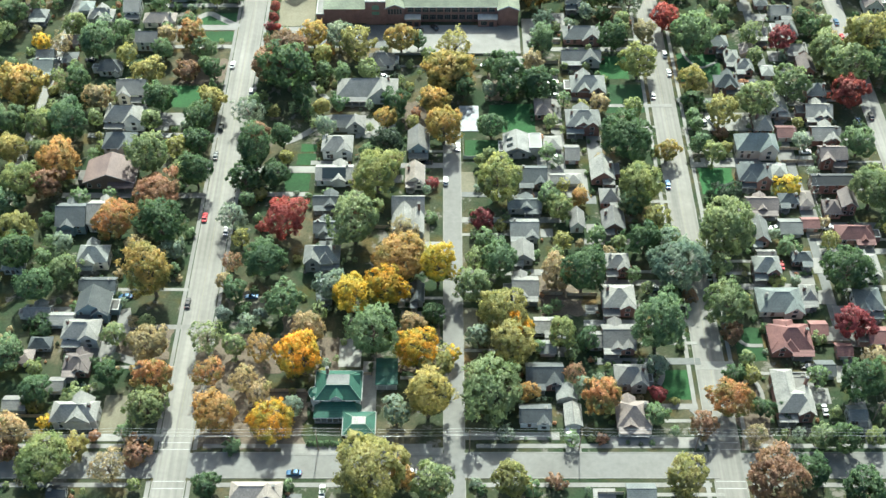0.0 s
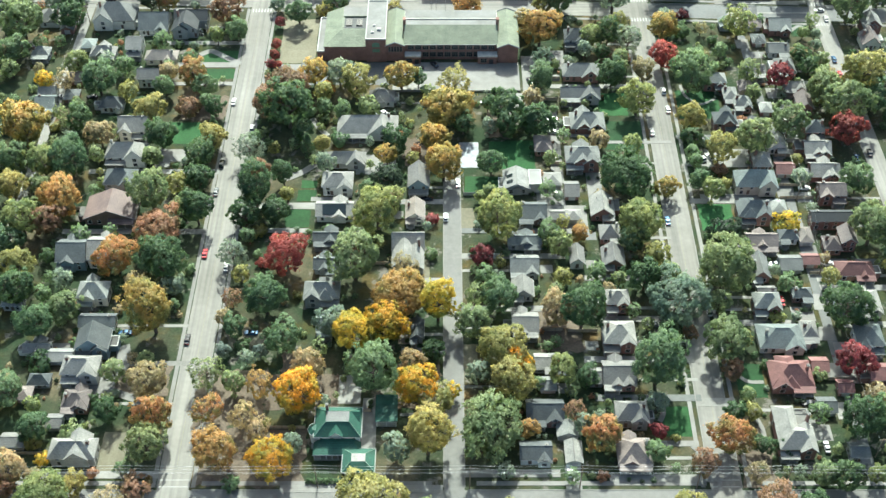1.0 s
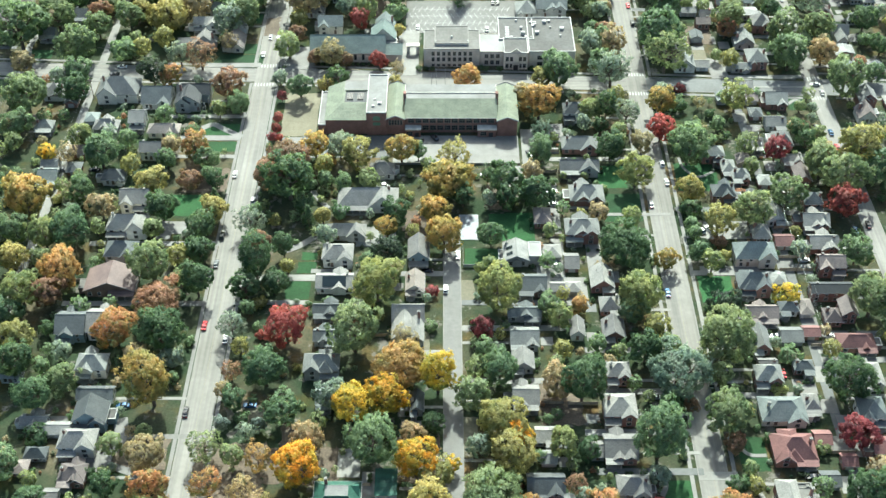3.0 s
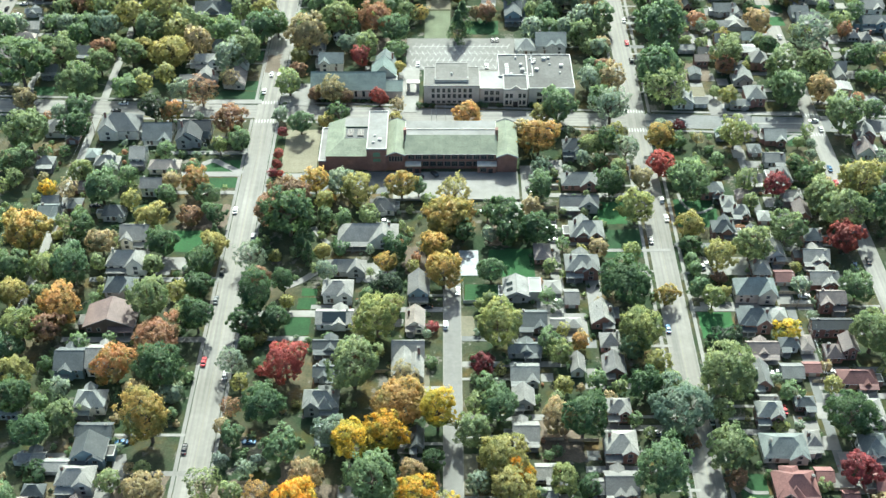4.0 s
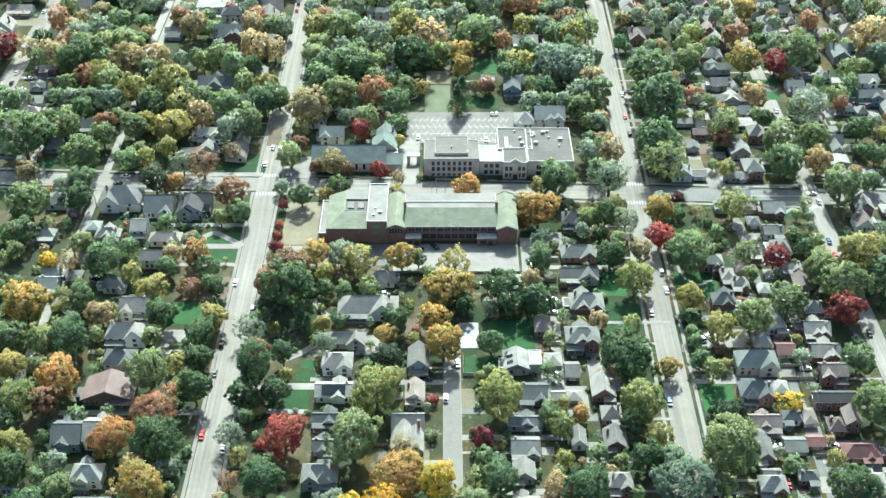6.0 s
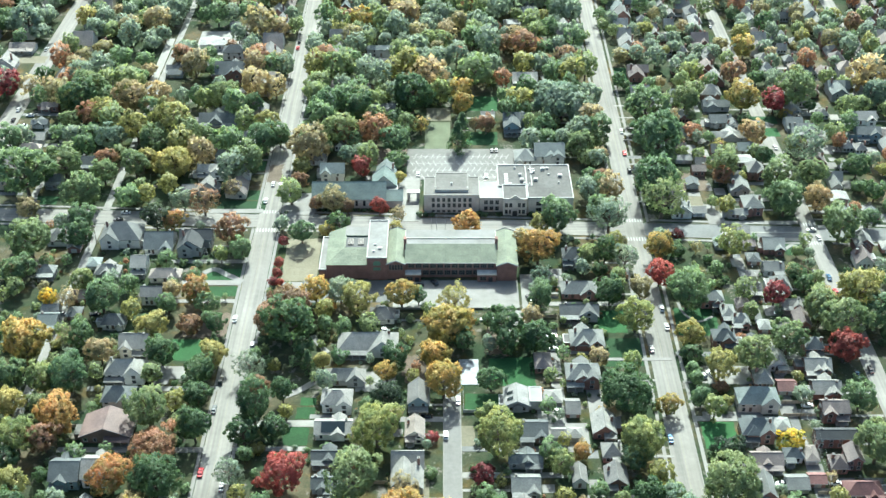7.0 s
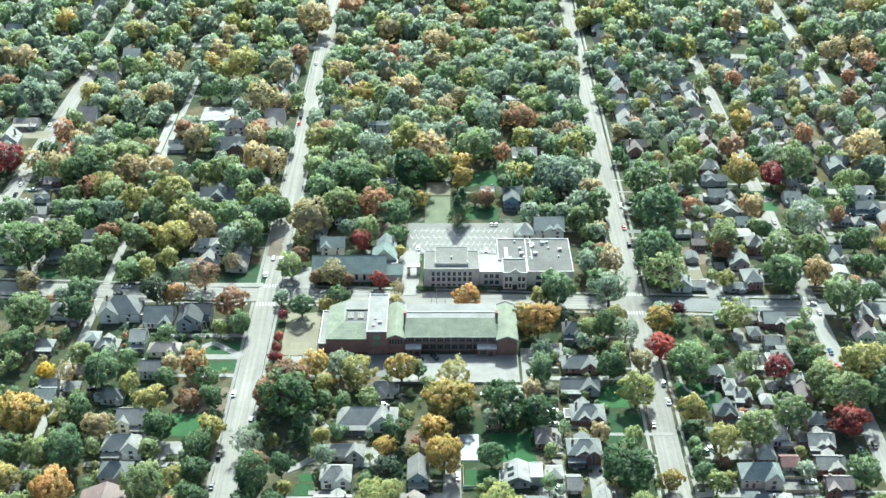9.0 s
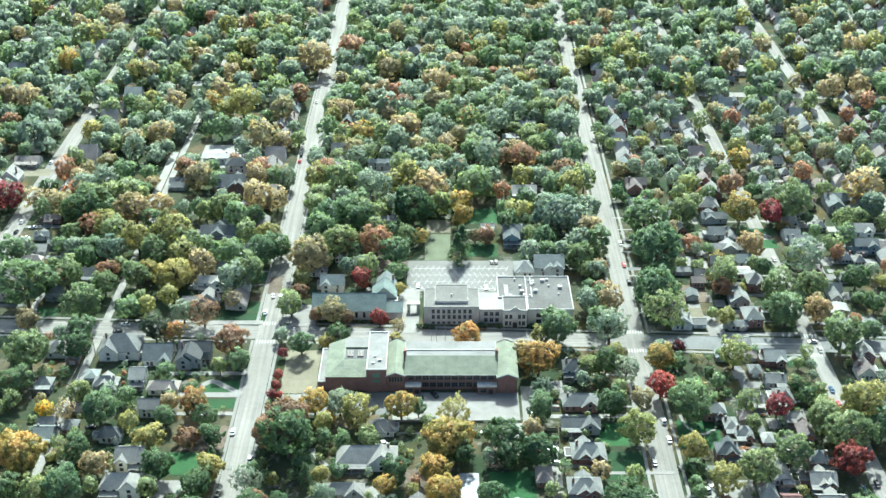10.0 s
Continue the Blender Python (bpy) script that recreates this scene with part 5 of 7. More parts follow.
for x in (4.3,):
    vs, fs = gable_walls(3.6, 4.0, 1.0, 0.8, "x")
    g = piece("dormer", mesh_data("dormer", vs, fs, WALLS["w"]), mansion, (x, 6.6, 6.3))
    rv, rf, caps, edges = gable_roof(3.6, 4.0, 1.0, 0.8, "x", 0.4, 0.16)
    piece("dormer_roof", mesh_data("dormer_roof", rv, rf, ROOFS["gn"]), g)
Shape().tube(-7.0, 2.2, 0, 6.0, 2.0, 2.0, 8).put("bay", WALLS["w"], mansion)
Shape().tube(-7.0, 2.2, 6.0, 7.0, 2.5, 1.2, 8).put("bay_roof", ROOFS["gn"], mansion)
Shape().tube(-7.0, 2.2, 5.85, 6.0, 2.6, 2.6, 8).put("bay_trim", WHITE, mansion)
for sx in (-1, 1):
    for sy in (-1, 1):
        bars([((-0.2 + sx * 7.1, 4.5 + sy * 5.5, 6.5), (-0.2 + sx * 3.6, 4.5 + sy * 2.0, 9.5))], 0.14).put("hip_trim", HIP_TRIM, mansion)
        bars([((6.5 + sx * 4.8, -7.4 + sy * 4.1, 3.6), (6.5 + sx * 2.2, -7.4 + sy * 1.5, 5.1))], 0.12).put("hip_trim", HIP_TRIM, mansion)
for a, b in (((-3.8, 2.5), (3.4, 2.5)), ((-3.8, 6.5), (3.4, 6.5))):
    bars([((a[0], a[1], 9.55), (b[0], b[1], 9.55))], 0.12).put("deck_trim", HIP_TRIM, mansion)
Shape().box(-7.4, 6.8, -5.2, -0.52, 0, 0.6).put("porch_floor", CONCRETE, mansion)
vs = [(-7.6, -5.4, 3.2), (7.0, -5.4, 3.2), (7.0, -0.52, 3.2), (-7.6, -0.52, 3.2), (-7.6, -5.4, 3.45), (7.0, -5.4, 3.45), (4.5, -0.52, 5.0), (-5.1, -0.52, 5.0)]
piece("porch_roof", mesh_data("porch_roof", vs, Shape().box(0, 1, 0, 1, 0, 1).f, ROOFS["gn"]), mansion)
bars([((-7.65, -5.45, 3.3), (1.8, -5.45, 3.3))], 0.16).put("eave_trim", WHITE, mansion)
for i in range(6):
    piece("porch_post", POST, mansion, (-7.2 + i * 1.8, -5.0, 0.6), 0, (1.4, 1.4, 2.6))
deck_roof(mansion, 6.5, -7.4, 8.6, 7.2, 3.3, 2.7, 1.5, "gn", "lg")
for x in (2.6, 10.4):
    for y in (-10.6, -7.4, -4.4):
        piece("porch_post", POST, mansion, (x, y, 0), 0, (2.2, 2.2, 3.3))
chimney(mansion, -3.6, 7.5, 11.5, True, 5)
for i in range(4):
    for z in (0.9, 3.9):
        add_window(mansion, (-5.2 + i * 3.3, -0.5, z), 0)
for z in (0.9, 3.9):
    for u in (2.0, 6.5):
        add_window(mansion, (6.4, u, z), TURNS["e"])
Shape().box(-8.6, -6.9, -1.0, 1.5, 0, 0.7).put("terrace", CONCRETE, mansion)
carriage = empty("garage", -17.7, 216)
tagged(carriage, "white carriage garage with a green metal shed roof", "garage")
TAKEN.append((-17.7, 216, 4, 5.5))
wall_box(carriage, -3.2, 3.2, -4.6, 4.6, 3.0, "w")
vs = [(-3.5, -4.9, 3.0), (3.5, -4.9, 3.0), (3.5, 4.9, 3.0), (-3.5, 4.9, 3.0), (-3.5, -4.9, 3.15), (3.5, -4.9, 3.15), (3.5, 4.9, 3.9), (-3.5, 4.9, 3.9)]
piece("roof", mesh_data("roof", vs, Shape().box(0, 1, 0, 1, 0, 1).f, ROOFS["gn"]), carriage)
piece("garage_door", GARAGE_DOOR, carriage, (-1.4, -4.6, 0))
piece("garage_door", GARAGE_DOOR, carriage, (1.5, -4.6, 0))

# ---- dwellings ----
house(-119.6, 264.4, 10.2, 8.0, 2, "hip", "g", "c", wing=0)
house(-116.1, 252.5, 12.1, 6.0, 1, "gx", "dg", "w", wing=0)
house(-115.1, 242.4, 10.8, 8.9, 2, "gy", "dg", "bl", wing=1)
house(-116.9, 231.7, 11.9, 8.1, 2, "hip", "lg", "w", wing=1)
house(-129.8, 227.8, 6.8, 4.5, 1, "hip", "dg", "gy", wing=0)
house(-116.0, 219.5, 8.1, 7.0, 1.5, "hip", "br", "b", wing=1)
house(-112.3, 199.7, 14.1, 7.6, 2, "hip", "lg", "w", wing=0)
house(-54.3, 173.3, 15.1, 5.5, 1.5, "hip", "tn", "tn", wing=1)
house(-112.3, 172.8, 4.9, 4.5, 1, "gx", "bk", "w", wing=0)
house(27.5, 251.1, 8.6, 9.1, 1.5, "gx", "lg", "gy", wing=0)
house(-8.7, 248.1, 4.0, 8.5, 1.5, "gy", "dg", "gy", wing=0)
house(31.9, 215.1, 11.6, 8.6, 1.5, "gx", "dg", "b", wing=1)
house(28.2, 199.9, 9.5, 7.1, 1.5, "gx", "dg", "w", wing=1)
house(-41.4, 264.4, 12.1, 8.0, 2, "hip", "g", "gy", wing=-1)
house(-39.5, 250.7, 5.2, 7.3, 1.5, "gx", "tl", "gy", wing=0)
house(33.2, 234.9, 6.5, 6.8, 1, "gx", "lg", "gy", wing=0)
house(59.3, 261.1, 7.6, 6.7, 2, "hip", "lg", "b", wing=1)
house(58.1, 245.4, 10.7, 10.2, 2, "hip", "lg", "b", wing=1)
house(56.7, 229.8, 10.4, 10.3, 1.5, "gx", "lg", "b", wing=1)
house(58.9, 213.7, 10.1, 7.6, 2, "hip", "lg", "gy", wing=1)
house(58.2, 199.8, 10.2, 10.2, 1.5, "hip", "br", "b", wing=0)
house(109.9, 259.6, 8.9, 7.2, 2, "hip", "g", "b", wing=1)
house(123.1, 264.4, 6.5, 4.5, 1.5, "hip", "dg", "b", wing=0)
house(111.8, 245.1, 15.0, 11.1, 1.5, "hip", "tl", "s", wing=1)
house(122.0, 248.1, 4.8, 7.5, 1.5, "hip", "lg", "b", wing=0)
house(112.0, 229.5, 13.6, 11.5, 1.5, "hip", "rd", "b", wing=-1)
house(108.2, 207.4, 11.2, 18.1, 2, "hip", "lg", "b", wing=1)
house(140.6, 244.3, 8.5, 9.9, 2, "hip", "tl", "w", wing=-1)
house(142.6, 230.1, 10.5, 7.3, 1.5, "gx", "rd", "b", wing=1)
house(144.1, 260.6, 9.3, 10.6, 1.5, "hip", "lg", "s", wing=1)
house(126.6, 200.1, 5.2, 5.5, 1.5, "gx", "dg", "gy", wing=0)
house(49.4, 229.1, 4.0, 6.6, 1, "gx", "lg", "gy", wing=0)
house(-121.8, 306.0, 19.0, 13.0, 1.5, "gy", "pk", "dk", wing=0)
house(-130.6, 282.8, 10.1, 12.1, 2, "gx", "dg", "bl", wing=0)
house(-120.8, 284.0, 8.3, 12.5, 2, "gx", "lg", "w", wing=0)
house(-121.2, 321.4, 11.8, 9.1, 2, "hip", "dg", "w", wing=1)
house(-121.9, 336.4, 15.6, 8.9, 2, "hip", "lg", "w", wing=1)
house(-121.9, 352.3, 11.3, 10.4, 2, "gx", "lg", "c", wing=-1)
house(-121.6, 384.2, 8.7, 7.7, 2, "gx", "lg", "w", wing=0)
house(-134.0, 367.6, 9.2, 7.1, 1.5, "hip", "dg", "w", wing=0)
house(-119.2, 399.2, 13.6, 6.7, 1.5, "hip", "tn", "c", wing=0)
house(-131.4, 405.6, 6.3, 10.2, 2, "gx", "lg", "w", wing=0)
house(-160.6, 367.8, 7.6, 8.9, 1.5, "gx", "tl", "gy", wing=0)
house(-144.4, 401.9, 10.6, 6.7, 1.5, "hip", "lg", "gy", wing=0)
house(-170.9, 401.9, 7.3, 6.0, 1.5, "hip", "g", "gy", wing=0)
house(-24.8, 371.7, 10.1, 7.6, 1.5, "hip", "lg", "w", wing=0)
house(-29.8, 353.6, 24.4, 12.3, 1.5, "hip", "lg", "w", wing=1)
house(-37.5, 334.0, 15.6, 6.7, 1.5, "hip", "lg", "gy", wing=1)
house(-39.5, 319.8, 11.4, 9.0, 2, "hip", "lg", "w", wing=1)
solar_house = house(-39.8, 305.6, 13.6, 8.6, 1.5, "gx", "lg", "w", wing=0, pitch=0.6, porched=False)
slope_panel(solar_house, "solar_panel", 0.0, -1.95, 8.6, 3.3, 3.4, 3.7, 0.6, "y", SOLAR)
house(-41.6, 291.3, 9.7, 5.0, 1.5, "gx", "dg", "w", wing=0)
house(-41.0, 278.3, 8.5, 5.9, 1.5, "gx", "dg", "gy", wing=0)
house(-9.2, 321.2, 7.6, 11.9, 2, "gy", "lg", "bl", wing=0)
house(-10.3, 304.9, 6.6, 9.7, 1.5, "gy", "tn", "c", wing=1)
house(-12.4, 285.0, 11.4, 19.3, 1.5, "gy", "lg", "gy", wing=1)
white_house = house(27.6, 321.3, 9.6, 11.0, 1.5, "gy", "wh", "gy", wing=0, pitch=0.5, porched=False)
flat_volume(white_house, 7.0, 0.2, 4.6, 8.0, 4.4, "vw", "gy", rim=0.3)
for u in (-2.6, 0.6):
    slope_panel(white_house, "skylight", -2.6, u, 2.2, 1.6, 3.4, 4.56, 0.5, "x", GLASS)
house(38.8, 342.4, 6.2, 9.9, 1.5, "hip", "br", "b", wing=0)
house(32.8, 304.7, 10.1, 9.4, 1.5, "gx", "dg", "dk", wing=1)
house(29.1, 289.8, 11.9, 5.2, 1.5, "gx", "dg", "gy", wing=0)
house(28.5, 277.9, 9.8, 8.8, 1.5, "gx", "g", "gy", wing=1)
house(47.3, 282.0, 4.6, 8.4, 1.5, "gy", "lg", "w", wing=0)
house(27.4, 266.4, 7.1, 8.0, 1.5, "gy", "lg", "gy", wing=0)
house(57.4, 389.0, 15.3, 9.1, 1.5, "hip", "g", "b", wing=1)
house(55.9, 373.9, 16.1, 7.6, 1.5, "gx", "g", "gy", wing=1)
house(57.4, 356.2, 13.6, 10.7, 1.5, "hip", "g", "b", wing=1)
house(53.5, 334.1, 13.1, 10.1, 2, "hip", "g", "b", wing=1)
house(111.9, 381.5, 8.9, 6.9, 2, "hip", "g", "b", wing=0)
house(117.1, 373.5, 5.4, 8.4, 1.5, "hip", "g", "b", wing=0)
house(121.2, 368.1, 6.9, 6.8, 1.5, "hip", "g", "b", wing=1)
house(111.8, 355.9, 9.0, 7.4, 2, "hip", "dg", "b", wing=0)
house(142.8, 404.3, 8.5, 7.6, 1.5, "gx", "g", "gy", wing=0)
house(130.6, 389.5, 7.1, 6.5, 1.5, "gx", "lg", "w", wing=0)
house(143.4, 391.9, 7.4, 10.4, 1.5, "hip", "g", "gy", wing=0)
house(144.6, 378.7, 8.4, 4.8, 1.5, "hip", "lg", "b", wing=1)
house(146.2, 368.0, 6.0, 10.0, 1.5, "gy", "br", "b", wing=0)
house(146.2, 350.7, 7.1, 7.2, 2, "hip", "dg", "b", wing=0)
house(129.8, 343.2, 6.6, 8.9, 1.5, "gy", "lg", "w", wing=0)
house(122.4, 333.0, 6.7, 8.6, 1.5, "hip", "lg", "b", wing=0)
house(144.9, 340.1, 10.1, 8.5, 1.5, "gx", "lg", "b", wing=1)
house(117.4, 320.4, 15.6, 9.6, 2, "hip", "tl", "s", wing=1)
house(144.8, 327.0, 10.7, 8.5, 1.5, "gx", "lg", "b", wing=1)
house(144.5, 314.6, 9.6, 7.7, 2, "gx", "br", "b", wing=-1)
house(113.8, 304.3, 12.2, 8.6, 2, "hip", "dg", "b", wing=1)
house(141.0, 300.3, 14.9, 5.9, 2, "gx", "bk", "b", wing=0)
house(124.2, 292.5, 6.5, 5.0, 1.5, "hip", "dg", "w", wing=0)
house(114.0, 289.7, 10.9, 7.2, 1.5, "gx", "br", "w", wing=0)
house(139.0, 288.2, 6.0, 7.2, 1.5, "hip", "br", "b", wing=0)
house(144.6, 290.3, 5.4, 8.5, 2, "gy", "br", "b", wing=0)
house(144.0, 275.7, 13.0, 7.2, 1.5, "hip", "rd", "b", wing=0)
house(110.7, 276.4, 6.1, 11.2, 1.5, "gy", "g", "b", wing=0)
house(60.1, 293.8, 6.9, 7.6, 1.5, "hip", "lg", "b", wing=0)
house(60.0, 281.4, 7.5, 9.5, 1.5, "gy", "lg", "b", wing=0)
house(58.5, 307.0, 8.3, 10.9, 1.5, "gy", "lg", "b", wing=0)
house(137.4, 261.7, 6.9, 6.8, 1.5, "hip", "lg", "w", wing=0)
house(110.3, 212.4, 6.2, 6.2, 1, "gx", "g", "b", wing=0)
house(-146.7, 261.1, 6.9, 5.5, 1.5, "hip", "g", "gy", wing=0)
house(-133.6, 240.9, 8.5, 4.5, 1, "gx", "lg", "w", wing=0)
house(111.2, 265.7, 6.0, 4.5, 1, "gx", "lg", "w", wing=0)
house(-144.0, 428.0, 18.4, 14.0, 2, "hip", "g", "s", wing=-1, far=True)
house(-126.1, 423.5, 12.8, 14.3, 1.5, "gx", "dg", "w", wing=1)
house(-110.2, 422.6, 14.7, 15.9, 2, "gx", "bk", "gy", wing=-1)
house(-172.6, 427.8, 9.5, 10.1, 1.5, "hip", "lg", "w", wing=0, far=True)
house(-112.9, 483.0, 12.9, 7.7, 2, "gx", "lg", "w", wing=1, far=True)
house(-111.8, 467.8, 10.2, 6.7, 1.5, "gy", "lg", "gy", wing=0, far=True)
house(-110.4, 498.6, 7.6, 6.0, 1.5, "hip", "tl", "gy", wing=0, far=True)
house(-117.1, 535.1, 21.4, 10.0, 1.5, "gx", "dg", "gy", wing=0, far=True)
house(-119.0, 589.2, 16.9, 14.5, 2, "gx", "dg", "b", wing=1, far=True)
house(-175.4, 492.1, 6.1, 8.0, 1.5, "gx", "dg", "gy", wing=0, far=True)
house(-187.9, 476.0, 7.3, 7.0, 1.5, "gx", "g", "gy", wing=0, far=True)
house(-211.0, 532.6, 8.4, 5.0, 1, "gx", "dg", "gy", wing=0, far=True)
house(-210.3, 550.4, 8.9, 4.8, 1.5, "gx", "br", "b", wing=0, far=True)
house(-208.5, 506.2, 11.1, 4.5, 1.5, "hip", "tn", "w", wing=0, far=True)
house(-53.7, 482.3, 11.7, 9.3, 2, "gx", "tl", "s", wing=-1, far=True)
house(-27.5, 480.7, 9.6, 7.1, 2, "gy", "tl", "s", wing=0, far=True)
house(-31.9, 549.1, 13.4, 6.0, 1.5, "gx", "lg", "w", wing=0, far=True)
house(-35.3, 600.8, 15.4, 8.1, 1.5, "gx", "lg", "w", wing=0, far=True)
house(45.6, 582.9, 14.0, 10.4, 1.5, "gx", "lg", "w", wing=1, far=True)
house(23.7, 541.5, 7.0, 4.6, 1, "gx", "lg", "w", wing=0, far=True)
house(37.0, 530.7, 11.4, 16.7, 2, "gx", "dg", "bl", wing=0, far=True)
house(52.9, 500.2, 15.1, 14.4, 2, "gx", "tl", "gy", wing=1, far=True)
house(40.8, 497.6, 10.4, 11.4, 1.5, "hip", "g", "gy", wing=0, far=True)
house(110.7, 449.8, 9.6, 9.1, 1.5, "gy", "g", "w", wing=0, far=True)
house(144.2, 452.9, 9.1, 11.6, 2, "hip", "g", "b", wing=0, far=True)
house(136.5, 447.9, 9.1, 5.4, 1, "gx", "g", "gy", wing=0, far=True)
house(141.7, 469.4, 9.4, 9.8, 1.5, "gy", "g", "gy", wing=0, far=True)
house(146.5, 421.5, 9.4, 10.3, 1.5, "gx", "g", "b", wing=1)
house(145.2, 534.8, 11.3, 9.4, 1.5, "gx", "dg", "gy", wing=0, far=True)
house(151.1, 529.9, 6.9, 5.6, 1, "gy", "g", "w", wing=0, far=True)
house(148.1, 519.2, 20.6, 6.5, 1, "gx", "lg", "gy", wing=0, far=True)
house(146.0, 566.8, 10.9, 10.5, 1.5, "hip", "lg", "b", wing=0, far=True)
house(109.8, 589.3, 11.9, 14.8, 1.5, "gy", "br", "b", wing=0, far=True)
house(125.1, 485.4, 6.6, 6.2, 1.5, "gx", "br", "b", wing=0, far=True)
house(146.3, 551.7, 14.3, 7.4, 1.5, "gx", "dg", "gy", wing=0, far=True)
house(183.0, 532.0, 8.6, 9.9, 1.5, "gx", "dg", "w", wing=0, far=True)
house(185.8, 525.4, 11.5, 8.4, 1.5, "gx", "g", "gy", wing=1, far=True)
house(216.7, 566.7, 12.1, 16.8, 2, "gx", "tl", "gy", wing=0, far=True)
house(221.6, 537.8, 11.7, 9.5, 1.5, "gx", "lg", "w", wing=1, far=True)
house(217.8, 519.5, 12.5, 8.4, 2, "gx", "dg", "bl", wing=1, far=True)
house(189.3, 474.2, 6.7, 14.6, 1.5, "gy", "g", "gy", wing=0, far=True)
house(-206.3, 723.2, 11.1, 12.0, 2, "gx", "tl", "gy", wing=0, far=True)
house(-151.6, 594.6, 9.5, 8.5, 1, "gx", "dg", "gy", wing=0, far=True)
house(-136.2, 602.6, 7.7, 5.8, 1, "gx", "dg", "w", wing=0, far=True)
house(-120.8, 614.5, 13.6, 9.0, 2, "hip", "dg", "w", wing=0, far=True)
house(-246.5, 623.0, 14.8, 9.4, 1, "gx", "tn", "w", wing=0, far=True)
house(-135.0, 628.6, 16.3, 11.2, 1.5, "gx", "wh", "w", wing=0, far=True)
house(-124.1, 654.0, 10.3, 6.1, 1, "gx", "lg", "w", wing=0, far=True)
house(-35.9, 616.4, 17.0, 5.2, 2, "gx", "tl", "gy", wing=0, far=True)
house(-21.5, 803.9, 12.2, 15.3, 2, "hip", "g", "gy", wing=0, far=True)
house(-36.5, 674.7, 7.0, 6.8, 1.5, "gx", "dg", "w", wing=0, far=True)
house(52.8, 670.8, 10.5, 12.8, 1.5, "gx", "dg", "gy", wing=0, far=True)
house(209.5, 769.8, 11.8, 11.4, 1.5, "gx", "wh", "w", wing=0, far=True)
house(43.0, 657.8, 7.9, 7.1, 1, "gx", "wh", "w", wing=0, far=True)
house(57.0, 411.5, 9.6, 8.4, 2, "hip", "dg", "w", wing=1)
SHOWN = list(TAKEN)
garage(-125.4, 238.1, 8.1, 4.6, "gx", "wh", "w")
garage(-133.2, 222.7, 4.1, 4.5, "hip", "br", "b")
garage(-132.3, 204.8, 6.5, 4.5, "gx", "lg", "w")
garage(-121.0, 211.9, 4.0, 4.5, "gx", "lg", "w")
garage(38.7, 208.6, 6.2, 4.6, "gy", "g", "w")
garage(39.8, 200.4, 4.4, 7.3, "gy", "lg", "w")
garage(33.7, 226.5, 4.6, 4.5, "gx", "g", "gy")
garage(122.3, 234.2, 4.9, 5.3, "gx", "rd", "b")
garage(121.0, 218.0, 5.3, 5.4, "gx", "dg", "gy")
garage(128.7, 225.4, 4.3, 4.5, "gx", "rd", "b")
garage(57.7, 173.7, 7.7, 4.5, "gx", "dg", "gy")
garage(-162.0, 376.5, 6.6, 6.3, "gx", "g", "gy")
garage(41.3, 323.2, 6.2, 6.5, "hip", "lg", "w")
garage(48.2, 317.6, 4.7, 7.6, "gx", "lg", "b")
garage(41.9, 303.7, 4.6, 4.5, "gx", "lg", "w")
garage(47.7, 303.8, 5.4, 4.6, "hip", "lg", "w")
garage(130.4, 365.8, 4.6, 5.7, "hip", "g", "b")
garage(130.5, 329.2, 6.5, 6.0, "gx", "rd", "b")
garage(130.6, 293.5, 4.3, 7.1, "hip", "tn", "w")
garage(129.7, 281.4, 5.4, 4.5, "gx", "rd", "b")
garage(122.3, 279.7, 7.1, 6.5, "gx", "g", "gy")
garage(-121.5, 469.7, 6.2, 4.5, "gx", "lg", "w")
garage(-133.7, 600.5, 10.9, 4.5, "gx", "tn", "w")
garage(-150.7, 591.6, 7.8, 6.7, "gx", "dg", "gy")
garage(-208.5, 519.0, 8.5, 7.5, "gx", "lg", "w")
garage(-202.6, 524.3, 5.0, 5.2, "gx", "g", "w")
garage(-193.9, 518.1, 5.6, 4.5, "gx", "wh", "w")
garage(119.1, 450.2, 5.5, 5.2, "gx", "lg", "w")
garage(119.9, 497.5, 7.9, 4.7, "gx", "wh", "w")
TAKEN += [(-12, 412, 46, 22), (26, 465, 38, 20), (-42, 464, 24, 15), (8, 492, 30, 20), (-2, 520, 12, 18), (10, 339, 8, 9)]
OPEN = [(-60, 392, 36, 397), (-20, 380, 32, 400), (-17, 470, 36, 512), (-12, 500, 6, 540), (6, 330, 15, 348), (-77, 400, -52, 432), (-62, 444, 64, 482), (-60, 380, 34, 400)]


def free(x, y, hw, hd, gap=1.5):
    return all(abs(x - a) > hw + c + gap or abs(y - b) > hd + e + gap for a, b, c, e in TAKEN)


BLOCK_V, BLOCK_F, BLOCK_M = [], [], []
YARDS = []
BLOCK_MATERIALS = list(ROOFS.values()) + list(WALLS.values()) + [GLASS]
ROOF_AT = {k: i for i, k in enumerate(ROOFS)}
WALL_AT = {k: i + len(ROOFS) for i, k in enumerate(WALLS)}


def joined(x, y, vs, fs, slot):
    n = len(BLOCK_V)
    BLOCK_V.extend((x + a, y + b, c) for a, b, c in vs)
    BLOCK_F.extend(tuple(v + n for v in f) for f in fs)
    BLOCK_M.extend([slot] * len(fs))


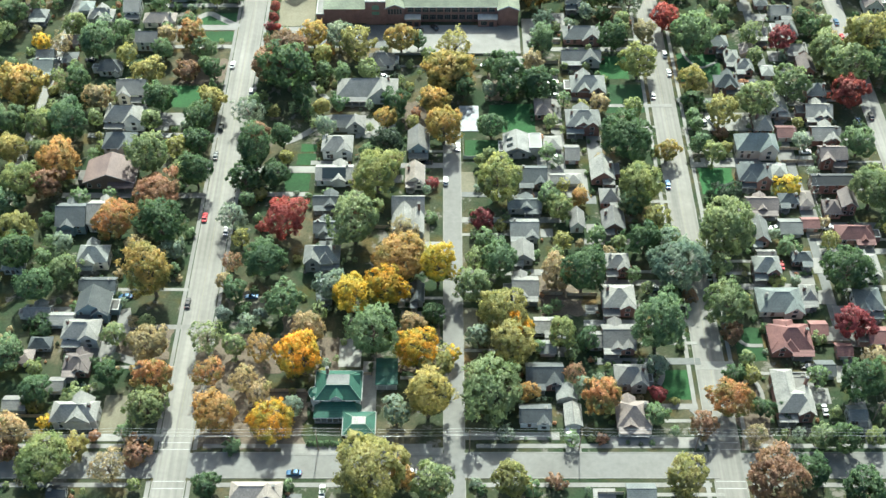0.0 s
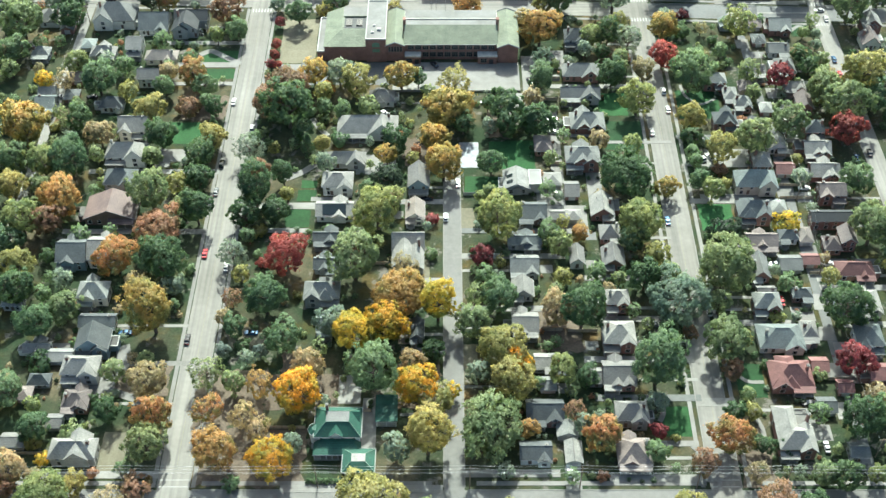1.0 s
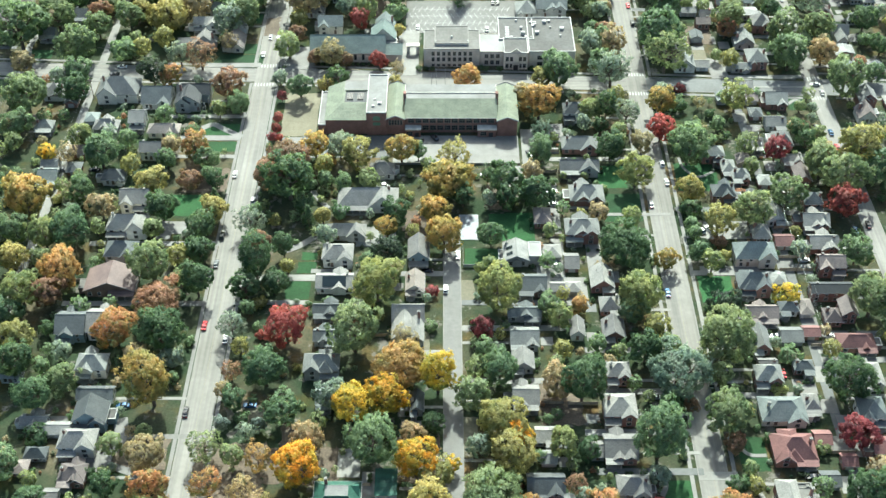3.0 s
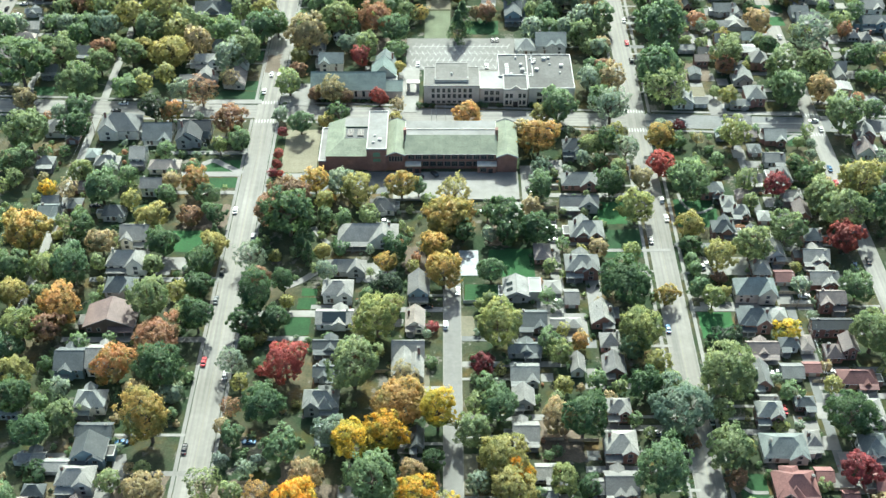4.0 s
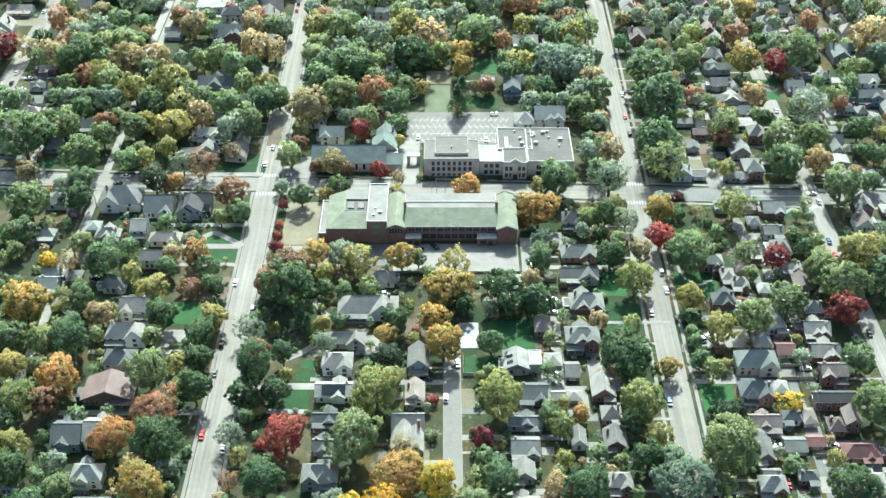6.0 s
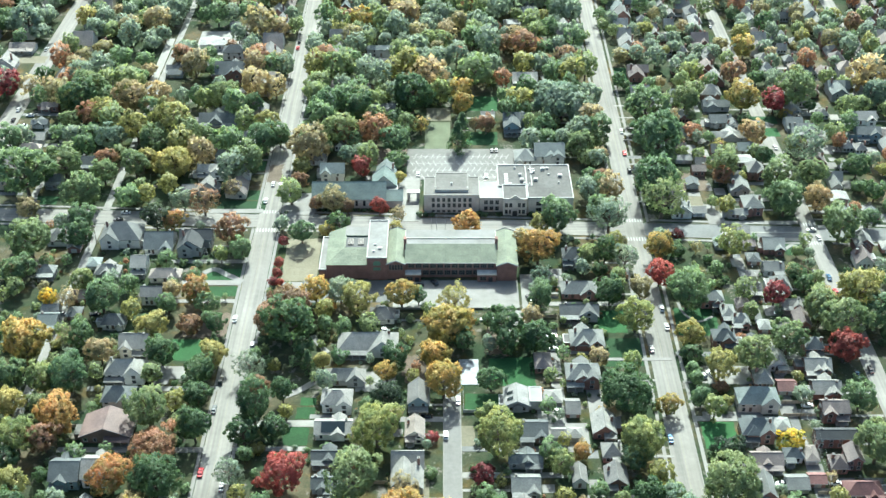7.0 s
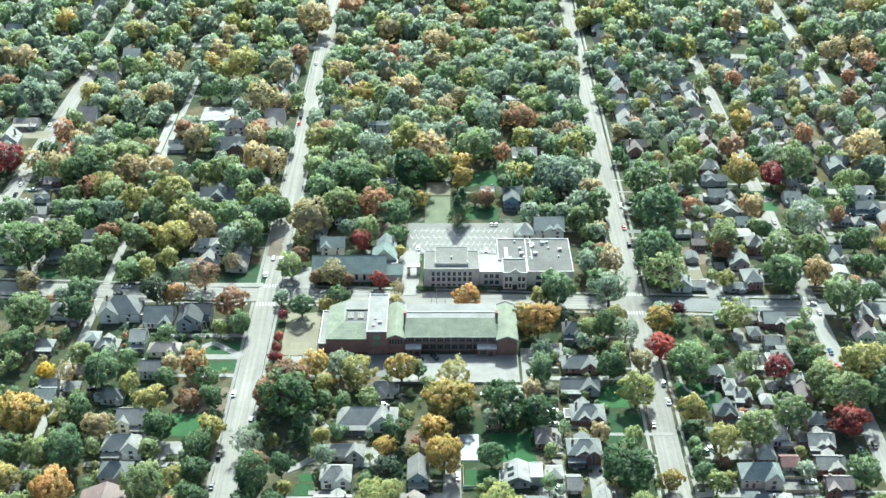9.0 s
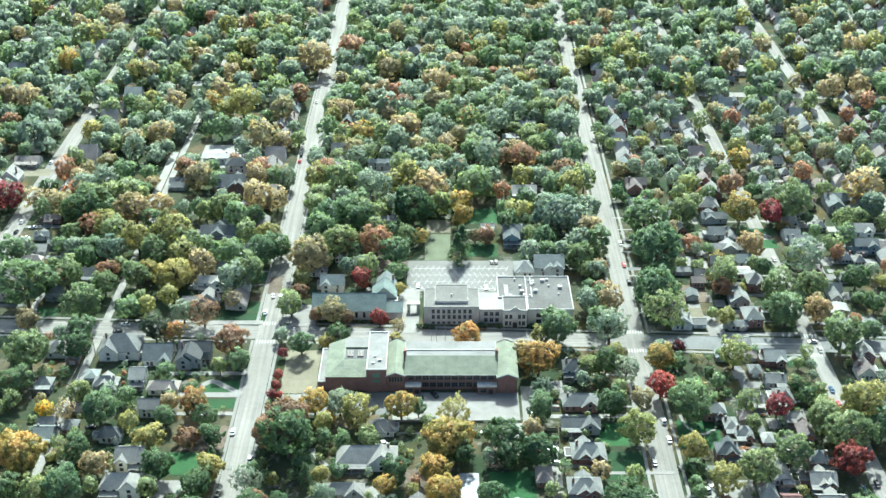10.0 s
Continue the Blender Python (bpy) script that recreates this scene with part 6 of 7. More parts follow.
def far_house(x, y, w, d, storeys, roof, rm, wm, wing, own=False):
    """A house far off: walls, roof, wing, windows, chimney; a thing of its own, or joined to the others."""
    TAKEN.append((x, y, w / 2, d / 2))
    h = {1: 2.7, 1.5: 3.4, 2: 5.0}[storeys]
    p = 0.95
    wall, top, panes, stack = Shape(), Shape(), Shape(), Shape()
    if roof == "hip":
        wall.box(-w / 2, w / 2, -d / 2, d / 2, 0, h)
        top.add(*hip_roof(w, d, h, p)[:2])
    else:
        wall.add(*gable_walls(w, d, h, p, roof[1]))
        top.add(*gable_roof(w, d, h, p, roof[1])[:2])
    if wing:
        ww, wd = w * 0.45, d / 2 + 1.6
        wx = wing * (w / 2 - ww / 2 - 0.1)
        for shape, (vs, fs) in ((wall, gable_walls(ww, wd, h - 0.15, p, "y")), (top, gable_roof(ww, wd, h - 0.13, p, "y")[:2])):
            shape.add([(i + wx, j - wd / 2, k) for i, j, k in vs], fs)
    for i in range(3):
        u = (i - 1) * w / 3
        panes.box(u - 0.5, u + 0.5, -d / 2 - 0.03, -d / 2 + 0.02, 0.9, 2.3)
    stack.box(w * 0.28, w * 0.28 + 0.8, -0.4, 0.4, h, h + min(w, d) / 2 * p + 0.9)
    if own:
        t = empty("house", round(x, 1), round(y, 1))
        kind = {"hip": "hipped", "gx": "gabled", "gy": "front-gabled"}[roof]
        tagged(t, f"distant house of {WALL_WORDS[wm]} with a {kind} {ROOF_WORDS[rm]} roof", "house", "houses of the residential blocks")
        wall.put("wall", WALLS[wm], t)
        top.put("roof", ROOFS[rm], t)
        stack.put("chimney", WALLS["b"], t)
        return
    for shape, slot in ((wall, WALL_AT[wm]), (top, ROOF_AT[rm]), (panes, len(BLOCK_MATERIALS) - 1), (stack, WALL_AT["b"])):
        joined(x, y, shape.v, shape.f, slot)


# houses along the further streets, a lot at a time
lots = random.Random(21)
for cx, w, y0, y1, nm in STREETS:
    for s in (-1, 1):
        y = 196.0
        while y < 985:
            y += lots.uniform(10.8, 13.2) if cx > 80 else lots.uniform(12.5, 16.5)
            hw, hd = lots.uniform(3.4, 4.8) if cx > 80 else lots.uniform(4.2, 6.0), lots.uniform(3.6, 4.8) if cx > 80 else lots.uniform(4.5, 7.0)
            x = axis(cx, y) + s * (w / 2 + 7 + hw + lots.uniform(0, 4.5))
            pick = (lots.choice((1, 1.5, 1.5, 2)), lots.choice(("hip", "gy", "gy", "gx")), lots.choice(("g", "lg", "lg", "lg", "br", "tn", "tl", "wh")), lots.choice(("w", "b", "b", "c", "gy", "tn")), lots.choice((-1, 0, 0, 1)))
            if y < 440 and (abs(x) < 150 or cx == 3.4) or abs(x) > 0.40 * y + 25 or cx == 3.4:
                continue
            if -62 < x < 76 and 385 < y < 545:
                continue
            if any(abs(y - f(x)) < hd + 7 for f in (ST1, ST2, ST3, ST4)) or not free(x, y, hw, hd, 0.9 if cx > 80 else 1.5):
                continue
            if y < (548 if cx > 80 else 585):
                house(round(x, 1), round(y, 1), round(hw * 2, 1), round(hd * 2, 1), pick[0], pick[1], pick[2], pick[3], wing=pick[4], far=True, porched=False)
            else:
                far_house(x, y, hw * 2, hd * 2, *pick, own=y < 690)
            for turn in range(2 if cx > 80 else 1):
                gx, gy = x + s * lots.uniform(9.5, 20), y + lots.uniform(-4, 4)
                tint = (lots.choice(("gx", "hip", "gy")), lots.choice(("g", "lg", "lg", "dg", "wh", "br")), lots.choice(("w", "gy", "b")))
                if lots.random() < 0.7 and free(gx, gy, 2.8, 3, 0.6) and all(abs(gx - q[0]) > q[1] / 2 + 5 for q in STREETS) and all(abs(gy - f(gx)) > 11 for f in (ST1, ST2, ST3)):
                    if y < 490:
                        garage(round(gx, 1), round(gy, 1), 5.2, 5.8, *tint)
                    else:
                        far_house(gx, gy, 5.2, 5.8, 1, tint[0], tint[1], tint[2], 0)
            for turn in range(3 if cx > 80 else 1):
                gx, gy, a, b = x + s * lots.uniform(5, 20), y + lots.uniform(-6, 6), lots.uniform(1.5, 4.5), lots.uniform(1.0, 2.5)
                if lots.random() < 0.75 and free(gx, gy, a * 0.6, b * 0.6, 0) and all(abs(gx - q[0]) > q[1] / 2 + 4 + a for q in STREETS) and all(abs(gy - f(gx)) > 10 for f in (ST1, ST2, ST3)):
                    z = 0.04 + 0.004 * (len(YARDS) % 12)
                    YARDS.append([(gx - a, gy - b, z), (gx + a, gy - b, z), (gx + a, gy + b, z), (gx - a, gy + b, z)])
for ax in (-158.0, 130.0):
    y = 200.0
    while y < 425:
        y += lots.uniform(9, 13)
        for s in (-1, 1):
            x = ax + s * lots.uniform(5.5, 7.5)
            if lots.random() < 0.8 and free(x, y, 2.8, 3.0, 0.6) and abs(x) < 0.4 * y + 10:
                garage(round(x, 1), round(y, 1), 5.2, 5.8, lots.choice(("gx", "hip", "gy")), lots.choice(("g", "lg", "dg", "br", "tl")), lots.choice(("w", "gy", "b", "c")))
yards = Shape()
for q in YARDS:
    yards.add(q, [(0, 1, 2, 3)])
tagged(yards.put("paved_yards", PALE), "pale paved patios and drives behind distant houses", "paving", kind="stuff")
me = bpy.data.meshes.new("far_houses")
me.from_pydata(BLOCK_V, [], BLOCK_F)
for m in BLOCK_MATERIALS:
    me.materials.append(m)
me.polygons.foreach_set("material_index", BLOCK_M)
me.update()
tagged(new("far_houses", me), "distant houses with grey and brown roofs among trees", "houses", kind="stuff")


# ---- paths, drives and fences of the lots ----
def crosses(x0, x1, y0, y1):
    return any(min(x0, x1) < a + c and max(x0, x1) > a - c and y0 < b + e and y1 > b - e for a, b, c, e in TAKEN)


FENCE_POST = Shape().box(-0.07, 0.07, -0.07, 0.07, 0, 1.7).data("post", BARK_WOOD)
FENCE_PANEL = Shape().box(0.08, 2.42, -0.03, 0.03, 0.1, 1.6).data("panel", WALLS["tn"])


def fence(x, y, n, rot, white=False):
    t = empty("fence", x, y, 0, radians(rot))
    tagged(t, "white painted fence round a green lawn" if white else "weathered board fence along a back yard", "fence", "back yard fences")
    for i in range(n + 1):
        piece("post", FENCE_POST, t, (2.5 * i, 0, 0), material=WHITE if white else None)
        if i < n:
            piece("panel", FENCE_PANEL, t, (2.5 * i, 0, 0), material=WHITE if white else None)


fence(7.6, 316.5, 6, 0, white=True)
fence(7.6, 317.0, 4, 90, white=True)


def on_lawn(x0, x1, y0, y1):
    return any(min(x0, x1) < c and max(x0, x1) > a and y0 < d and y1 > b for a, b, c, d in LAWNS)


laid = itertools.count()


yard = random.Random(8)
for a, b, c, e in list(TAKEN):
    if b > 560 or c > 15:
        continue
    cx, w = min(((q[0], q[1]) for q in STREETS), key=lambda q: abs(q[0] - a))
    s = 1 if a > cx else -1
    edge, near = cx + s * (w / 2 + 0.3), a - s * (c + 0.1)
    if abs(near - edge) > 28 or s * (near - edge) < 3:
        continue
    yy = b + yard.uniform(-0.2, 0.2) * e
    if yard.random() < 0.55 and not crosses(edge + s * 0.2, near - s * 0.2, yy - 0.7, yy + 0.7) and not on_lawn(edge, near, yy, yy + 0.1):
        strip("path", edge, yy, near, yy, 1.2, 0.1004 + 0.0007 * (next(laid) % 16), CONCRETE, "narrow concrete path to a house")
    if yard.random() < 0.6:
        yd = b - e - 2.2
        far_end = a + s * (c + yard.uniform(2, 9))
        if not crosses(edge + s * 0.2, far_end, yd - 1.3, yd + 1.3) and not on_lawn(edge, far_end, yd - 0.8, yd + 0.8):
            strip("driveway", edge, yd, far_end, yd, 2.6, 0.1133 + 0.0011 * (next(laid) % 17), yard.choice((PALE, CONCRETE, CONCRETE, DARK_ROAD)), "concrete driveway beside a house")
    if b < 430 and c > 3.4 and yard.random() < 0.5:
        fx, fy = a + s * (c + 1.0), b + e * yard.uniform(-0.5, 0.9)
        n = yard.randrange(3, 6)
        if free(fx + s * 1.25 * n, fy, 1.25 * n, 0.2, 0.2):
            fence(fx, fy, n, 0 if s > 0 else 180)
    if a > 100:
        fx, fy, hx, hy = a + s * (c + 4.0), b + yard.uniform(-0.4, 0.4) * e, yard.uniform(2.2, 3.6), yard.uniform(2.0, 3.6)
        if free(fx, fy, hx, hy, -0.6):
            patch("patio", fx - hx, fy - hy, fx + hx, fy + hy, 0.0607 + 0.0013 * (next(laid) % 19), yard.choice((CONCRETE, PALE, MID_ROAD)))
    elif yard.random() < 0.55:
        fx, fy = a + s * (c + 3.2), b + yard.uniform(-0.5, 0.5) * e
        if free(fx, fy, 2.2, 2.2, 0.1):
            patch("patio", fx - 2.2, fy - 2, fx + 2.2, fy + 2, 0.0603 + 0.0013 * (next(laid) % 19), yard.choice((CONCRETE, PALE, DARK_ROAD)))

# ---- trees ----
tree(-144.6, 263.0, 7.4, "dk", "round")
tree(-134.6, 248.4, 6.8, "gr", "round")
tree(-127.5, 255.6, 6.2, "og", "round")
tree(-96.3, 249.7, 8.8, "oy", "tall")
tree(-93.1, 224.1, 6.4, "ta", "round")
tree(-89.2, 209.1, 6.2, "ro", "tall")
tree(-89.4, 200.0, 7.0, "og", "round")
tree(-91.3, 186.9, 5.0, "ru", "bush")
tree(-130.7, 234.5, 4.1, "dk", "bush")
tree(-105.0, 214.0, 4.4, "dk", "round")
tree(-126.3, 207.7, 5.4, "gr", "round")
tree(-114.4, 206.2, 4.2, "og", "bush")
tree(-121.6, 198.0, 2.7, "ye", "bush")
tree(-129.2, 192.1, 6.1, "bn", "round")
tree(-117.1, 181.1, 9.2, "yg", "wide")
tree(-109.2, 187.7, 4.1, "ol", "round")
tree(-98.0, 179.8, 5.8, "bn", "sparse")
tree(-130.3, 186.7, 4.2, "ru", "round")
tree(-126.1, 204.1, 2.9, "ol", "bush")
tree(-137.8, 221.0, 6.0, "gr", "round")
tree(-112.5, 221.2, 2.4, "dk", "bush")
tree(-75.6, 227.4, 6.1, "og", "sparse")
tree(-72.9, 213.4, 5.6, "ro", "sparse")
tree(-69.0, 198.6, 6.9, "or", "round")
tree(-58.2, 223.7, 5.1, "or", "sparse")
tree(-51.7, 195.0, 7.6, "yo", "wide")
tree(-62.1, 211.1, 5.2, "ta", "sparse")
tree(-57.3, 206.6, 4.6, "bn", "sparse")
tree(-63.5, 189.4, 2.9, "gr", "bush")
tree(-69.4, 248.7, 4.4, "gr", "round")
tree(-72.2, 239.3, 2.8, "bs", "round")
tree(-60.1, 239.3, 2.7, "bs", "round")
tree(-59.8, 259.0, 7.6, "gr", "round")
tree(-66.3, 242.4, 2.8, "dk", "bush")
tree(-51.7, 242.2, 6.4, "gr", "round")
tree(-68.7, 174.5, 4.4, "dk", "round")
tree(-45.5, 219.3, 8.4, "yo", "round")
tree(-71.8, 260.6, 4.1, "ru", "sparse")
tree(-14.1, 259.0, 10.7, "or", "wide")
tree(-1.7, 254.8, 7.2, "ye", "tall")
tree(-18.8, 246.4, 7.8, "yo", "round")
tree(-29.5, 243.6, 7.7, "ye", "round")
tree(-21.9, 227.5, 9.4, "gr", "round")
tree(-36.4, 248.7, 5.9, "gg", "round")
tree(-43.5, 231.9, 5.7, "bn", "round")
tree(-3.5, 238.9, 4.2, "dk", "round")
tree(-9.9, 234.4, 4.2, "bn", "round")
tree(-8.2, 222.2, 7.5, "yo", "round")
tree(-1.6, 216.9, 5.6, "ol", "round")
tree(2.9, 222.5, 3.0, "ye", "round")
tree(-4.6, 201.2, 7.9, "ol", "tall")
tree(14.5, 204.7, 11.2, "og", "wide")
tree(25.9, 208.0, 3.7, "or", "round")
tree(10.5, 249.3, 6.6, "og", "round")
tree(19.4, 236.8, 8.4, "ol", "round")
tree(24.0, 231.5, 5.8, "yo", "round")
tree(21.6, 223.2, 8.2, "ol", "round")
tree(38.3, 230.3, 5.7, "yg", "round")
tree(46.4, 227.9, 4.2, "dk", "round")
tree(41.4, 214.1, 4.1, "ru", "sparse")
tree(49.2, 205.0, 6.6, "ro", "round")
tree(-20.9, 176.2, 11.3, "ol", "round")
tree(-11.9, 177.6, 4.4, "or", "round")
tree(-3.1, 173.9, 6.6, "og", "round")
tree(19.9, 176.7, 5.9, "ol", "round")
tree(25.7, 175.0, 3.2, "gr", "bush")
tree(33.3, 177.0, 3.0, "ru", "bush")
tree(38.1, 254.7, 6.7, "bn", "round")
tree(46.2, 250.4, 7.8, "dk", "tall")
tree(19.3, 259.4, 7.1, "gr", "round")
tree(78.9, 257.6, 11.3, "gg", "wide")
tree(68.3, 227.6, 9.1, "gr", "tall")
tree(92.1, 239.5, 8.3, "og", "round")
tree(93.2, 230.4, 3.9, "ru", "round")
tree(87.3, 203.3, 6.7, "ro", "round")
tree(78.6, 195.0, 4.6, "ru", "round")
tree(70.0, 176.0, 7.1, "ol", "round")
tree(95.1, 174.9, 9.6, "ru", "round")
tree(107.4, 178.4, 6.2, "dk", "round")
tree(132.3, 232.7, 6.4, "ma", "round")
tree(134.8, 254.0, 9.1, "dk", "round")
tree(128.4, 209.8, 7.4, "dk", "round")
tree(119.2, 190.6, 5.3, "dk", "round")
tree(114.4, 191.1, 4.5, "og", "round")
tree(129.9, 191.9, 3.1, "yg", "round")
tree(66.7, 207.4, 3.0, "ma", "round")
tree(98.0, 201.9, 3.4, "dk", "round")
tree(105.4, 202.8, 3.8, "dk", "bush")
tree(91.9, 215.6, 3.8, "dk", "bush")
tree(112.9, 254.1, 2.9, "yg", "bush")
tree(137.1, 213.2, 5.5, "gr", "round")
tree(121.2, 172.6, 6.6, "dk", "round")
tree(82.0, 247.3, 3.0, "ru", "round")
tree(94.3, 191.6, 4.1, "bn", "sparse")
tree(105.5, 234.4, 2.2, "dk", "bush")
tree(-102.6, 382.7, 6.7, "ro", "round")
tree(-96.8, 375.8, 5.4, "gr", "round")
tree(-91.6, 363.1, 4.4, "dk", "round")
tree(-90.3, 351.9, 2.6, "dk", "cone")
tree(-116.2, 360.0, 6.1, "ol", "round")
tree(-113.5, 376.2, 4.5, "gr", "round")
tree(-140.6, 377.4, 8.1, "gr", "round")
tree(-152.1, 391.6, 5.7, "yg", "round")
tree(-164.0, 380.4, 4.1, "ye", "round")
tree(-155.3, 378.8, 5.1, "bn", "sparse")
tree(-162.3, 346.6, 10.2, "oy", "round")
tree(-141.2, 328.4, 8.9, "gr", "round")
tree(-151.0, 327.2, 7.1, "yg", "round")
tree(-149.7, 316.6, 4.6, "og", "round")
tree(-151.5, 295.9, 8.1, "yg", "round")
tree(-139.5, 307.5, 8.1, "or", "round")
tree(-142.1, 296.8, 6.3, "ru", "round")
tree(-133.5, 344.9, 5.8, "bn", "round")
tree(-109.7, 344.0, 6.6, "dk", "round")
tree(-89.3, 342.9, 6.1, "ol", "round")
tree(-92.2, 332.6, 6.2, "dk", "round")
tree(-91.5, 319.7, 5.9, "dk", "round")
tree(-89.4, 301.0, 6.1, "dk", "tall")
tree(-107.2, 309.8, 8.9, "og", "round")
tree(-101.4, 291.5, 9.5, "ru", "wide")
tree(-113.8, 277.9, 7.7, "ro", "round")
tree(-97.6, 275.8, 8.8, "dk", "round")
tree(-74.0, 280.4, 5.9, "gg", "sparse")
tree(-74.2, 335.6, 6.4, "gg", "sparse")
tree(-69.6, 326.7, 4.5, "ru", "round")
tree(-69.2, 310.3, 7.8, "dk", "tall")
tree(-71.8, 300.8, 6.1, "dk", "round")
tree(-61.4, 302.7, 5.6, "dk", "round")
tree(-60.1, 322.1, 4.5, "dk", "tall")
tree(-61.1, 357.2, 10.6, "dk", "round")
tree(-70.6, 363.5, 6.7, "ru", "round")
tree(-62.7, 371.8, 10.2, "ru", "wide")
tree(-54.5, 278.8, 7.9, "re", "round")
tree(-63.7, 279.9, 2.3, "re", "bush")
tree(-180.5, 398.1, 6.7, "gr", "round")
tree(-147.8, 275.1, 6.5, "ol", "round")
tree(-154.4, 286.9, 6.2, "gr", "round")
tree(-66.3, 295.7, 3.0, "ol", "bush")
tree(-163.9, 331.3, 6.2, "gr", "round")
tree(-143.1, 354.7, 6.1, "dk", "round")
tree(-102.3, 363.9, 4.9, "ru", "bush")
tree(-69.9, 395.8, 1.8, "re", "bush")
tree(-68.5, 381.8, 1.7, "re", "bush")
tree(-160.1, 315.8, 6.1, "ol", "round")
tree(-17.1, 380.8, 6.8, "oy", "round")
tree(-35.2, 376.1, 7.3, "ol", "round")
tree(-53.0, 383.4, 6.2, "oy", "round")
tree(-42.6, 383.1, 6.1, "gg", "round")
tree(-47.2, 378.5, 3.4, "or", "bush")
tree(-10.2, 381.2, 3.4, "gr", "tall")
tree(4.8, 373.1, 8.2, "ol", "sparse")
tree(2.4, 358.1, 10.8, "oy", "wide")
tree(-3.5, 342.2, 6.4, "oy", "round")
tree(8.0, 352.4, 5.1, "dk", "round")
tree(0.2, 325.6, 8.0, "oy", "round")
tree(24.8, 360.0, 7.5, "dk", "round")
tree(36.6, 351.5, 7.4, "dk", "round")
tree(25.7, 351.4, 6.0, "dk", "round")
tree(18.4, 328.8, 5.6, "gr", "round")
tree(-21.4, 333.8, 4.5, "oy", "round")
tree(-20.8, 318.4, 6.2, "vd", "round")
tree(-18.3, 341.4, 5.9, "dk", "round")
tree(-23.6, 299.9, 9.3, "yg", "round")
tree(-11.7, 334.7, 3.2, "ol", "bush")
tree(-30.6, 275.1, 10.2, "og", "round")
tree(19.4, 295.4, 9.3, "yg", "round")
tree(14.1, 280.7, 4.5, "ma", "round")
tree(-3.9, 302.1, 2.6, "ma", "bush")
tree(37.6, 292.1, 4.7, "gr", "round")
tree(41.2, 286.1, 5.0, "yg", "round")
tree(48.9, 292.8, 3.8, "or", "round")
tree(40.2, 376.9, 5.8, "gr", "tall")
tree(-52.0, 338.3, 3.4, "dk", "cone")
tree(-46.8, 341.9, 3.7, "ol", "round")
tree(-40.6, 345.5, 3.7, "gr", "bush")
tree(-13.5, 274.0, 5.7, "ta", "sparse")
tree(-28.4, 318.7, 3.3, "gr", "bush")
tree(-4.4, 284.1, 2.5, "gr", "bush")
tree(11.3, 286.4, 2.1, "dk", "bush")
tree(101.1, 379.7, 9.2, "gr", "round")
tree(92.0, 394.9, 6.1, "re", "round")
tree(77.8, 364.8, 7.7, "yg", "round")
tree(83.0, 386.8, 5.0, "ta", "round")
tree(69.5, 382.5, 6.9, "dk", "round")
tree(68.3, 318.7, 11.5, "dk", "wide")
tree(83.1, 315.6, 4.7, "oy", "round")
tree(69.6, 293.4, 8.9, "yg", "round")
tree(98.1, 355.2, 5.7, "ol", "round")
tree(97.3, 346.4, 4.7, "dk", "bush")
tree(106.0, 335.8, 6.5, "ol", "round")
tree(119.5, 341.6, 8.0, "og", "round")
tree(96.5, 320.4, 4.5, "gr", "round")
tree(105.6, 328.2, 3.2, "ru", "bush")
tree(100.8, 290.5, 6.0, "vd", "round")
tree(96.8, 270.8, 10.8, "og", "round")
tree(135.8, 350.8, 7.7, "og", "round")
tree(137.9, 381.9, 5.6, "ma", "round")
tree(153.2, 370.9, 8.6, "og", "round")
tree(159.9, 360.0, 9.9, "og", "round")
tree(156.8, 346.2, 7.3, "re", "round")
tree(154.9, 318.8, 6.1, "gr", "round")
tree(125.2, 298.1, 4.9, "ye", "bush")
tree(170.3, 377.6, 10.3, "ol", "round")
tree(152.7, 291.7, 8.9, "og", "round")
tree(69.6, 269.8, 6.6, "dk", "round")
tree(150.6, 397.4, 4.2, "dk", "round")
tree(119.6, 269.5, 4.2, "gr", "bush")
tree(174.0, 367.0, 7.6, "gr", "round")
tree(67.4, 287.8, 5.3, "gr", "round")
# far crowns take duller, greyer leaf colours than their own, in place of haze
tree(-197.3, 466.4, 13.0, "gr", "round")
tree(-183.9, 483.0, 9.0, "og", "round")
tree(-218.0, 506.9, 7.9, "gr", "round")
tree(-190.7, 445.4, 5.7, "bn", "round")
tree(-180.7, 415.3, 9.6, "og", "round")
tree(-168.0, 454.7, 9.2, "og", "round")
tree(-163.6, 437.0, 6.7, "gr", "round")
tree(-162.4, 423.4, 6.8, "dk", "round")
tree(-166.9, 507.7, 7.4, "gg", "round")
tree(-165.8, 490.8, 5.4, "ru", "round")
tree(-163.4, 476.4, 6.5, "og", "round")
tree(-149.7, 482.9, 7.4, "og", "round")
tree(-144.7, 490.5, 6.0, "ol", "round")
tree(-130.2, 481.7, 10.6, "ol", "wide")
tree(-156.0, 517.1, 8.7, "ol", "round")
tree(-137.0, 518.0, 11.7, "ol", "round")
tree(-128.7, 510.6, 9.2, "og", "round")
tree(-144.4, 503.7, 9.1, "og", "round")
tree(-190.3, 559.9, 9.4, "og", "round")
tree(-181.1, 565.7, 8.1, "yg", "round", far=True)
tree(-170.7, 567.9, 8.7, "og", "round", far=True)
tree(-197.9, 547.4, 7.3, "yg", "round")
tree(-192.8, 528.1, 5.8, "og", "round")
tree(-183.3, 532.0, 7.1, "ru", "round")
tree(-175.9, 532.9, 8.3, "ol", "round")
tree(-191.4, 547.2, 9.9, "dk", "round")
tree(-164.0, 546.2, 9.7, "bn", "round")
tree(-151.9, 552.2, 8.2, "ta", "round")
tree(-100.4, 543.2, 5.4, "dk", "tall")
tree(-91.0, 527.4, 6.2, "ol", "round")
tree(-89.3, 505.1, 9.0, "gr", "round")
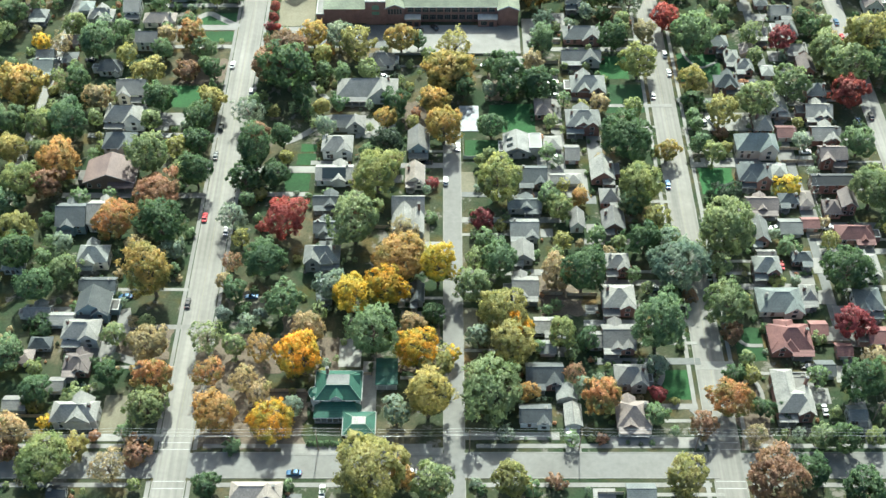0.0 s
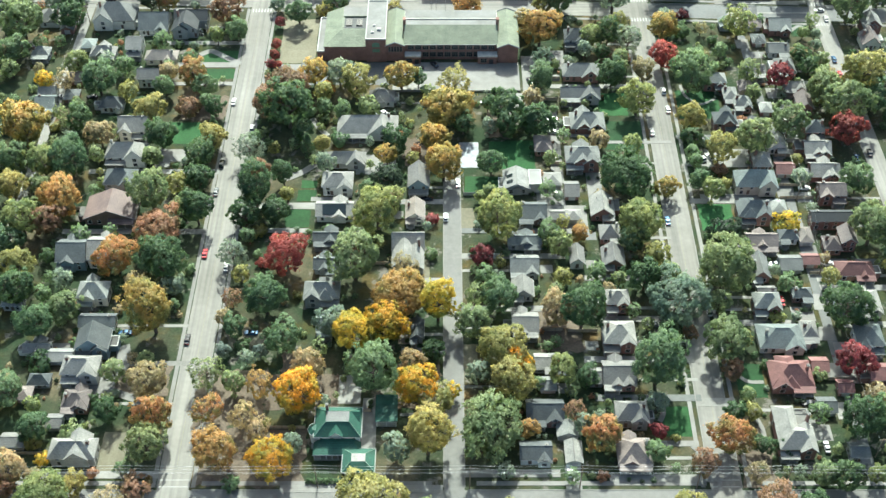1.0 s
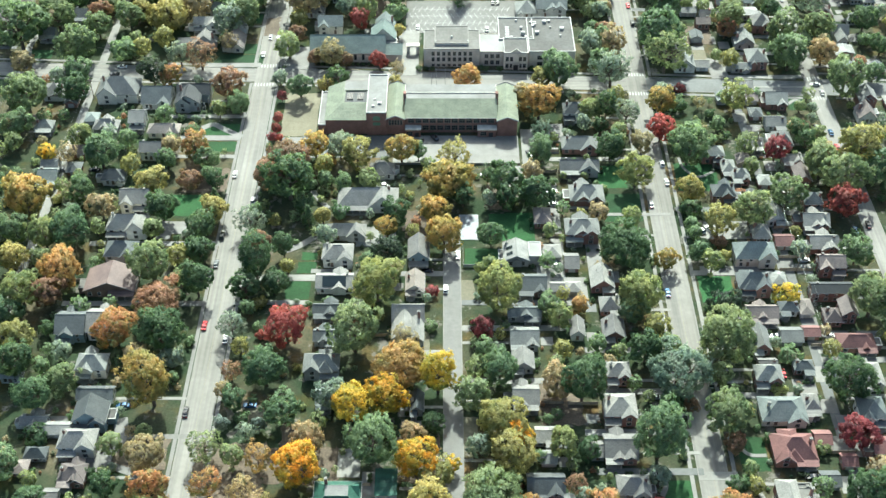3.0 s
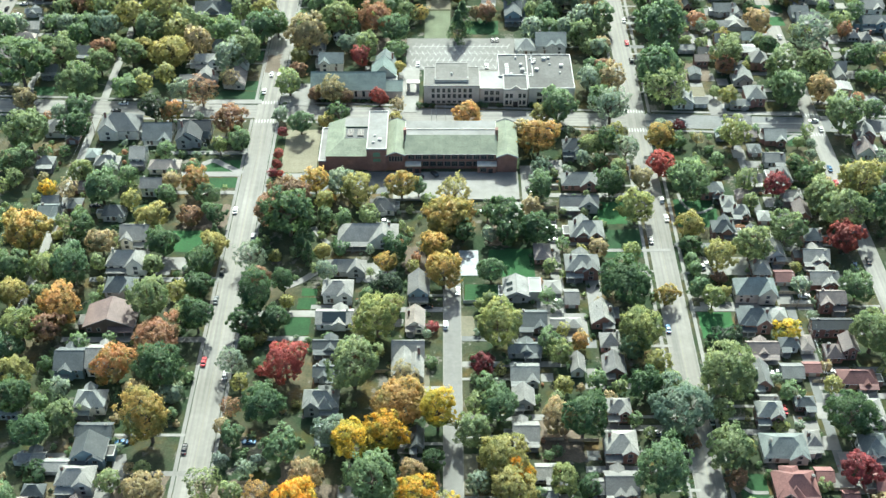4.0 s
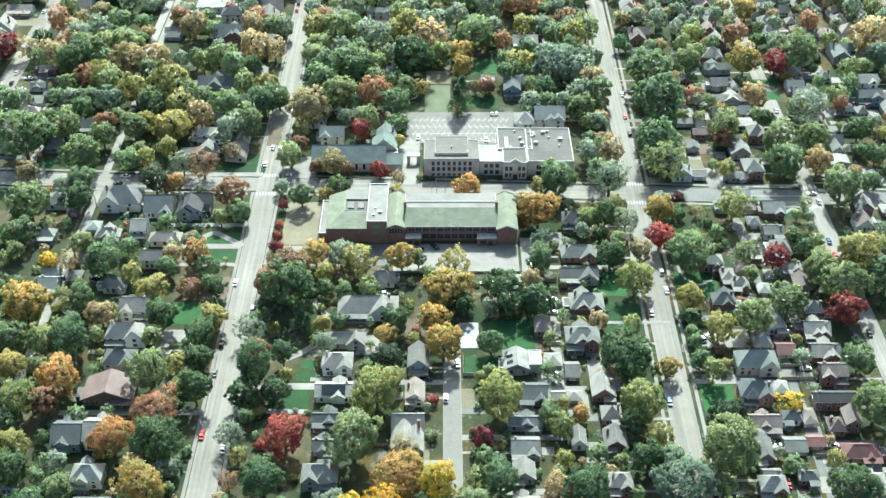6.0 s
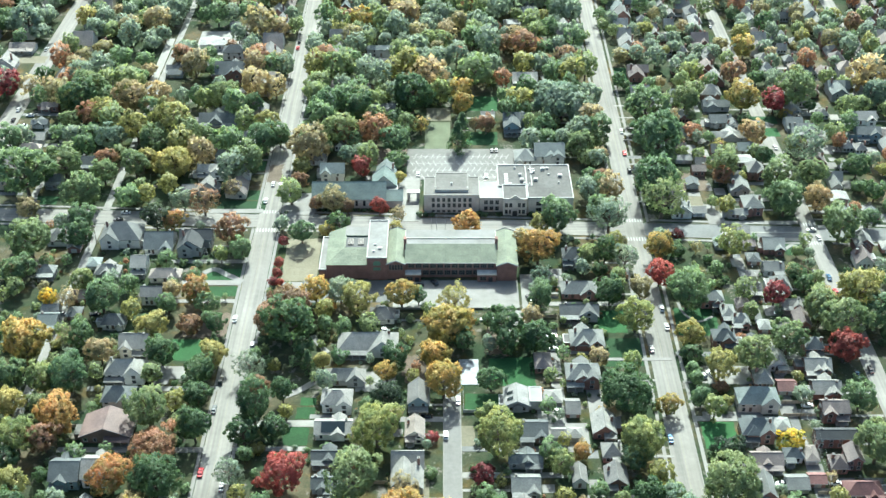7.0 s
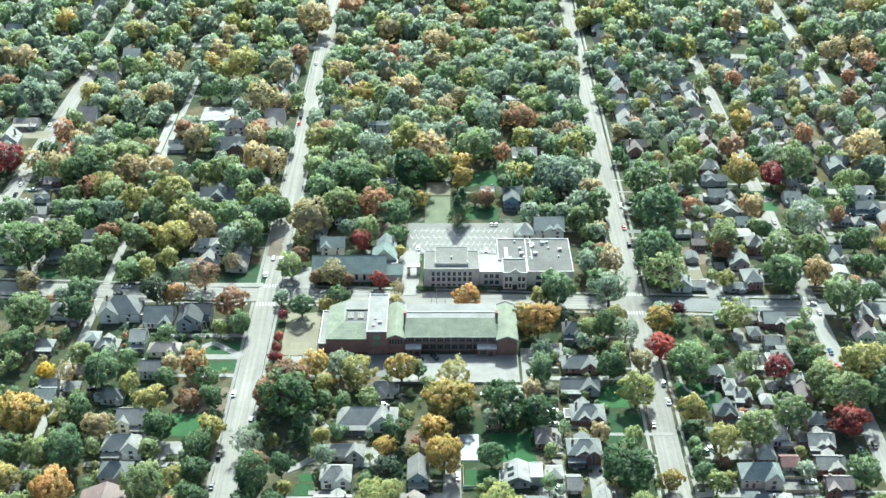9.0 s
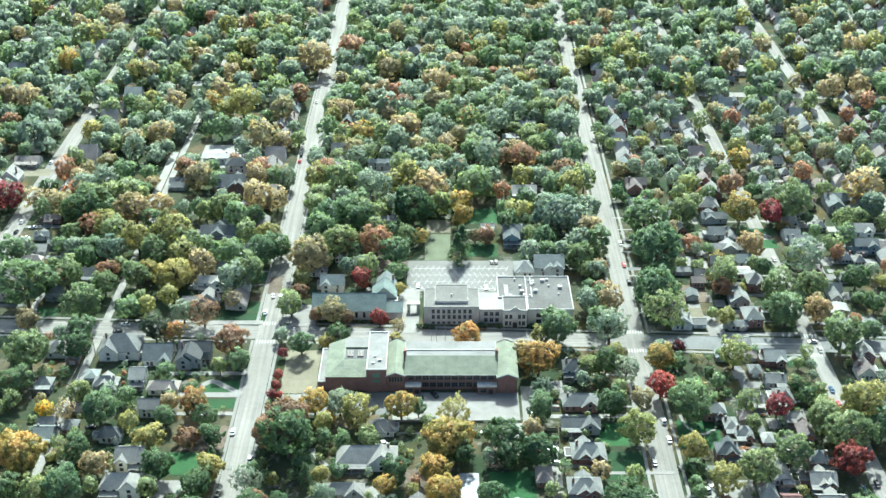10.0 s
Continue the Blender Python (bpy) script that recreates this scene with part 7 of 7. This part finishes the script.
tree(-82.6, 511.8, 6.6, "dk", "round")
tree(-94.8, 484.7, 9.3, "og", "round")
tree(-101.7, 563.7, 9.1, "ta", "round", far=True)
tree(-90.9, 563.4, 7.2, "ta", "sparse", far=True)
tree(-116.9, 552.4, 8.1, "og", "round")
tree(-130.4, 437.2, 6.6, "vd", "round")
tree(-122.7, 436.5, 5.5, "ro", "round")
tree(-110.6, 449.0, 7.8, "ru", "sparse")
tree(-120.7, 452.7, 5.6, "gg", "round")
tree(-100.1, 463.9, 5.1, "bn", "sparse")
tree(-94.6, 426.9, 7.5, "ru", "round")
tree(-88.5, 414.1, 5.8, "gr", "round")
tree(-119.5, 513.7, 5.5, "og", "round")
tree(-224.6, 565.3, 6.8, "bn", "sparse", far=True)
tree(-238.1, 564.7, 8.6, "ma", "round", far=True)
tree(-222.1, 581.9, 4.9, "dk", "round", far=True)
tree(-65.6, 496.9, 10.6, "ta", "round")
tree(-53.0, 513.7, 9.0, "og", "round")
tree(-49.8, 515.8, 6.0, "ru", "round")
tree(-34.3, 514.7, 8.4, "ru", "round")
tree(-23.9, 504.4, 7.7, "gr", "round")
tree(-18.7, 524.2, 6.7, "og", "sparse")
tree(-11.4, 524.4, 4.9, "oy", "sparse")
tree(-47.5, 495.3, 4.7, "gg", "round")
tree(-39.8, 483.7, 5.2, "re", "round")
tree(-69.4, 471.7, 4.6, "ru", "round")
tree(-59.0, 452.8, 3.9, "ru", "round")
tree(-50.8, 451.3, 6.6, "ta", "round")
tree(-44.3, 450.5, 3.8, "ru", "round")
tree(-29.3, 449.7, 4.4, "re", "round")
tree(-21.6, 476.0, 3.4, "ol", "round")
tree(-20.4, 442.4, 4.3, "bn", "sparse")
tree(-47.3, 437.5, 5.4, "dk", "bush")
tree(-52.9, 433.7, 3.8, "ol", "bush")
tree(-63.2, 427.0, 5.8, "gr", "round")
tree(-21.5, 434.6, 3.7, "ol", "bush")
tree(11.2, 432.2, 6.9, "or", "round")
tree(41.5, 411.5, 8.6, "or", "round")
tree(44.4, 434.4, 5.3, "ol", "round")
tree(51.3, 435.9, 9.1, "gr", "round")
tree(9.6, 561.9, 6.4, "oy", "round", far=True)
tree(7.9, 544.5, 3.5, "ta", "round")
tree(22.3, 525.6, 5.5, "ru", "round")
tree(-61.0, 540.4, 9.4, "gr", "round")
tree(-44.4, 537.8, 8.7, "dk", "round")
tree(-16.3, 548.6, 11.9, "dk", "round")
tree(-7.5, 572.8, 9.8, "bn", "round", far=True)
tree(18.2, 576.1, 9.8, "og", "round", far=True)
tree(34.7, 539.6, 6.2, "gr", "round")
tree(60.2, 542.4, 14.4, "gg", "wide")
tree(51.3, 520.6, 6.7, "gr", "round")
tree(68.4, 502.5, 7.1, "og", "round")
tree(35.2, 421.2, 5.2, "ta", "round")
tree(107.5, 502.3, 13.4, "gr", "round")
tree(105.2, 532.9, 11.9, "gr", "round")
tree(100.2, 463.8, 10.7, "gr", "round")
tree(101.2, 446.5, 11.0, "og", "sparse")
tree(75.3, 434.9, 9.4, "gg", "sparse")
tree(76.4, 473.8, 4.9, "ru", "round")
tree(158.9, 547.3, 9.1, "oy", "round")
tree(157.7, 514.4, 6.8, "bn", "round")
tree(160.8, 580.5, 7.1, "ru", "round", far=True)
tree(175.8, 547.5, 7.2, "ma", "round")
tree(180.9, 540.6, 3.9, "oy", "bush")
tree(159.0, 495.0, 4.9, "dk", "round")
tree(136.4, 482.5, 7.7, "og", "round")
tree(133.9, 475.7, 5.3, "ru", "round")
tree(139.4, 507.5, 4.3, "oy", "bush")
tree(129.0, 548.6, 8.4, "og", "round")
tree(137.1, 583.2, 6.1, "yg", "round", far=True)
tree(187.7, 554.4, 10.6, "og", "round")
tree(179.6, 496.4, 10.4, "gg", "sparse")
tree(177.2, 475.4, 7.1, "og", "round")
tree(174.3, 453.2, 6.9, "bn", "round")
tree(159.1, 469.5, 9.3, "og", "round")
tree(157.9, 449.2, 9.6, "gr", "round")
tree(177.8, 428.6, 9.4, "og", "round")
tree(200.9, 481.4, 6.7, "dk", "round")
tree(231.3, 571.6, 10.4, "ta", "round", far=True)
tree(231.2, 555.5, 8.1, "gg", "round")
tree(106.0, 431.1, 2.7, "ma", "bush")
tree(127.5, 416.1, 7.4, "yg", "round")
tree(137.9, 426.1, 3.3, "gr", "bush")
tree(124.8, 424.0, 3.2, "gr", "bush")
tree(95.2, 414.8, 6.8, "oy", "round")
tree(103.5, 417.1, 3.7, "dk", "bush")
tree(79.0, 406.2, 6.6, "gg", "sparse")
tree(194.5, 439.2, 5.1, "gr", "round")
tree(-262.6, 774.4, 7.9, "oy", "round", far=True)
tree(-276.5, 855.0, 7.2, "ta", "round", far=True)
tree(-148.3, 699.5, 7.1, "oy", "round", far=True)
tree(-128.6, 692.7, 10.0, "ol", "round", far=True)
tree(-139.0, 589.9, 8.2, "bn", "round", far=True)
tree(-148.5, 604.6, 6.3, "ru", "round", far=True)
tree(-105.2, 599.8, 6.9, "ru", "round", far=True)
tree(-123.5, 621.4, 3.5, "ru", "round", far=True)
tree(-108.8, 640.0, 10.1, "ta", "round", far=True)
tree(-172.2, 648.2, 8.2, "ta", "round", far=True)
tree(-215.6, 655.2, 6.8, "ol", "round", far=True)
tree(-248.7, 645.4, 9.5, "gg", "round", far=True)
tree(-64.4, 682.8, 8.3, "bn", "round", far=True)
tree(-66.4, 791.1, 10.3, "ru", "round", far=True)
tree(-61.5, 840.4, 5.4, "ru", "round", far=True)
tree(-69.0, 742.3, 5.7, "bn", "round", far=True)
tree(-94.7, 713.8, 7.1, "ru", "round", far=True)
tree(-25.4, 702.4, 5.8, "ru", "round", far=True)
tree(-48.1, 713.9, 7.1, "bn", "round", far=True)
tree(-59.2, 658.9, 5.1, "ru", "round", far=True)
tree(-48.1, 649.3, 7.2, "oy", "round", far=True)
tree(-22.4, 658.6, 11.0, "bn", "wide", far=True)
tree(-3.3, 696.4, 8.4, "bn", "round", far=True)
tree(-36.8, 757.2, 8.2, "bn", "round", far=True)
tree(-88.7, 770.3, 11.7, "ta", "round", far=True)
tree(-5.3, 725.1, 10.3, "bn", "round", far=True)
tree(46.6, 614.3, 8.6, "ru", "round", far=True)
tree(35.4, 621.2, 5.6, "ru", "round", far=True)
tree(70.2, 600.3, 8.5, "ru", "wide", far=True)
tree(59.0, 601.4, 4.1, "ru", "round", far=True)
tree(-66.1, 598.6, 7.5, "ru", "round", far=True)
tree(-58.4, 584.2, 9.3, "og", "round", far=True)
tree(173.7, 612.8, 7.1, "oy", "round", far=True)
tree(174.6, 689.1, 5.5, "bn", "round", far=True)
tree(257.7, 720.8, 8.3, "bn", "round", far=True)
tree(278.7, 727.5, 7.6, "bn", "round", far=True)
tree(247.4, 648.4, 6.1, "ru", "round", far=True)
tree(297.8, 802.2, 8.3, "ta", "round", far=True)
tree(232.9, 805.0, 7.2, "bn", "round", far=True)
tree(187.1, 801.7, 6.2, "bn", "round", far=True)
tree(164.0, 764.1, 7.6, "ta", "round", far=True)
tree(137.9, 817.2, 7.1, "ta", "round", far=True)
tree(-272.0, 672.7, 5.6, "ru", "round", far=True)
tree(-254.0, 861.5, 9.6, "bn", "round", far=True)
tree(7.2, 505.8, 5.2, "dk", "cone", where="beside the turf")
tree(9.6, 512.5, 5.6, "dk", "cone", where="beside the turf")
tree(10.2, 543.0, 5.6, "oy", "tall", where="behind the turf")
tree(41.5, 394.5, 5.2, "gg", "sparse", where="beside the school yard")
tree(63.5, 409.0, 5.6, "yg", where="beside a house")
tree(70.5, 410.0, 5.4, "dk", "tall", where="beside a house")
tree(67.0, 401.0, 3.6, "dk", where="beside a house")
tree(-71.4, 424.0, 2.6, "ma", where="along the school lawn")
tree(-71.4, 407.5, 2.4, "re", where="along the school lawn")
tree(-71.4, 400.0, 2.6, "re", where="along the school lawn")
tree(-72.4, 394.0, 2.2, "ma", where="along the school lawn")
tree(17.0, 528.0, 4.0, "bn", "round", where="behind the parking lot")
tree(23.5, 529.0, 3.8, "bn", "round", where="behind the parking lot")
tree(-40.3, 191.0, 1.1, "dk", "bush")
tree(-38.6, 191.0, 1.1, "dk", "bush")
tree(-36.9, 191.0, 1.1, "gr", "bush")
tree(-35.2, 191.0, 1.1, "dk", "bush")
tree(-33.3, 191.0, 1.1, "dk", "bush")
tree(-31.4, 191.0, 1.1, "gr", "bush")


for hx, hr, hc in ((-11, 1.7, "dk"), (-8, 1.5, "dk"), (-5, 1.3, "dk"), (14, 1.6, "dk"), (17, 1.8, "dk"), (19.5, 1.5, "gr"), (26, 1.4, "dk"), (41, 1.6, "dk"), (44, 1.4, "gr")):
    tree(hx, 448.2, hr, hc, "bush", where="by the school wall")
for i in range(14):
    tree(round(-56.0 + i * 2.4, 1), 452.6, 0.9, "dk", "bush", where="by the church wall")


# woods and yard trees past counting
def clear_of_roads(x, y, gap):
    if abs(x + 158) < 3.6 or (abs(x - 130) < 3 and y < 430):
        return False
    for cx, w, y0, y1, nm in STREETS:
        shown = abs(cx) < 100 or (cx == 168 and y < 715) or (cx == 245 and y > 715) or (cx == -230 and y < 690)
        if y0 < y < y1 and abs(x - axis(cx, y)) < w / 2 + (gap if shown and y < 560 else gap - 1.7 if shown else gap - 4.5):
            return False
    return all(abs(y - f(x)) > fw / 2 + (gap if y < 600 else gap - 4.0) for f, fw in ((ST1, 8.6), (ST2, 10.5), (ST3, 8.0), (ST4, 8.0)))


def clear_of_open(x, y, gap):
    return all(x < a - gap or x > c + gap or y < b - gap or y > d + gap for a, b, c, d in OPEN + LAWNS)


plant = random.Random(77)
WOODS = {}
MIX = ["gr"] * 22 + ["dk"] * 12 + ["og"] * 22 + ["ol"] * 10 + ["gg"] * 18 + ["yg"] * 4 + ["bn"] * 5 + ["ru"] * 3 + ["ta"] * 2


CELLS = {}


def remember(x, y, r):
    CELLS.setdefault((int(x // 16), int(y // 16)), []).append((x, y, r))


for g in GROVE:
    remember(*g)


# paler, greyer leaves for the rear woods: distance haze put into the colour
HAZED_MIX = ["gr"] * 16 + ["gg"] * 50 + ["og"] * 14 + ["ol"] * 6 + ["dk"] * 3 + ["bn"] * 6 + ["ru"] * 2 + ["ta"] * 5
def near_grove(x, y, r, k):
    i, j = int(x // 16), int(y // 16)
    return any((x - a) ** 2 + (y - b) ** 2 < (k * (r + c)) ** 2 for p in (-1, 0, 1) for q in (-1, 0, 1) for a, b, c in CELLS.get((i + p, j + q), ()))


# clipped shrubs round the houses
for a, b, c, e in SHOWN:
    if b > 445:
        continue
    for i in range(plant.randint(3, 6)):
        spot = plant.random()
        if spot < 0.55:
            px, py = a + plant.uniform(-c, c), b - e - plant.uniform(2.9, 3.6)
        else:
            px, py = a + plant.choice((-1, 1)) * (c + 1.3), b + plant.uniform(-e, e)
        r = plant.uniform(0.5, 1.05)
        if clear_of_roads(px, py, 1.5) and not any(abs(px - p) < q + 0.6 and abs(py - o) < w + 0.6 for p, o, q, w in TAKEN) and not near_grove(px, py, r, 0.5):
            WOODS.setdefault(plant.choice(("dk", "dk", "vd", "gr", "gg", "ru")), []).append((px, py, r, "bush"))
            remember(px, py, r)
y = 450.0
while y < 1010:
    x = -430.0
    while x < 430:
        px, py = x + plant.uniform(-3, 3), y + plant.uniform(-3, 3)
        r = plant.uniform(3.9, 7.5) if px < 95 or py > 720 else plant.uniform(2.4, 5.6)
        colour = plant.choice(HAZED_MIX if py > 580 else MIX)
        keep = plant.random()
        x += 8.6
        dense = 0.68 if px < -86 else 0.95 if px < 84 else 0.58 if py < 720 else 0.66
        if (-226 < px < -192 and py < 640) or (-150 < px < -92 and 560 < py < 710):
            dense = 0.42
        if abs(px) > 0.40 * py + 30 or keep > dense or not clear_of_roads(px, py, 2.6 if r < 6 else 4.2) or not clear_of_open(px, py, 0.5 * r):
            continue
        if any(abs(px - a) < c * 0.75 and abs(py - b) < e * 0.75 for a, b, c, e in TAKEN) or near_grove(px, py, r, 0.61):
            continue
        if any(abs(px - a) < c + 0.55 * r and b - e - 6 - r < py < b for a, b, c, e in SHOWN):
            continue
        WOODS.setdefault(colour, []).append((px, py, r, plant.choice(("round", "tall", "tall", "wide", "round"))))
        remember(px, py, r)
    y += 8.2
y = 176.0
while y < 445:
    x = -190.0
    while x < 190:
        px, py = x + plant.uniform(-2.5, 2.5), y + plant.uniform(-2.5, 2.5)
        r = plant.uniform(1.0, 2.6) if plant.random() < 0.6 else plant.uniform(2.6, 4.6)
        colour = plant.choice(MIX)
        keep = plant.random()
        x += 5.2
        if abs(px) > 0.40 * py + 70 or keep > 0.74 or not clear_of_roads(px, py, 2.5) or not clear_of_open(px, py, 1):
            continue
        if any(abs(px - a) < c + 0.8 and abs(py - b) < e + 1.5 for a, b, c, e in TAKEN) or near_grove(px, py, r, 0.75):
            continue
        WOODS.setdefault(colour, []).append((px, py, r, plant.choice(("bush", "bush", "round", "sparse")) if r < 2.6 else plant.choice(("round", "tall", "sparse"))))
        remember(px, py, r)
    y += 5.2


def coords(me):
    a = np.empty(len(me.vertices) * 3)
    me.vertices.foreach_get("co", a)
    return a.reshape(-1, 3)


POOL, BACK = ({k: [(coords(m), SOFT["crown", m["seed"]]) for m in v] for k, v in pool.items()} for pool in (FAR, FARTHEST))
STEM_V, STEM_F = [], []
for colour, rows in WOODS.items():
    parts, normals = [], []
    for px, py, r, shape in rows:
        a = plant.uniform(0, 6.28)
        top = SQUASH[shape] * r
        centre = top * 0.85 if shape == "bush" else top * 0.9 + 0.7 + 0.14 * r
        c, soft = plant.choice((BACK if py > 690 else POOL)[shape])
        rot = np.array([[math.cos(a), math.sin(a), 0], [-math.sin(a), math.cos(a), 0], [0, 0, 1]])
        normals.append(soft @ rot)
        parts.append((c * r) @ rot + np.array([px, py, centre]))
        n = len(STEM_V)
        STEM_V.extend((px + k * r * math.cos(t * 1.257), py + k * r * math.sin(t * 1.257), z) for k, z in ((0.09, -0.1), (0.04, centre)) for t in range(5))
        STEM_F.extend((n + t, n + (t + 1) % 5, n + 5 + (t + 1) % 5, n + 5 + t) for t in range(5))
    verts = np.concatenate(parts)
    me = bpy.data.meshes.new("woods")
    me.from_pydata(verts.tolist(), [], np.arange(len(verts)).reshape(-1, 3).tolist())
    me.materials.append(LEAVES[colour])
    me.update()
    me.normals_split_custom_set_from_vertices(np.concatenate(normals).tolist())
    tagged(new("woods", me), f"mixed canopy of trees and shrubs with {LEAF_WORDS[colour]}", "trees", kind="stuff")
tagged(piece("tree_stems", mesh_data("tree_stems", STEM_V, STEM_F, BARK)), "brown trunks of the trees in the woods", "trunks", kind="stuff")

# ---- cars ----
car(-76.0, 354.7, "white", 0, tall=True, where="parked on a driveway", z=0.05)
car(-85.5, 371.6, "white", 0)
car(-85.4, 333.6, "black", 0, tall=True)
car(-85.5, 317.8, "grey", 0)
car(-85.1, 285.8, "red", 0)
car(-85.3, 246.2, "black", 0)
car(5.6, 322.8, "white", 0)
car(1.0, 304.2, "white", 0, tall=True)
car(82.5, 302.5, "blue", 0, where="parked on a driveway", z=0.05)
car(91.0, 378.6, "white", 0, tall=True)
car(91.3, 366.6, "white", 0)
car(83.0, 352.6, "grey", 0, where="parked on a driveway", z=0.05)
car(90.7, 258.6, "silver", 0, tall=True)
car(70.8, 252.6, "silver", 90, where="parked on a driveway", z=0.05)
car(38.3, 194.6, "white", 0, tall=True, where="parked on a driveway", z=0.05)
car(-44.2, 181.1, "blue", 90)
car(-35.4, 174.7, "white", 0, where="parked on a driveway", z=0.05)
car(-9.9, 181.5, "white", 90)
car(-76.6, 279.2, "silver", 0)
car(116.4, 263.3, "red", 0, where="parked on a driveway", z=0.05)
car(66.1, 220.7, "white", 90, where="parked on a driveway", z=0.05)
car(100.3, 336.9, "white", 30, tall=True, where="parked on a driveway", z=0.05)
car(103.7, 337.5, "white", 30, where="parked on a driveway", z=0.05)
car(117.4, 280.6, "white", 90, where="parked on a driveway", z=0.05)
car(136.3, 280.9, "white", 90, where="parked on a driveway", z=0.05)
car(136.5, 320.0, "white", 90, where="parked on a driveway", z=0.05)
car(123.8, 312.6, "white", 90, where="parked on a driveway", z=0.05)
car(161.2, 403.4, "silver", 0, where="parked on a driveway", z=0.05)
car(166.5, 400.2, "blue", 0)
car(166.5, 389.8, "red", 0)
car(160.8, 336.9, "blue", 0, where="parked on a driveway", z=0.05)
car(166.4, 340.2, "black", 0)
car(-24.8, 364.1, "white", 90, tall=True, where="parked on a driveway", z=0.05)
car(17.5, 371.3, "white", 90, where="parked on a driveway", z=0.05)
car(22.0, 370.9, "silver", 90, tall=True, where="parked on a driveway", z=0.05)
car(43.9, 360.6, "white", 90, where="parked on a driveway", z=0.05)
car(43.8, 352.6, "white", 90, where="parked on a driveway", z=0.05)
car(-64.3, 249.1, "blue", 90, where="parked on a driveway", z=0.05)
car(-106.6, 249.1, "blue", 90, where="parked on a driveway", z=0.05)
car(-6.1, 314.1, "black", 90, where="parked on a driveway", z=0.05)
car(-157.9, 374.9, "silver", 90, where="parked on a driveway", z=0.05)
car(-144.1, 374.9, "black", 90, where="parked on a driveway", z=0.05)
car(38.7, 323.1, "white", 0, where="parked on a driveway", z=0.05)
car(42.2, 317.5, "white", 0, where="parked on a driveway", z=0.05)
car(118.2, 203.4, "silver", 0, where="parked on a driveway", z=0.05)
car(116.4, 220.0, "black", 90, where="parked on a driveway", z=0.05)
car(-82.2, 475.8, "silver", 0)
car(-78.4, 474.3, "white", 0, tall=True)
car(-84.0, 460.8, "white", 0)
car(-148.0, 450.6, "white", 90, where="parked on a driveway", z=0.05)
car(-150.2, 444.5, "black", 90, where="parked on a driveway", z=0.05)
car(92.8, 526.9, "white", 0)
car(91.6, 504.8, "red", 0)
car(91.8, 487.9, "black", 0, tall=True)
car(168.2, 436.2, "white", 90)
car(169.8, 429.9, "silver", 0)
car(-235.8, 577.6, "silver", 0, where="parked on a driveway", z=0.05)
car(-227.9, 550.4, "white", 0)
car(-227.3, 539.0, "black", 0)
car(-219.8, 544.0, "white", 90, where="parked on a driveway", z=0.05)
car(-220.3, 532.9, "white", 90, where="parked on a driveway", z=0.05)
car(-233.7, 624.4, "white", 0)
car(-85.6, 634.6, "black", 0, tall=True)
car(-85.7, 626.0, "red", 0)
car(-84.2, 717.2, "white", 0)
car(84.9, 685.5, "white", 0)
car(237.1, 781.7, "white", 0, where="parked on a driveway", z=0.05)
car(244.2, 757.8, "silver", 0)
car(243.4, 747.3, "white", 0)
car(163.2, 655.9, "silver", 0)
car(157.4, 644.3, "black", 0, where="parked on a driveway", z=0.05)
car(169.1, 510.5, "silver", 0)
car(24.7, 507.7, "black", 0, where="parked on a driveway", z=0.05)
car(27.0, 507.7, "black", 0, where="parked on a driveway", z=0.05)
car(21.1, 483.1, "white", 0, where="parked on a driveway", z=0.05)
car(-12.2, 484.7, "white", 0, where="parked on a driveway", z=0.05)
car(-3.6, 396.2, "black", 35, tall=True, where="parked in the school yard", z=0.05)
car(-10.4, 394.2, "black", 90, where="parked in the school yard", z=0.05)
car(36.2, 385.5, "black", 20, where="parked beside the school yard", z=0.02)


# ---- poles and wires ----
def utility_pole(x, y, h=11.0, rot=0.0):
    t = empty("utility_pole", x, y, 0, radians(rot))
    tagged(t, "weathered wooden utility pole with a crossarm", "pole", "utility poles")
    Shape().tube(0, 0, -0.2, h, 0.19, 0.13, 8).put("pole", BARK_WOOD, t)
    Shape().box(-0.07, 0.07, -1.2, 1.2, h - 0.8, h - 0.62).put("crossarm", BARK_WOOD, t)
    for u in (-1.05, 0.0, 1.05):
        Shape().tube(0, u, h - 0.62, h - 0.4, 0.06, 0.05, 6).put("insulator", WHITE, t)
    return t


WIRE = surface("aluminium_wire", (0.55, 0.56, 0.57), 0.4, 5, 1, 0.05, 0.6, 0)


def wire(a, b, sag=0.7, r=0.03):
    c = bpy.data.curves.new("wire", "CURVE")
    c.dimensions, c.bevel_depth, c.bevel_resolution = "3D", r, 0
    s = c.splines.new("POLY")
    s.points.add(8)
    for i in range(9):
        k = i / 8
        p = Vector(a).lerp(Vector(b), k)
        s.points[i].co = (p.x, p.y, p.z - sag * 4 * k * (1 - k), 1)
    c.materials.append(WIRE)
    return tagged(new("wire", c), "thin overhead power line between poles", "wire", "power lines")


xs = [-152, -95, -37.6, 8.0, 41.0, 76.0, 102.4, 140, 182]
for i, px in enumerate(xs):
    utility_pole(px, 189.1, 11.0)
    if i:
        for u, z in ((-1.05, 10.6), (0.0, 10.6), (1.05, 10.6), (0.0, 8.4)):
            wire((xs[i - 1], 189.1 + u, z), (px, 189.1 + u, z))
ys = [200, 238, 276, 314, 352, 390, 426]
for ax in (-155.6, 132.4):
    for i, py in enumerate(ys):
        utility_pole(ax, py, 10.0, 90)
        if i:
            for u, z in ((-1.05, 9.6), (1.05, 9.6), (0.0, 7.0)):
                wire((ax - u, ys[i - 1], z), (ax - u, py, z), r=0.012)
